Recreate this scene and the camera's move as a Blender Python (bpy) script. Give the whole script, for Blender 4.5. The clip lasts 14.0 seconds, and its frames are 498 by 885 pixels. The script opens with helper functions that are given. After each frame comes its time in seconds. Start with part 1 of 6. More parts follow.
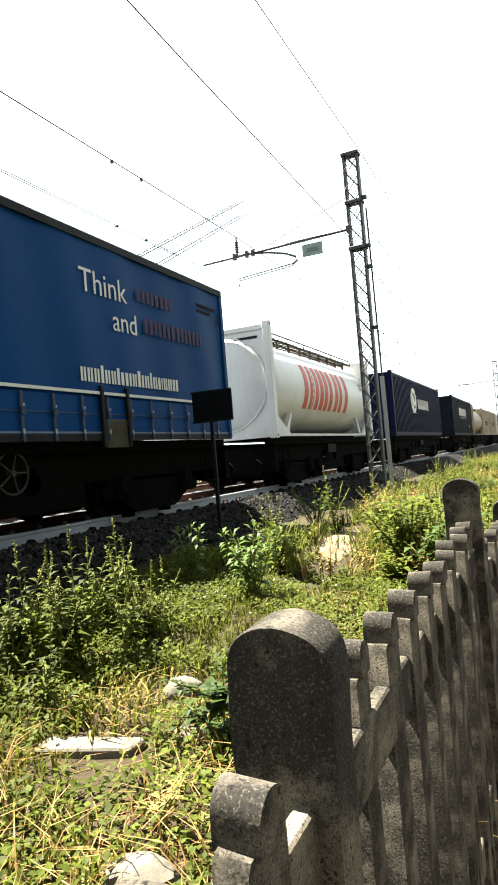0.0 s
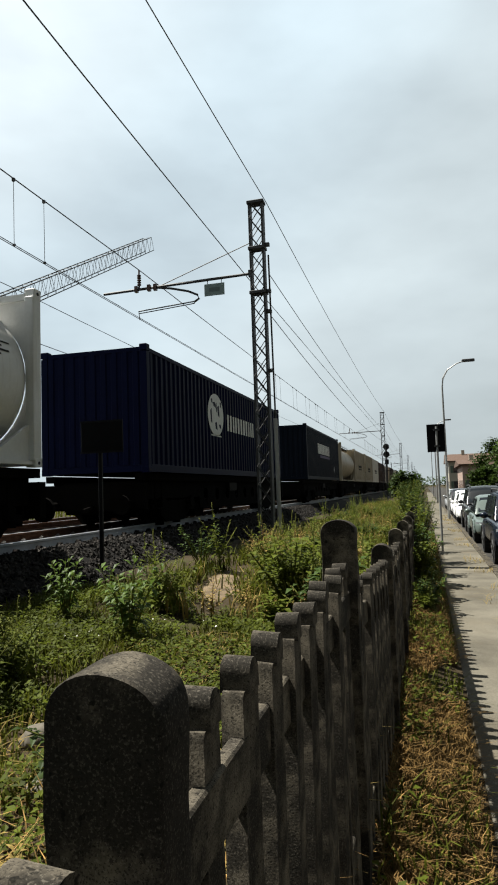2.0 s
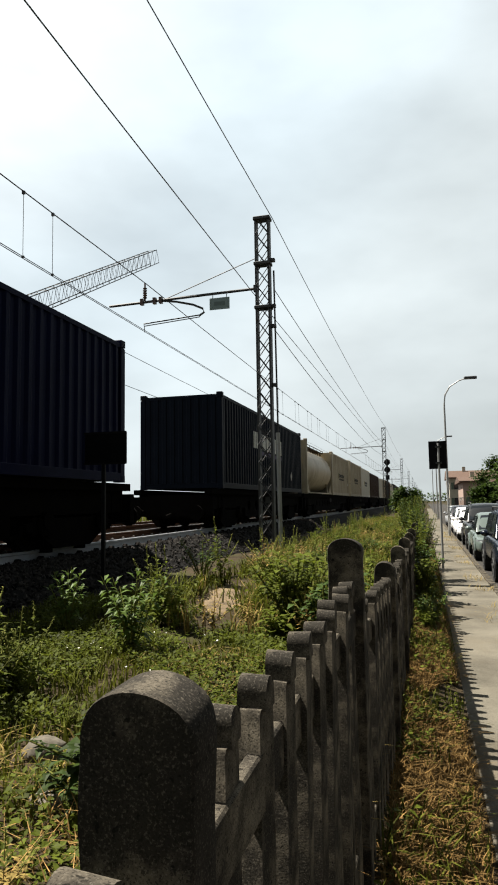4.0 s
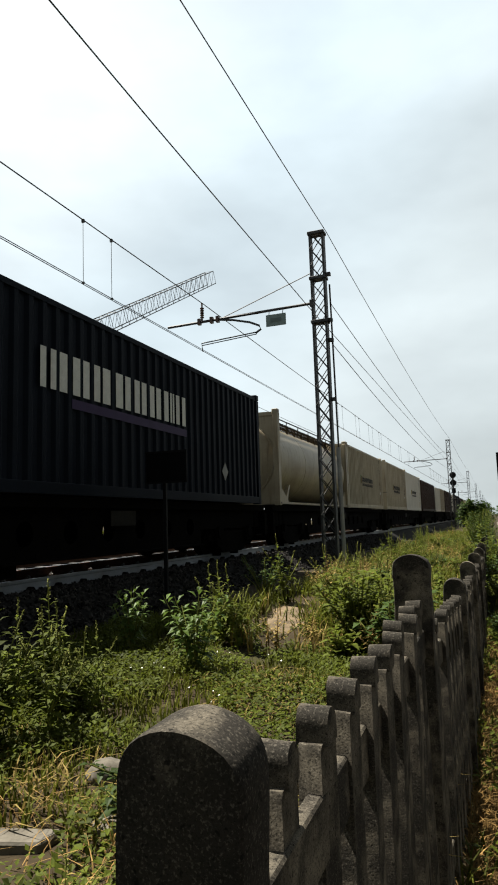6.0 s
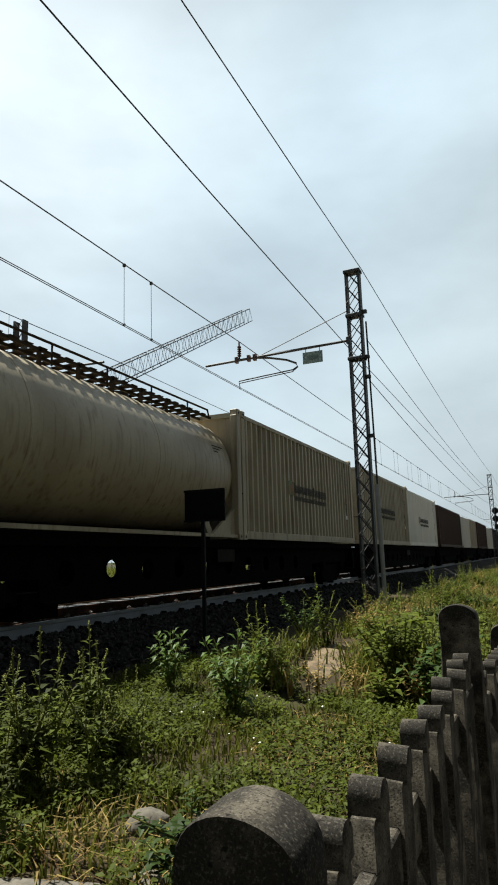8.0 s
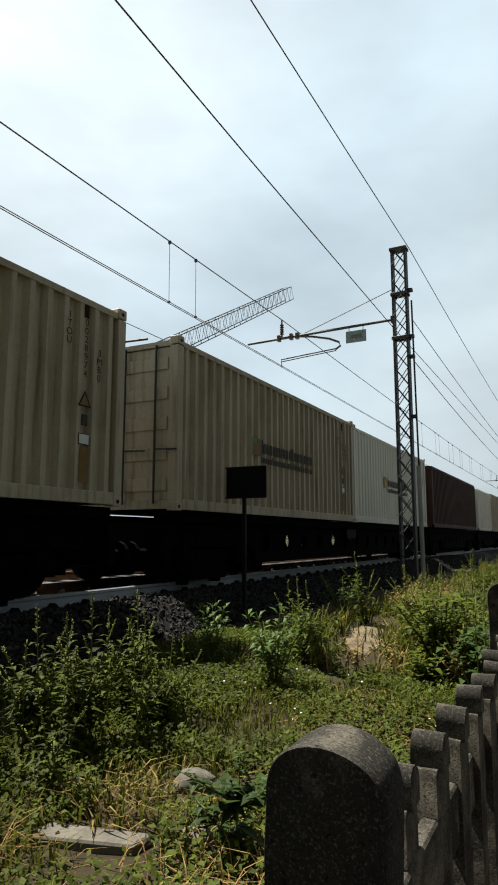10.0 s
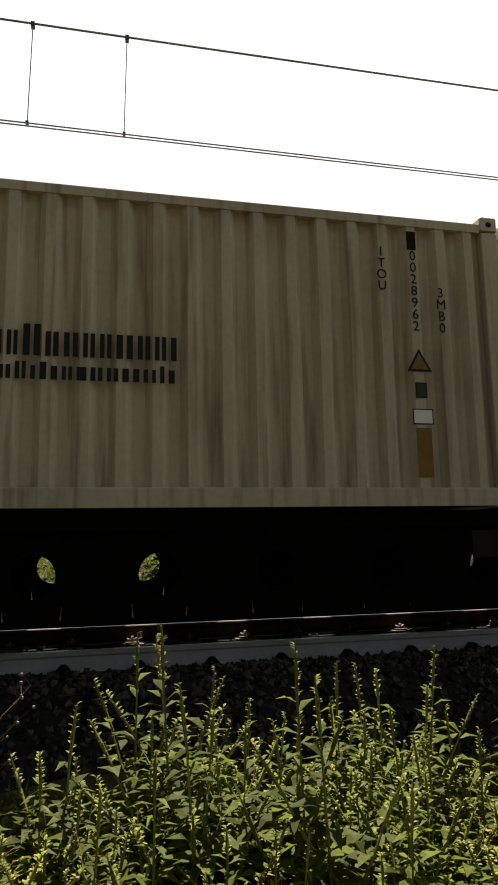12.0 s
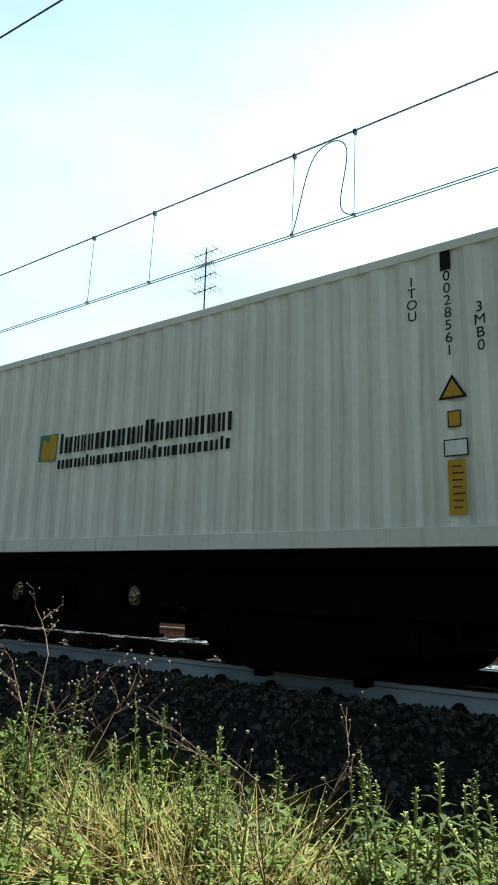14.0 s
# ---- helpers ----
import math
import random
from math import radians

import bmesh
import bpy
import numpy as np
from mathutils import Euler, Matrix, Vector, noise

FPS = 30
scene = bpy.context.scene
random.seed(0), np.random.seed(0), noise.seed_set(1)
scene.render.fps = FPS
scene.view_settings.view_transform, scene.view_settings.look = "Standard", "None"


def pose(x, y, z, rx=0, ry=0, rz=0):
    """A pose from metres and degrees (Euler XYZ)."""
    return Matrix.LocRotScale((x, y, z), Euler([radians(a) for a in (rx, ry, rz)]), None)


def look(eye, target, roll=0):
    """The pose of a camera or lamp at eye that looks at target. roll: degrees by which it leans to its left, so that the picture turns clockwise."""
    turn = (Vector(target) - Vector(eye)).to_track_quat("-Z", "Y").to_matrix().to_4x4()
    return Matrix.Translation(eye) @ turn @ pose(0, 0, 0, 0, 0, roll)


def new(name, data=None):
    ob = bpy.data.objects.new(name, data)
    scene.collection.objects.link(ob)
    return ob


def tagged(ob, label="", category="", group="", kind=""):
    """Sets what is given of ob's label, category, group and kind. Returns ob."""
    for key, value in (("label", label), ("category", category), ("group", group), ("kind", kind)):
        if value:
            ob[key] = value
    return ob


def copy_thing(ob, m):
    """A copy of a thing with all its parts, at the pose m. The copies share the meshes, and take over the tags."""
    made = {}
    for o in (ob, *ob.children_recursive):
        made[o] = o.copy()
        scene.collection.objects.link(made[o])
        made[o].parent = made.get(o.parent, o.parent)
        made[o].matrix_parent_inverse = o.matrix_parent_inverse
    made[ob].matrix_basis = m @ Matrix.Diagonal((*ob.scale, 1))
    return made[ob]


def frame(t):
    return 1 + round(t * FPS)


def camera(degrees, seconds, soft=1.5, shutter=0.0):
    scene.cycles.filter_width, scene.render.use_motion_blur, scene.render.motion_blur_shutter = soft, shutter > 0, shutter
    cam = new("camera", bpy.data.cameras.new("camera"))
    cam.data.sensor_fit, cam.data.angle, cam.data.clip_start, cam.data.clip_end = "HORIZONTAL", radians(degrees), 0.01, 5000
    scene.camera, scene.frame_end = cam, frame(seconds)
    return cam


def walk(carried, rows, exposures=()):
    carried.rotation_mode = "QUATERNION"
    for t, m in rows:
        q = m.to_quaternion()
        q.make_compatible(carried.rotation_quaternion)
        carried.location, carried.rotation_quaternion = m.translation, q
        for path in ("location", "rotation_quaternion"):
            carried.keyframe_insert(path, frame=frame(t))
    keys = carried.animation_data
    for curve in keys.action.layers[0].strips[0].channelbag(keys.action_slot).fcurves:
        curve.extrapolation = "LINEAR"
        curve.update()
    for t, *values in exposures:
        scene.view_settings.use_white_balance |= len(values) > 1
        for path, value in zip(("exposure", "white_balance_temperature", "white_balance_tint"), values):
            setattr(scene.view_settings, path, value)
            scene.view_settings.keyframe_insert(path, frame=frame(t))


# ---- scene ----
# The camera and its walk
cam = camera(42.0, 14.0, soft=1.9)
PATH = [
    (0, (0.983, 0.993, 1.291), (0.154, 2.812, 1.340), -4.7),
    (0.5, (1.029, 1.027, 1.295), (0.383, 2.918, 1.367), -4.4),
    (1, (1.020, 1.044, 1.283), (0.371, 2.932, 1.411), -2.3),
    (1.5, (1.007, 1.090, 1.283), (0.338, 2.961, 1.509), -1.6),
    (2, (1.000, 1.096, 1.269), (0.483, 3.022, 1.416), -1.9),
    (2.5, (0.994, 1.039, 1.266), (0.546, 2.986, 1.351), -0.6),
    (3, (0.973, 1.037, 1.278), (0.502, 2.977, 1.394), -0.5),
    (5.5, (0.987, 1.104, 1.291), (0.365, 2.990, 1.529), -1.9),
    (6, (0.970, 1.128, 1.285), (0.277, 2.990, 1.527), -1.8),
    (6.5, (0.961, 1.130, 1.290), (0.211, 2.966, 1.551), -1.4),
    (7, (0.965, 1.114, 1.328), (0.226, 2.944, 1.650), -1.8),
    (7.5, (0.973, 1.093, 1.340), (0.217, 2.908, 1.705), -1.9),
    (8, (0.961, 1.103, 1.332), (0.173, 2.907, 1.684), -1.6),
    (10.5, (0.927, 1.012, 1.308), (-0.015, 2.753, 1.591), 0.2),
    (11, (0.919, 0.972, 1.328), (-0.198, 2.597, 1.658), -1.5),
    (11.5, (0.838, 0.726, 1.454), (-0.691, 1.97, 1.792), -2.4),
    (12, (0.629, 0.302, 1.464), (-1.3, 0.733, 1.762), -1.0),
    (12.5, (0.467, -0.33, 1.29), (-1.448, -0.787, 1.632), -1.2),
    (13, (0.543, -0.554, 1.352), (-1.123, -1.602, 1.707), 0.3),
    (13.5, (0.627, -0.621, 1.4), (-0.992, -1.722, 1.81), -0.0),
    (14, (0.588, -0.64, 1.403), (-1.01, -1.764, 1.83), 1.4),
]
EXPOSURES = [(0.0, 3.06, 6500, 8), (0.3, 2.81, 6500, 8), (0.6, 2.28, 6250, 9), (1.0, 1.75, 6100, 9), (1.4, 1.4, 6400, 9), (2.0, 1.14, 6350, 8), (2.5, 1.36, 6500, 10), (3.2, 1.34, 6600, 10), (6.0, 1.31, 6500, 9), (8.2, 1.08, 6150, 6), (10.5, 1.16, 6300, 8), (11.5, 1.34, 6650, 11), (12.0, 1.48, 6950, 12), (12.5, 2.08, 7500, 14), (13.0, 2.64, 7100, 11), (13.5, 2.36, 5900, 3), (14.0, 1.98, 5100, -3)]
walk(cam, [(t, look(eye, target, roll)) for t, eye, target, roll in PATH], EXPOSURES)

# Daylight: hazy sky and one sun from beyond the track
SUN_YAW, SUN_HIGH = 81.0, 61.5  # degrees to the left of +y, degrees above the horizon
world = bpy.data.worlds.new("daylight")
scene.world = world
world.use_nodes = True
wn = world.node_tree
wn.nodes.clear()
sky = wn.nodes.new("ShaderNodeTexSky")
sky.sky_type, sky.sun_disc = "NISHITA", False
sky.sun_elevation, sky.sun_rotation = radians(SUN_HIGH), radians(-SUN_YAW)
sky.air_density, sky.dust_density, sky.ozone_density = 1.0, 4.0, 1.5
coord = wn.nodes.new("ShaderNodeTexCoord")
cloud = wn.nodes.new("ShaderNodeTexNoise")
cloud.inputs["Scale"].default_value, cloud.inputs["Detail"].default_value = 2.2, 5.0
stretch = wn.nodes.new("ShaderNodeMapping")
stretch.inputs["Scale"].default_value = (1.0, 1.0, 2.2)
ramp = wn.nodes.new("ShaderNodeValToRGB")
ramp.color_ramp.elements[0].position, ramp.color_ramp.elements[1].position = 0.35, 0.75
ramp.color_ramp.elements[0].color, ramp.color_ramp.elements[1].color = (0.94, 0.94, 0.94, 1), (0.99, 0.99, 0.99, 1)
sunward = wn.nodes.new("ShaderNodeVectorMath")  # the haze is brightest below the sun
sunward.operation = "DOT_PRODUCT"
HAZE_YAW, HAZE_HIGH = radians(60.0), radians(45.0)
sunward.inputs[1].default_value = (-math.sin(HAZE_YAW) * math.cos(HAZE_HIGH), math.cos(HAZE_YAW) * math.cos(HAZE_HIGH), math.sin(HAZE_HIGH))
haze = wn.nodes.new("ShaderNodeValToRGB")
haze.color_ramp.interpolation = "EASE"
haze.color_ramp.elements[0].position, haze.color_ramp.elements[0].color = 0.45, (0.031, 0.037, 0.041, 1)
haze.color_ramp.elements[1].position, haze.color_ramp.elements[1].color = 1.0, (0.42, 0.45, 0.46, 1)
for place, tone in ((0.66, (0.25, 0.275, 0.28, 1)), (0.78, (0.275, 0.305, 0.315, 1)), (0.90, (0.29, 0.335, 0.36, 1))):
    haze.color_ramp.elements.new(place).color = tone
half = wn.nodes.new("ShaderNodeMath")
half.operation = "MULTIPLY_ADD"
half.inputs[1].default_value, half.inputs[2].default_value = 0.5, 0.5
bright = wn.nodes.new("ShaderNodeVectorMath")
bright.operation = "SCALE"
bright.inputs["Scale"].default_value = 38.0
veil = wn.nodes.new("ShaderNodeMix")
veil.data_type = "RGBA"
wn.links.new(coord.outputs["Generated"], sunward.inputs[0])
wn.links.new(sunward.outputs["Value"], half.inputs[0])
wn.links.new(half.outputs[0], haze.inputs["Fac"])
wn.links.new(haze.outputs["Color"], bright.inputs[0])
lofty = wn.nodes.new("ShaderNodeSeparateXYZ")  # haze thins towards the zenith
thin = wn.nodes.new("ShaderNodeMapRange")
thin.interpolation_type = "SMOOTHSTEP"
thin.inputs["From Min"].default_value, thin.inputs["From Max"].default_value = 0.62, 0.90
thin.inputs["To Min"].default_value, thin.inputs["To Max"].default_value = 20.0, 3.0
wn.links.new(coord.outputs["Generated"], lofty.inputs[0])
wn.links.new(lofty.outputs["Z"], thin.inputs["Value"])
drift = wn.nodes.new("ShaderNodeMapRange")  # thin streaks of cloud
drift.inputs["From Min"].default_value, drift.inputs["From Max"].default_value = 0.30, 0.70
drift.inputs["To Min"].default_value, drift.inputs["To Max"].default_value = 0.80, 1.18
mottle = wn.nodes.new("ShaderNodeMath")
mottle.operation = "MULTIPLY"
wn.links.new(cloud.outputs["Fac"], drift.inputs["Value"])
wn.links.new(drift.outputs["Result"], mottle.inputs[0])
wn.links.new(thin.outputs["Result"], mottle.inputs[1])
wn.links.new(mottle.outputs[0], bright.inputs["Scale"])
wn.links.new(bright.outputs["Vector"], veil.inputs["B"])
back = wn.nodes.new("ShaderNodeBackground")
back.inputs["Strength"].default_value = 0.055
wout = wn.nodes.new("ShaderNodeOutputWorld")
wn.links.new(coord.outputs["Generated"], stretch.inputs["Vector"])
wn.links.new(stretch.outputs["Vector"], cloud.inputs["Vector"])
wn.links.new(cloud.outputs["Fac"], ramp.inputs["Fac"])
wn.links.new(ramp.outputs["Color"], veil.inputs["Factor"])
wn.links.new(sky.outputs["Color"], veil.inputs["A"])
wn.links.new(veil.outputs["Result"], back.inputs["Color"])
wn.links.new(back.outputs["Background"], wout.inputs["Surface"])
sun = new("sun", bpy.data.lights.new("sun", "SUN"))
sun.data.energy, sun.data.angle, sun.data.color = 5.0, radians(0.6), (1.0, 0.95, 0.86)
sa, sh = radians(SUN_YAW), radians(SUN_HIGH)
sun.matrix_world = look((-math.sin(sa) * math.cos(sh) * 60, math.cos(sa) * math.cos(sh) * 60, math.sin(sh) * 60), (0, 0, 0))


# ---- materials ----
def paint(name, color, rough=0.6, metal=0.0, vary=0.15, scale=6.0, fine=60.0, bump=0.15, dirt=None, dirt_amount=0.0, per_piece=0.0, spec=0.25, glow=0.0, through_light=0.0):
    """A node material: base colour varied by coarse and fine noise, optional dirt, bump, and variation from piece to piece."""
    m = bpy.data.materials.new(name)
    m.use_nodes = True
    n, l = m.node_tree.nodes, m.node_tree.links
    b = n["Principled BSDF"]
    tc = n.new("ShaderNodeTexCoord")
    big, small = n.new("ShaderNodeTexNoise"), n.new("ShaderNodeTexNoise")
    for node, sc, det in ((big, scale, 5.0), (small, fine, 3.0)):
        node.inputs["Scale"].default_value, node.inputs["Detail"].default_value = sc, det
        l.new(tc.outputs["Object"], node.inputs["Vector"])
    mid = n.new("ShaderNodeMath")
    mid.operation = "MULTIPLY_ADD"
    mid.inputs[1].default_value, mid.inputs[2].default_value = 0.6, 0.0
    l.new(big.outputs["Fac"], mid.inputs[0])
    add = n.new("ShaderNodeMath")
    add.operation = "MULTIPLY_ADD"
    add.inputs[1].default_value = 0.4
    l.new(small.outputs["Fac"], add.inputs[0])
    l.new(mid.outputs[0], add.inputs[2])
    last = add.outputs[0]
    if per_piece:
        ob, isl = n.new("ShaderNodeObjectInfo"), n.new("ShaderNodeNewGeometry")
        p = n.new("ShaderNodeMath")
        p.operation = "ADD"
        l.new(ob.outputs["Random"], p.inputs[0])
        l.new(isl.outputs["Random Per Island"], p.inputs[1])
        q = n.new("ShaderNodeMath")
        q.operation = "MULTIPLY_ADD"
        q.inputs[1].default_value = per_piece
        l.new(p.outputs[0], q.inputs[0])
        off = n.new("ShaderNodeMath")
        off.inputs[1].default_value = -per_piece
        l.new(last, off.inputs[0])
        l.new(off.outputs[0], q.inputs[2])
        last = q.outputs[0]
    r = n.new("ShaderNodeMapRange")
    r.inputs["From Min"].default_value, r.inputs["From Max"].default_value = 0.3, 0.7
    r.inputs["To Min"].default_value, r.inputs["To Max"].default_value = 1 - vary * 1.4, 1 + vary
    l.new(last, r.inputs["Value"])
    mix = n.new("ShaderNodeVectorMath")
    mix.operation = "SCALE"
    mix.inputs[0].default_value = color
    l.new(r.outputs["Result"], mix.inputs["Scale"])
    out = mix.outputs["Vector"]
    if dirt:
        spot = n.new("ShaderNodeTexNoise")
        spot.inputs["Scale"].default_value, spot.inputs["Detail"].default_value = scale * 0.6, 9.0
        l.new(tc.outputs["Object"], spot.inputs["Vector"])
        rr = n.new("ShaderNodeMapRange")
        rr.inputs["From Min"].default_value, rr.inputs["From Max"].default_value = 0.52, 0.68
        rr.inputs["To Max"].default_value = dirt_amount
        l.new(spot.outputs["Fac"], rr.inputs["Value"])
        dm = n.new("ShaderNodeMix")
        dm.data_type = "RGBA"
        dm.inputs["B"].default_value = (*dirt, 1)
        l.new(rr.outputs["Result"], dm.inputs["Factor"])
        l.new(out, dm.inputs["A"])
        out = dm.outputs["Result"]
    l.new(out, b.inputs["Base Color"])
    b.inputs["Roughness"].default_value, b.inputs["Metallic"].default_value = rough, metal
    b.inputs["Specular IOR Level"].default_value = spec
    if bump:
        bp = n.new("ShaderNodeBump")
        bp.inputs["Strength"].default_value, bp.inputs["Distance"].default_value = bump, 0.02
        l.new(add.outputs[0], bp.inputs["Height"])
        l.new(bp.outputs["Normal"], b.inputs["Normal"])
    if through_light:
        tr, ms = n.new("ShaderNodeBsdfTranslucent"), n.new("ShaderNodeMixShader")
        ms.inputs["Fac"].default_value = through_light
        l.new(out, tr.inputs["Color"])
        l.new(b.outputs["BSDF"], ms.inputs[1])
        l.new(tr.outputs["BSDF"], ms.inputs[2])
        l.new(ms.outputs["Shader"], n["Material Output"].inputs["Surface"])
    return m


M_SOIL = paint("soil", (0.042, 0.031, 0.017), 0.95, vary=0.35, scale=0.9, fine=18, bump=0.6, dirt=(0.035, 0.045, 0.010), dirt_amount=0.9, spec=0.1)
M_BALLAST = paint("ballast_bed", (0.012, 0.011, 0.010), 0.95, vary=0.4, scale=5, fine=25, bump=0.8, spec=0.1)
M_STONE = paint("ballast_stone", (0.030, 0.027, 0.024), 0.9, vary=0.9, scale=9, fine=40, bump=0.3, per_piece=0.4, spec=0.1)
M_SLEEPER = paint("sleeper_concrete", (0.12, 0.115, 0.105), 0.9, vary=0.25, bump=0.3, spec=0.1)
M_RAIL = paint("rail_steel", (0.20, 0.21, 0.23), 0.35, 0.7, vary=0.2, bump=0.05)
M_RAILRUST = paint("rail_rust", (0.13, 0.07, 0.045), 0.8, 0.2, vary=0.3, scale=8, bump=0.2, spec=0.1)
M_CLIP = paint("clip_steel", (0.45, 0.43, 0.40), 0.4, 0.6, vary=0.2)
M_CONC = paint("old_concrete", (0.168, 0.144, 0.107), 0.92, vary=0.3, scale=14, fine=220, bump=0.12, spec=0.08)
# black lichen in large ragged stains, small dark pits and pale grains of aggregate
cn, cl = M_CONC.node_tree.nodes, M_CONC.node_tree.links
cb = cn["Principled BSDF"]
cs = cb.inputs["Base Color"].links[0].from_socket
ct = cn.new("ShaderNodeTexCoord")
for size, detail, lo, hi, most, tone in ((4.2, 12.0, 0.41, 0.55, 0.90, (0.012, 0.011, 0.010, 1)), (17.0, 8.0, 0.50, 0.66, 0.6, (0.016, 0.015, 0.012, 1)), (260.0, 2.0, 0.54, 0.68, 0.25, (0.27, 0.24, 0.19, 1)), (330.0, 2.0, 0.54, 0.62, 0.7, (0.012, 0.011, 0.009, 1)), (75.0, 2.0, 0.64, 0.68, 0.8, (0.006, 0.006, 0.005, 1))):
    spots, edge, over = cn.new("ShaderNodeTexNoise"), cn.new("ShaderNodeMapRange"), cn.new("ShaderNodeMix")
    spots.inputs["Scale"].default_value, spots.inputs["Detail"].default_value, spots.inputs["Roughness"].default_value = size, detail, 0.62
    edge.inputs["From Min"].default_value, edge.inputs["From Max"].default_value, edge.inputs["To Max"].default_value = lo, hi, most
    over.data_type = "RGBA"
    over.inputs["B"].default_value = tone
    cl.new(ct.outputs["Object"], spots.inputs["Vector"])
    cl.new(spots.outputs["Fac"], edge.inputs["Value"])
    cl.new(edge.outputs["Result"], over.inputs["Factor"])
    cl.new(cs, over.inputs["A"])
    cs = over.outputs["Result"]
cl.new(cs, cb.inputs["Base Color"])
M_ASPH = paint("pavement_asphalt", (0.125, 0.113, 0.088), 0.93, vary=0.4, scale=1.5, fine=90, bump=0.4, dirt=(0.105, 0.086, 0.058), dirt_amount=0.6, spec=0.1)
M_ROAD = paint("road_asphalt", (0.045, 0.042, 0.038), 0.9, vary=0.25, scale=1.0, fine=80, bump=0.3, spec=0.1)
M_GALV = paint("galvanised_steel", (0.06, 0.06, 0.06), 0.6, 0.4, vary=0.2, bump=0.05, spec=0.3)
M_GUARD = paint("guard_galvanised", (0.34, 0.34, 0.33), 0.5, 0.3, vary=0.15, bump=0.05)
M_WIRE = paint("wire_copper", (0.075, 0.075, 0.075), 0.6, 0.4, vary=0.1, bump=0.0, spec=0.1)
M_INSUL = paint("insulator_brown", (0.08, 0.045, 0.035), 0.3, vary=0.1, bump=0.0)
M_BLACK = paint("black_paint", (0.012, 0.012, 0.013), 0.55, vary=0.2, bump=0.05, spec=0.1)
# near-black: shade under the train is put into these grimy colours
M_UNDER = paint("underframe_grime_shade", (0.0045, 0.004, 0.0035), 0.95, vary=0.35, scale=4, bump=0.2, spec=0.02)
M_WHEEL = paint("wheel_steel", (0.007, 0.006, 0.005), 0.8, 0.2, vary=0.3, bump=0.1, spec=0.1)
M_BEIGE = paint("container_beige", (0.46, 0.40, 0.29), 0.55, vary=0.12, scale=1.3, fine=20, bump=0.06, dirt=(0.28, 0.22, 0.145), dirt_amount=0.5, spec=0.25)
M_PALE = paint("container_pale_grey", (0.74, 0.715, 0.63), 0.5, vary=0.08, scale=1.1, fine=20, bump=0.06, dirt=(0.55, 0.53, 0.45), dirt_amount=0.35)
M_WHITE = paint("tank_white", (0.74, 0.74, 0.72), 0.35, vary=0.07, scale=1.2, fine=20, bump=0.03, dirt=(0.52, 0.48, 0.40), dirt_amount=0.35)
M_CREAM = paint("tank_cream", (0.40, 0.34, 0.235), 0.45, vary=0.1, scale=1.0, fine=20, bump=0.04, dirt=(0.19, 0.14, 0.08), dirt_amount=0.55, spec=0.3)
def streaked(m, tone, most, lo=0.52, hi=0.74):
    """Adds grime that has run down in thin upright streaks."""
    n, l = m.node_tree.nodes, m.node_tree.links
    b = n["Principled BSDF"]
    base = b.inputs["Base Color"].links[0].from_socket
    tc, mp, tex, cut, mix = n.new("ShaderNodeTexCoord"), n.new("ShaderNodeMapping"), n.new("ShaderNodeTexNoise"), n.new("ShaderNodeMapRange"), n.new("ShaderNodeMix")
    mp.inputs["Scale"].default_value = (9.0, 9.0, 0.55)
    tex.inputs["Scale"].default_value, tex.inputs["Detail"].default_value = 1.3, 6.0
    cut.inputs["From Min"].default_value, cut.inputs["From Max"].default_value, cut.inputs["To Max"].default_value = lo, hi, most
    mix.data_type = "RGBA"
    mix.inputs["B"].default_value = (*tone, 1)
    l.new(tc.outputs["Object"], mp.inputs["Vector"])
    l.new(mp.outputs["Vector"], tex.inputs["Vector"])
    l.new(tex.outputs["Fac"], cut.inputs["Value"])
    l.new(cut.outputs["Result"], mix.inputs["Factor"])
    l.new(base, mix.inputs["A"])
    l.new(mix.outputs["Result"], b.inputs["Base Color"])


streaked(M_BEIGE, (0.17, 0.12, 0.07), 0.75)
streaked(M_CREAM, (0.15, 0.10, 0.055), 0.7)
streaked(M_PALE, (0.36, 0.32, 0.25), 0.5, 0.56, 0.78)
streaked(M_WHITE, (0.40, 0.36, 0.30), 0.35, 0.58, 0.8)
M_NAVY = paint("container_navy", (0.004, 0.006, 0.028), 0.5, vary=0.2, scale=1.5, fine=20, bump=0.06, spec=0.04)
M_SLATE = paint("container_slate", (0.007, 0.01, 0.017), 0.5, vary=0.2, scale=1.5, fine=20, bump=0.06, spec=0.04)
M_BLUE = paint("curtain_blue", (0.001, 0.045, 0.17), 0.5, vary=0.1, scale=0.8, fine=12, bump=0.08, spec=0.06)
M_BROWN = paint("container_rust_brown", (0.05, 0.028, 0.02), 0.6, vary=0.2, scale=1.5, bump=0.1, spec=0.1)
M_RED = paint("print_red", (0.62, 0.09, 0.04), 0.5, vary=0.08, bump=0.0)
M_FADE = paint("print_faded_red", (0.04, 0.022, 0.075), 0.5, vary=0.15, bump=0.0, spec=0.1)
M_PRINTW = paint("print_white", (0.72, 0.72, 0.68), 0.55, vary=0.12, scale=9, bump=0.0)
M_PRINTK = paint("print_black", (0.010, 0.010, 0.010), 0.7, vary=0.2, bump=0.0)
M_YELLOW = paint("print_yellow", (0.50, 0.29, 0.02), 0.55, vary=0.15, bump=0.0)
M_GREEN = paint("print_green", (0.10, 0.22, 0.07), 0.55, vary=0.15, bump=0.0)
M_ORANGE = paint("print_ochre", (0.21, 0.115, 0.022), 0.6, vary=0.2, bump=0.0)
M_BOARD = paint("board_grey_green", (0.20, 0.26, 0.25), 0.5, vary=0.1, bump=0.0)
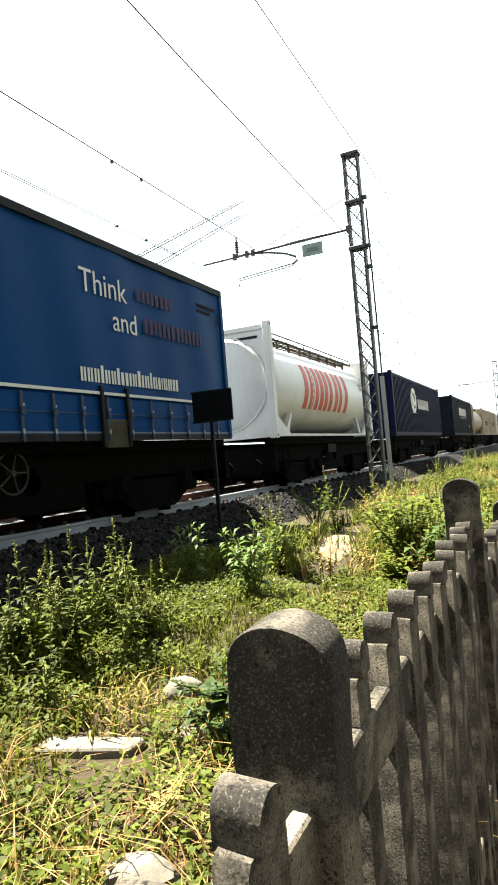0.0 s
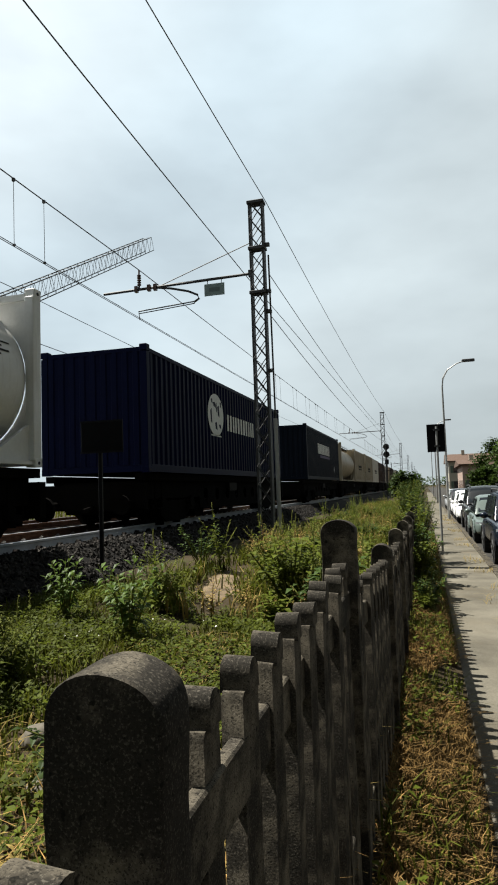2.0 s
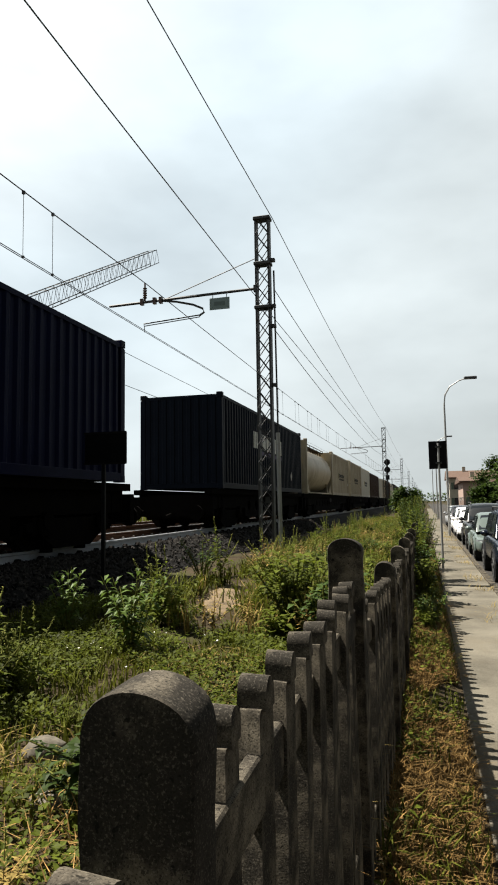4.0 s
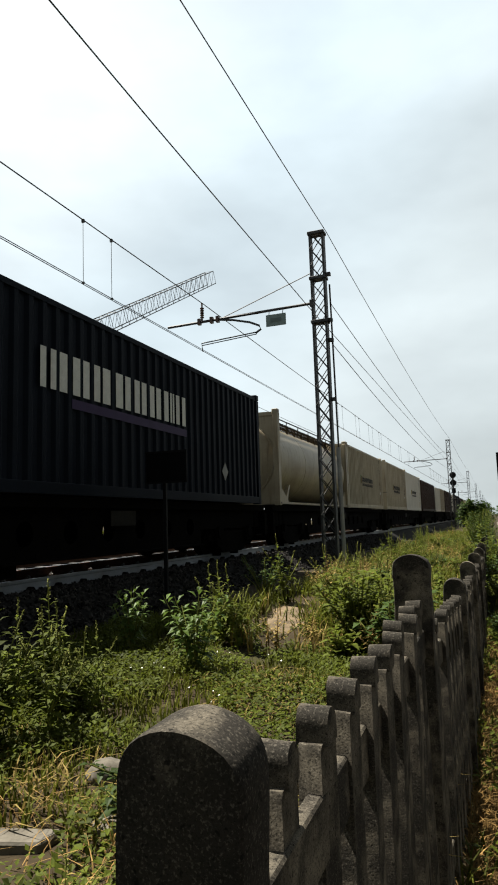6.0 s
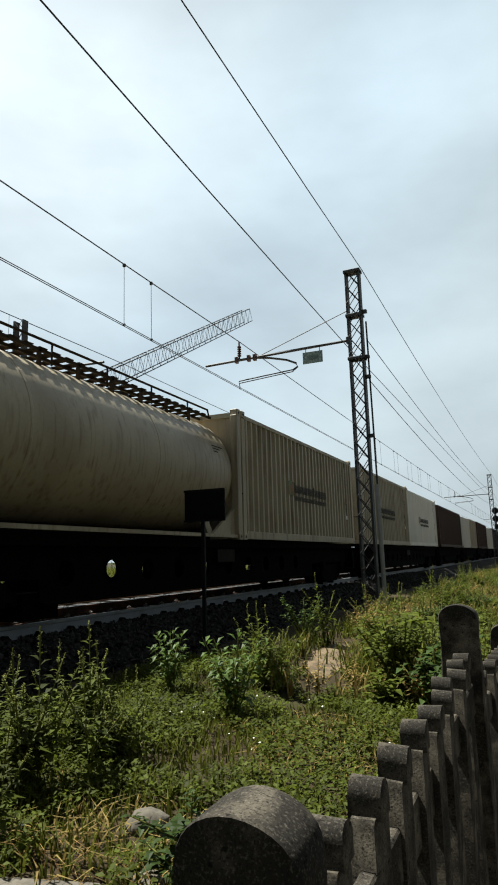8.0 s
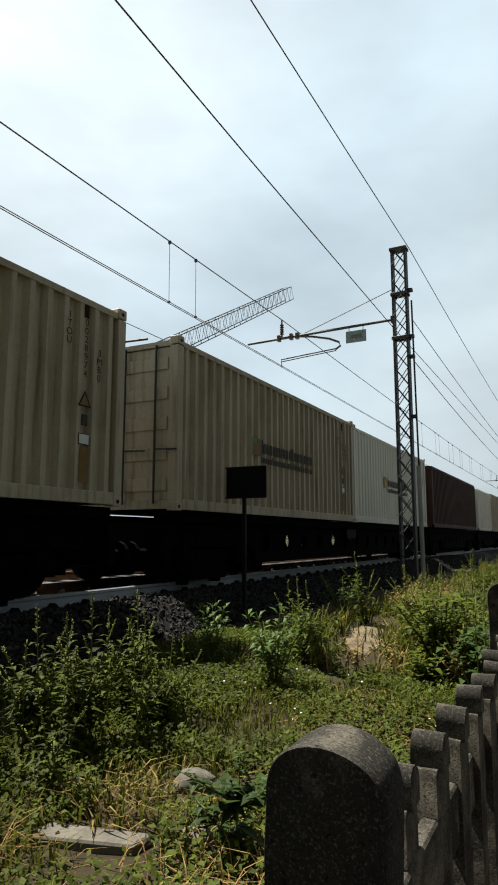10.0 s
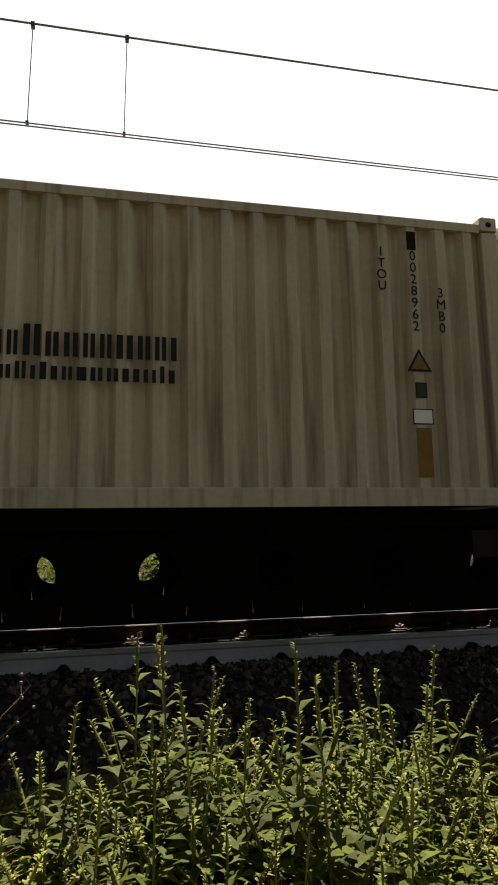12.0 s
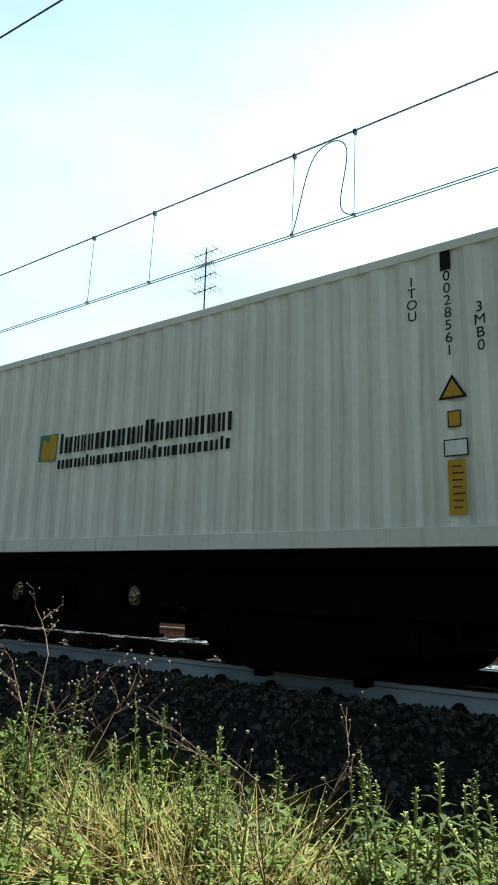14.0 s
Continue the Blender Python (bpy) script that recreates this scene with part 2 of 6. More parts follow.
M_BOARDK = paint("board_print", (0.12, 0.16, 0.155), 0.5, vary=0.1, bump=0.0)
M_SIGNBACK = paint("sign_back", (0.005, 0.005, 0.006), 0.6, vary=0.2, bump=0.05, spec=0.1)
M_LEAF = paint("leaf_green", (0.092, 0.114, 0.013), 0.6, vary=0.4, scale=3, bump=0.05, per_piece=0.3, spec=0.12, through_light=0.45)
M_LEAFS = paint("leaf_fresh_green", (0.105, 0.165, 0.030), 0.5, vary=0.3, scale=3, bump=0.05, per_piece=0.25, spec=0.2, through_light=0.4)
M_LEAFD = paint("leaf_dark_green", (0.04, 0.068, 0.011), 0.55, vary=0.35, scale=3, bump=0.05, per_piece=0.25, spec=0.12, through_light=0.3)
M_GRASS = paint("grass_green", (0.080, 0.088, 0.011), 0.7, vary=0.5, scale=0.7, fine=6, bump=0.0, per_piece=0.3, spec=0.1, through_light=0.35)
M_STRAW = paint("straw", (0.24, 0.175, 0.055), 0.8, vary=0.3, scale=2, fine=9, bump=0.0, per_piece=0.3, spec=0.1, through_light=0.25)
M_BROWNSTRAW = paint("brown_straw", (0.30, 0.185, 0.065), 0.85, vary=0.4, scale=3, fine=12, bump=0.0, per_piece=0.4, spec=0.08, through_light=0.2)
M_STALK = paint("dry_stalk", (0.19, 0.12, 0.06), 0.8, vary=0.3, bump=0.0, per_piece=0.2, spec=0.1)
M_SEED = paint("seed_head", (0.19, 0.20, 0.05), 0.8, vary=0.35, bump=0.0, per_piece=0.25, through_light=0.2, spec=0.1)
M_BARK = paint("bark", (0.12, 0.09, 0.06), 0.95, vary=0.3, bump=0.5, spec=0.1)
M_GLASS = paint("car_glass", (0.02, 0.024, 0.028), 0.06, vary=0.05, bump=0.0, spec=0.7)
M_TYRE = paint("tyre_rubber", (0.02, 0.02, 0.02), 0.85, vary=0.2, bump=0.1)
M_PLASTER = paint("plaster_cream", (0.4, 0.36, 0.29), 0.9, vary=0.1, scale=1.0, bump=0.15)
M_PLASTERP = paint("plaster_pink", (0.33, 0.24, 0.2), 0.9, vary=0.1, scale=1.0, bump=0.15)
M_TILE = paint("roof_tile", (0.10, 0.062, 0.045), 0.9, vary=0.25, scale=3, bump=0.3)
M_SHUT = paint("shutter", (0.10, 0.13, 0.10), 0.7, vary=0.2, bump=0.1)


# ---- mesh building ----
class Geo:
    """Vertices and faces gathered for one mesh."""

    def __init__(self):
        self.v, self.f = [], []

    def face(self, *pts):
        k = len(self.v)
        self.v += [tuple(p) for p in pts]
        self.f.append(tuple(range(k, k + len(pts))))
        return self

    def grid(self, rows, closed=False, caps=False):
        """Skins a list of equal-length point rows; closed joins each row's ends."""
        k, w = len(self.v), len(rows[0])
        for r in rows:
            self.v += [tuple(p) for p in r]
        for i in range(len(rows) - 1):
            for j in range(w if closed else w - 1):
                a, b = k + i * w + j, k + i * w + (j + 1) % w
                self.f.append((a, b, b + w, a + w))
        if caps:
            self.f.append(tuple(k + j for j in range(w))[::-1])
            self.f.append(tuple(k + (len(rows) - 1) * w + j for j in range(w)))
        return self

    def box(self, x0, x1, y0, y1, z0, z1, c=0.0):
        """A box with its upright and top edges cut by c."""
        if c <= 0:
            lo = [(x0, y0, z0), (x1, y0, z0), (x1, y1, z0), (x0, y1, z0)]
            return self.grid([lo, [(x, y, z1) for x, y, _ in lo]], True, True)

        def ring(d, z):
            a0, a1, b0, b1 = x0 + d, x1 - d, y0 + d, y1 - d
            return [(a0 + c, b0, z), (a1 - c, b0, z), (a1, b0 + c, z), (a1, b1 - c, z), (a1 - c, b1, z), (a0 + c, b1, z), (a0, b1 - c, z), (a0, b0 + c, z)]
        return self.grid([ring(0, z0), ring(0, z1 - c), ring(c * 0.6, z1)], True, True)

    def prism(self, prof, axis, a, b):
        """A closed outline of (p, q) pushed along an axis from a to b: x takes (y, z), y takes (x, z), z takes (x, y)."""
        put = {"x": lambda p, q, s: (s, p, q), "y": lambda p, q, s: (p, s, q), "z": lambda p, q, s: (p, q, s)}[axis]
        return self.grid([[put(p, q, s) for p, q in prof] for s in (a, b)], True, True)

    def rod(self, p, q, r, n=8, r2=None, caps=True):
        p, q = Vector(p), Vector(q)
        d = (q - p).normalized()
        u = d.cross(Vector((0, 0, 1)) if abs(d.z) < 0.9 else Vector((1, 0, 0))).normalized()
        w = d.cross(u)
        r2 = r if r2 is None else r2
        ring = lambda c, s: [tuple(c + (u * math.cos(6.28318 * i / n) + w * math.sin(6.28318 * i / n)) * s) for i in range(n)]
        return self.grid([ring(p, r), ring(q, r2)], True, caps)

    def tube(self, pts, r, n=6):
        pts = [Vector(p) for p in pts]
        rows = []
        for i, p in enumerate(pts):
            d = (pts[min(i + 1, len(pts) - 1)] - pts[max(i - 1, 0)]).normalized()
            u = d.cross(Vector((0.13, 0.21, 1)) if abs(d.z) < 0.95 else Vector((1, 0.2, 0))).normalized()
            w = d.cross(u)
            s = r[i] if isinstance(r, (list, tuple)) else r
            rows.append([tuple(p + (u * math.cos(6.28318 * k / n) + w * math.sin(6.28318 * k / n)) * s) for k in range(n)])
        return self.grid(rows, True, True)

    def ball(self, c, r, n=8, m=5, sz=1.0):
        rows = []
        for i in range(m + 1):
            a = math.pi * i / m
            rr = max(math.sin(a) * r, r * 0.02)
            rows.append([(c[0] + rr * math.cos(6.28318 * k / n), c[1] + rr * math.sin(6.28318 * k / n), c[2] - math.cos(a) * r * sz) for k in range(n)])
        return self.grid(rows, True, True)

    def mesh(self, name, mat, smooth=False):
        me = bpy.data.meshes.new(name)
        me.from_pydata(self.v, [], self.f)
        me.materials.append(mat)
        if smooth:
            me.polygons.foreach_set("use_smooth", [True] * len(me.polygons))
            me.set_sharp_from_angle(angle=radians(40))
        me.update()
        return me


def part(name, geo, mat, parent=None, label="", smooth=False):
    ob = new(name, geo.mesh(name, mat, smooth))
    if parent:
        ob.parent = parent
    return tagged(ob, label) if label else ob


def piece(name, me, parent, m=None):
    """Another object on a shared mesh, under its thing."""
    ob = new(name, me)
    ob.parent = parent
    if m is not None:
        ob.matrix_basis = m
    return ob


def thing(name, label, category, group="", at=(0, 0, 0)):
    ob = new(name)
    ob.empty_display_size = 0.2
    ob.location = at
    return tagged(ob, label, category, group)


def lettering(name, words, size, mat, m, parent, spread=1.0, upright=False):
    """Words in the built-in font as a flat mesh, placed by m (local x along the words, y up)."""
    cu = bpy.data.curves.new(name, "FONT")
    cu.body, cu.size, cu.space_character, cu.extrude = words, size, spread, 0.001
    if upright:
        cu.body = "\n".join(words)
        cu.align_x, cu.space_line = "CENTER", 0.86
    tmp = bpy.data.objects.new(name, cu)
    scene.collection.objects.link(tmp)
    me = bpy.data.meshes.new_from_object(tmp.evaluated_get(bpy.context.evaluated_depsgraph_get()))
    bpy.data.objects.remove(tmp)
    me.materials.append(mat)
    ob = new(name, me)
    ob.parent = parent
    ob.matrix_basis = m
    return ob


SIDE = pose(0, 0, 0, 90, 0, 90)  # turns flat lettering onto a wall that faces +x, read along +y


# ---- ground, track bed ----
TRACK, RAIL_TOP = -5.79, 0.60  # middle of the near track, top of its rails
TRACK2 = TRACK - 3.75


PAVE0, PAVE1 = 1.25, 2.2  # edges of the footpath


def ground_z(x, y):
    """The verge lies higher than the street; the step between them is at the fence."""
    n = noise.noise((x * 0.6, y * 0.6, 0.3)) * 0.08 + noise.noise((x * 2.1, y * 2.1, 4.0)) * 0.03
    if x > PAVE1:
        return -0.75
    if x > 0.64:
        k = min((x - 0.64) / 0.62, 1.0)
        return -0.34 - 0.16 * k + n * 0.3 * (1 - k)
    if x > 0.36:
        return -0.10 + n * 0.3
    k = min((0.36 - x) / 2.4, 1.0)
    return -0.10 + 0.14 * k + n * min(k * 3, 1.0)


def steps(*spans):
    out = []
    for a, b, d in spans:
        out += list(np.arange(a, b - 1e-6, d))
    return out


gx = steps((-1500, -300, 400), (-300, -60, 60), (-60, -12, 8), (-12, -4, 1), (-4, 0.5, 0.2), (0.5, 1.3, 0.07), (1.3, 2.2, 0.3), (2.21, 8, 1.6), (8, 60, 13), (60, 300, 60), (300, 1901, 400))
gy = steps((-1200, -200, 250), (-200, -40, 40), (-40, -8, 4), (-8, 24, 0.3), (24, 60, 3), (60, 300, 30), (300, 2701, 400))
g = Geo().grid([[(x, y, ground_z(x, y) if abs(x) < 13 else -0.75 if x > 0 else -0.5) for x in gx] for y in gy])
g.f = [f[::-1] for f in g.f]
tagged(part("ground", g, M_SOIL, smooth=True), "dry earth and rough grass verge beside the railway", "ground", kind="structure")

pv = Geo().box(PAVE0, PAVE1, -30, 150, -0.62, -0.485)
tagged(part("pavement", pv, M_ASPH), "worn grey asphalt footpath with cracked edges", "pavement", kind="structure")
rd = Geo().box(PAVE1 + 0.12, 9.5, -40, 400, -0.9, -0.62)
tagged(part("road", rd, M_ROAD), "grey asphalt street beside the footpath", "road", kind="structure")
kb = thing("kerb", "low grey concrete kerb between footpath and street", "kerb")
kb["kind"] = "structure"
kerb_me = Geo().box(PAVE1 - 0.004, PAVE1 + 0.13, -0.49, 0.49, -0.7, -0.455, 0.012).mesh("kerb_stone", M_CONC)
for i in range(50):
    piece("kerb_stone", kerb_me, kb, pose(0, 2.5 + i, 0))

# Ballast: a bank under both tracks, with loose stones on the side that shows
bank = [(-3.45, -0.1), (-4.15, 0.36), (-4.32, 0.455), (-4.80, 0.455), (-4.86, 0.42), (TRACK2 - 1.5, 0.42), (TRACK2 - 2.9, -0.45)]
tagged(part("ballast", Geo().prism(bank[::-1], "y", -120, 900), M_BALLAST), "dark crushed-stone ballast bank under the tracks", "ballast", kind="structure")


def bank_z(x):
    if x > -4.15:
        return 0.36 + (x + 4.15) * (-0.46 / 0.70)
    return 0.36 + min((-4.15 - x) / 0.17, 1) * 0.095


rng = random.Random(4)
g = Geo()


def stone(geo, x, y, z, s):
    pts = [Vector(p) * s * rng.uniform(0.55, 1.25) + Vector((rng.uniform(-0.25, 0.25), rng.uniform(-0.25, 0.25), rng.uniform(-0.25, 0.25))) * s for p in ((1, 0, 0), (0, 1, 0), (-1, 0, 0), (0, -1, 0), (0.1, 0, 0.75), (0, 0.1, -0.75))]
    turn = Euler((rng.uniform(0, 3), rng.uniform(0, 3), rng.uniform(0, 3))).to_matrix()
    k = len(geo.v)
    geo.v += [tuple(turn @ p + Vector((x, y, z))) for p in pts]
    geo.f += [(k, k + 1, k + 4), (k + 1, k + 2, k + 4), (k + 2, k + 3, k + 4), (k + 3, k, k + 4), (k + 1, k, k + 5), (k + 2, k + 1, k + 5), (k + 3, k + 2, k + 5), (k, k + 3, k + 5)]


for i in range(24000):
    y = rng.uniform(-13, 34) if i % 3 else rng.uniform(-11, 12)
    x = rng.uniform(-4.85, -3.4)
    stone(g, x, y, bank_z(x) + 0.005, rng.uniform(0.020, 0.046))
for i in range(6000):
    y = rng.uniform(-14, 34)
    x = rng.choice((rng.uniform(-6.4, -5.2), rng.uniform(-8.4, -6.7)))
    stone(g, x, y, 0.425, rng.uniform(0.018, 0.04))
tagged(part("ballast_stones", g, M_STONE), "loose grey crushed stones on the ballast shoulder", "ballast stones", kind="stuff")


# ---- rails and sleepers ----
def rail_profile(x):
    """Outline of a flat-bottomed rail round x."""
    h = RAIL_TOP
    r = [(0.035, h - 0.006), (0.036, h - 0.035), (0.011, h - 0.052), (0.009, h - 0.13), (0.07, h - 0.15), (0.07, h - 0.162)]
    return [(x + a, b) for a, b in r] + [(x - a, b) for a, b in r[::-1]] + [(x - 0.028, h), (x + 0.028, h)]


M_RAILPALE = paint("rail_pale_paint", (0.45, 0.46, 0.47), 0.6, vary=0.12, scale=3, fine=30, bump=0.05, dirt=(0.22, 0.17, 0.13), dirt_amount=0.4)
for x, mat, lab in ((TRACK + 0.753, M_RAILPALE, "steel rail with pale painted side"), (TRACK - 0.753, M_RAILRUST, "rust-brown steel rail"), (TRACK2 + 0.753, M_RAILRUST, "rust-brown steel rail"), (TRACK2 - 0.753, M_RAILRUST, "rust-brown steel rail")):
    rail = thing("rail", lab + " on concrete sleepers", "rail", "rails of the railway")
    part("rail_body", Geo().prism(rail_profile(x)[::-1], "y", -120, 900), mat, rail)
    part("running_surface", Geo().box(x - 0.026, x + 0.026, -120, 900, RAIL_TOP - 0.002, RAIL_TOP + 0.0015), M_RAIL, rail, "worn shiny running surface")

M_UNDERSIDE = paint("fastening_black", (0.012, 0.010, 0.009), 0.9, vary=0.3, bump=0.1, spec=0.05)
sl = Geo().prism([(-1.3, 0.24), (-1.3, 0.40), (-1.26, 0.432), (1.26, 0.432), (1.3, 0.40), (1.3, 0.24)], "y", -0.12, 0.12)
sleeper_me = sl.mesh("sleeper", M_SLEEPER)
shoe = Geo().box(-0.17, 0.17, -0.07, 0.07, 0.430, 0.448)
plate_me = shoe.mesh("base_plate", M_RAILRUST)
cl = Geo()
cl.tube([(0.0, -0.05, 0.0), (0.03, -0.045, 0.03), (0.055, 0.0, 0.02), (0.03, 0.045, 0.03), (0.0, 0.05, 0.0)], 0.011, 5)
cl.rod((0.035, 0, 0.0), (0.035, 0, 0.055), 0.014, 6)
clip_me = cl.mesh("clip", M_CLIP)
clipd_me = cl.mesh("clip", M_RAILRUST)
fastening_me = Geo().prism([(-0.075, -0.01), (0.075, -0.01), (0.05, 0.03), (0.02, 0.062), (-0.02, 0.062), (-0.05, 0.03)], "x", 0.0, 0.075).mesh("fastening", M_UNDERSIDE)


def sleeper(x, y):
    ob = tagged(new("sleeper", sleeper_me), "grey concrete sleeper under the rails", "sleeper", "sleepers of the near track")
    ob.location = (x, y, 0)
    for sx in (-1, 1):
        piece("base_plate", plate_me, ob, pose(sx * 0.753, 0, 0))
        for side in (-1, 1):
            shiny = sx < 0 and side > 0
            if sx > 0 and side > 0:
                piece("fastening", fastening_me, ob, pose(sx * 0.753 + 0.072, 0, 0.445))
                continue
            piece("clip", clip_me if shiny else clipd_me, ob, pose(sx * 0.753 + side * 0.075, 0, 0.447, 0, 0, 0 if side > 0 else 180))
    return ob


for k in range(-14, 66):
    sleeper(TRACK, -6.0 + 0.6 * k)
g = Geo()
for k in range(66, 320):
    y = -6.0 + 0.6 * k
    g.box(TRACK - 1.3, TRACK + 1.3, y - 0.12, y + 0.12, 0.24, 0.432)
for k in range(-30, 160):
    y = -6.0 + 0.6 * k
    g.box(TRACK2 - 1.3, TRACK2 + 1.3, y - 0.12, y + 0.12, 0.24, 0.432)
tagged(part("far_sleepers", g, M_SLEEPER), "concrete sleepers of the far stretches of track", "sleepers", kind="stuff")


# ---- overhead line ----
SPAN, MAST_Y, MAST_X = 48.2, 16.13, -2.66
CONTACT, MESSENGER = 5.69, 6.97


def messenger_z(y):
    k = ((y - MAST_Y) / SPAN) % 1.0
    return MESSENGER - 0.12 * (1 - (2 * k - 1) ** 2)


def lattice_post(geo, x, y, z0, z1, w, d, leg=0.05, pitch=0.42):
    """Two channel legs with crossed lacing on the faces along x."""
    for sx in (-1, 1):
        geo.box(x + sx * w / 2 - leg / 2, x + sx * w / 2 + leg / 2, y - d / 2, y + d / 2, z0, z1)
    n = int((z1 - z0) / pitch)
    for i in range(n):
        a, b = z0 + (z1 - z0) * i / n, z0 + (z1 - z0) * (i + 1) / n
        for yy, flip in ((y - d / 2 - 0.008, 1), (y + d / 2 + 0.008, -1)):
            geo.rod((x - flip * w / 2, yy, a), (x + flip * w / 2, yy, b), 0.010, 4)
            geo.rod((x + flip * w / 2, yy + 0.004, a), (x - flip * w / 2, yy + 0.004, b), 0.013, 4)


def mast(x, y, side, detail=True):
    """A lattice mast with a cantilever reaching to side (-1 towards the near track)."""
    m = thing("catenary_mast", "grey steel lattice catenary mast with a tubular cantilever arm", "catenary mast", "masts along the railway", (x, y, -0.35))
    zz = 0.35
    g = Geo()
    lattice_post(g, 0, 0, 0, 8.34 + zz, 0.32, 0.20)
    part("lattice_post", g, M_GALV, m)
    for z in (6.05, 7.15, 8.3):
        part("band", Geo().box(-0.21, 0.21, -0.14, 0.14, z - 0.035 + zz, z + 0.035 + zz, 0.01), M_GALV, m)
    part("foundation", Geo().box(-0.4, 0.4, -0.35, 0.35, 0, 0.35, 0.03), M_CONC, m, "concrete foundation block")
    reach = (TRACK if side < 0 else TRACK2) - x
    e = math.copysign(1, reach)
    arm = Geo().tube([(e * 0.2, 0, 6.55 + zz), (reach + e * 1.02, 0, 6.47 + zz)], 0.035, 8)
    arm.box(e * 0.19 - 0.05, e * 0.19 + 0.05, -0.06, 0.06, 6.47 + zz, 6.63 + zz)
    part("cantilever_arm", arm, M_GALV, m)
    part("stay", Geo().rod((e * 0.18, 0, 7.32 + zz), (reach - e * 0.55, 0, 6.52 + zz), 0.012, 6), M_GALV, m)
    if detail:
        ins = Geo().rod((reach - 0.02, 0, 6.5 + zz), (reach - 0.02, 0, 7.0 + zz), 0.022, 6)
        for i in range(5):
            ins.rod((reach - 0.02, 0, 6.6 + i * 0.06 + zz), (reach - 0.02, 0, 6.625 + i * 0.06 + zz), 0.055, 8)
        for xx in (reach - 0.1, reach - e * 0.25, reach - e * 0.42):
            ins.box(xx - 0.04, xx + 0.04, -0.05, 0.05, 6.42 + zz, 6.58 + zz)
        part("insulator", ins, M_INSUL, m, "brown ribbed insulator")
        a = reach - e * 0.35
        part("registration_tube", Geo().tube([(a, 0, 6.5 + zz), (a - e * 0.5, 0, 6.42 + zz), (a - e * 0.95, 0, 6.3 + zz), (a - e * 1.2, 0, 6.18 + zz), (a - e * 1.24, 0, 6.08 + zz), (a - e * 1.1, 0, 6.0 + zz)], 0.028, 7), M_GALV, m)
        part("steady_arm", Geo().tube([(a - e * 1.12, 0, 6.02 + zz), (reach + e * 0.05, 0, 5.92 + zz), (reach + e * 0.02, 0, 5.70 + zz)], 0.016, 6).tube([(a - e * 1.12, 0, 5.97 + zz), (reach + e * 0.05, 0, 5.86 + zz)], 0.012, 6), M_GALV, m)
    return m


for i in range(-1, 14):
    mm = mast(MAST_X, MAST_Y + SPAN * i, -1, i < 4)
    if i == 0:
        part("number_board", Geo().box(-1.38, -0.86, -0.05, -0.035, 6.10 + 0.35, 6.40 + 0.35, 0.004), M_BOARD, mm, "small grey-green number board under the arm")
        part("number_bar", Geo().box(-1.26, -0.98, -0.056, -0.051, 6.2 + 0.35, 6.3 + 0.35), M_BOARDK, mm)
        for xx in (-1.3, -0.94):
            part("hanger", Geo().rod((xx, -0.04, 6.4 + 0.35), (xx, -0.01, 6.52 + 0.35), 0.01, 5), M_GALV, mm)
        part("cable_guard", Geo().rod((0.33, -0.06, 0.2), (0.305, -0.06, 3.3), 0.05, 10), M_GUARD, mm, "pale galvanised cable guard pipe")
        part("earth_pole", Geo().rod((0.33, -0.02, 0.2), (0.27, -0.02, 7.3), 0.022, 6), M_GALV, mm, "thin galvanised earthing pole beside the mast")
        nubs = Geo()
        for z in (4.1, 5.55, 6.05, 7.2):
            nubs.box(0.16, 0.30, -0.05, 0.05, z + 0.33, z + 0.41)
        part("bracket", nubs, M_GALV, mm)


def wire(name, pts, r, label, parent=None):
    ob = part(name, Geo().tube(pts, r, 5), M_WIRE, parent)
    return ob if parent else tagged(ob, label, "overhead wire", "overhead wires")


ys = list(np.arange(MAST_Y - 2 * SPAN, MAST_Y + 13 * SPAN + 1, SPAN / 12))
line = thing("overhead_line", "dark copper contact and messenger wires hung on droppers", "overhead line")
for dx in (-0.025, 0.025):
    wire("contact_wire", [(TRACK + 0.04 + dx, y, CONTACT) for y in ys[::3]], 0.008, "", line)
wire("messenger_wire", [(TRACK + 0.02, y, messenger_z(y)) for y in ys], 0.012, "", line)
DROPS = [-16.5, -15.5, -12.2, -11.2, -8.28, -6.95, -4.5, -3.64, -0.51, 0.46, 5.0, 6.15, 10.8, 11.75]
dy_all = DROPS + [d + SPAN for d in DROPS] + [d + 2 * SPAN for d in DROPS]
for y in dy_all:
    g = Geo().rod((TRACK + 0.02, y, messenger_z(y)), (TRACK + 0.04, y - 0.02, CONTACT), 0.0055, 5)
    g.box(TRACK - 0.005, TRACK + 0.045, y - 0.02, y + 0.02, messenger_z(y) - 0.05, messenger_z(y) + 0.010)
    g.box(TRACK + 0.015, TRACK + 0.065, y - 0.035, y - 0.005, CONTACT - 0.005, CONTACT + 0.03)
    part("dropper", g, M_WIRE, line)
top = messenger_z(-4.0)
loop = [(-4.52, CONTACT + 0.03), (-4.45, CONTACT + 0.25), (-4.33, CONTACT + 0.75), (-4.22, top - 0.15), (-4.05, top - 0.03), (-3.86, top - 0.04), (-3.74, top - 0.18), (-3.76, top - 0.45), (-3.84, CONTACT + 0.35), (-3.84, CONTACT + 0.15), (-3.75, CONTACT + 0.05), (-3.64, CONTACT + 0.03)]
for turn in range(3):
    loop = [loop[0]] + [(a[0] * k + b[0] * (1 - k), a[1] * k + b[1] * (1 - k)) for a, b in zip(loop, loop[1:]) for k in (0.75, 0.25)] + [loop[-1]]
part("jumper_loop", Geo().tube([(TRACK + 0.03, y, z) for y, z in loop], 0.008, 5), M_WIRE, line, "looped jumper cable between the wires")
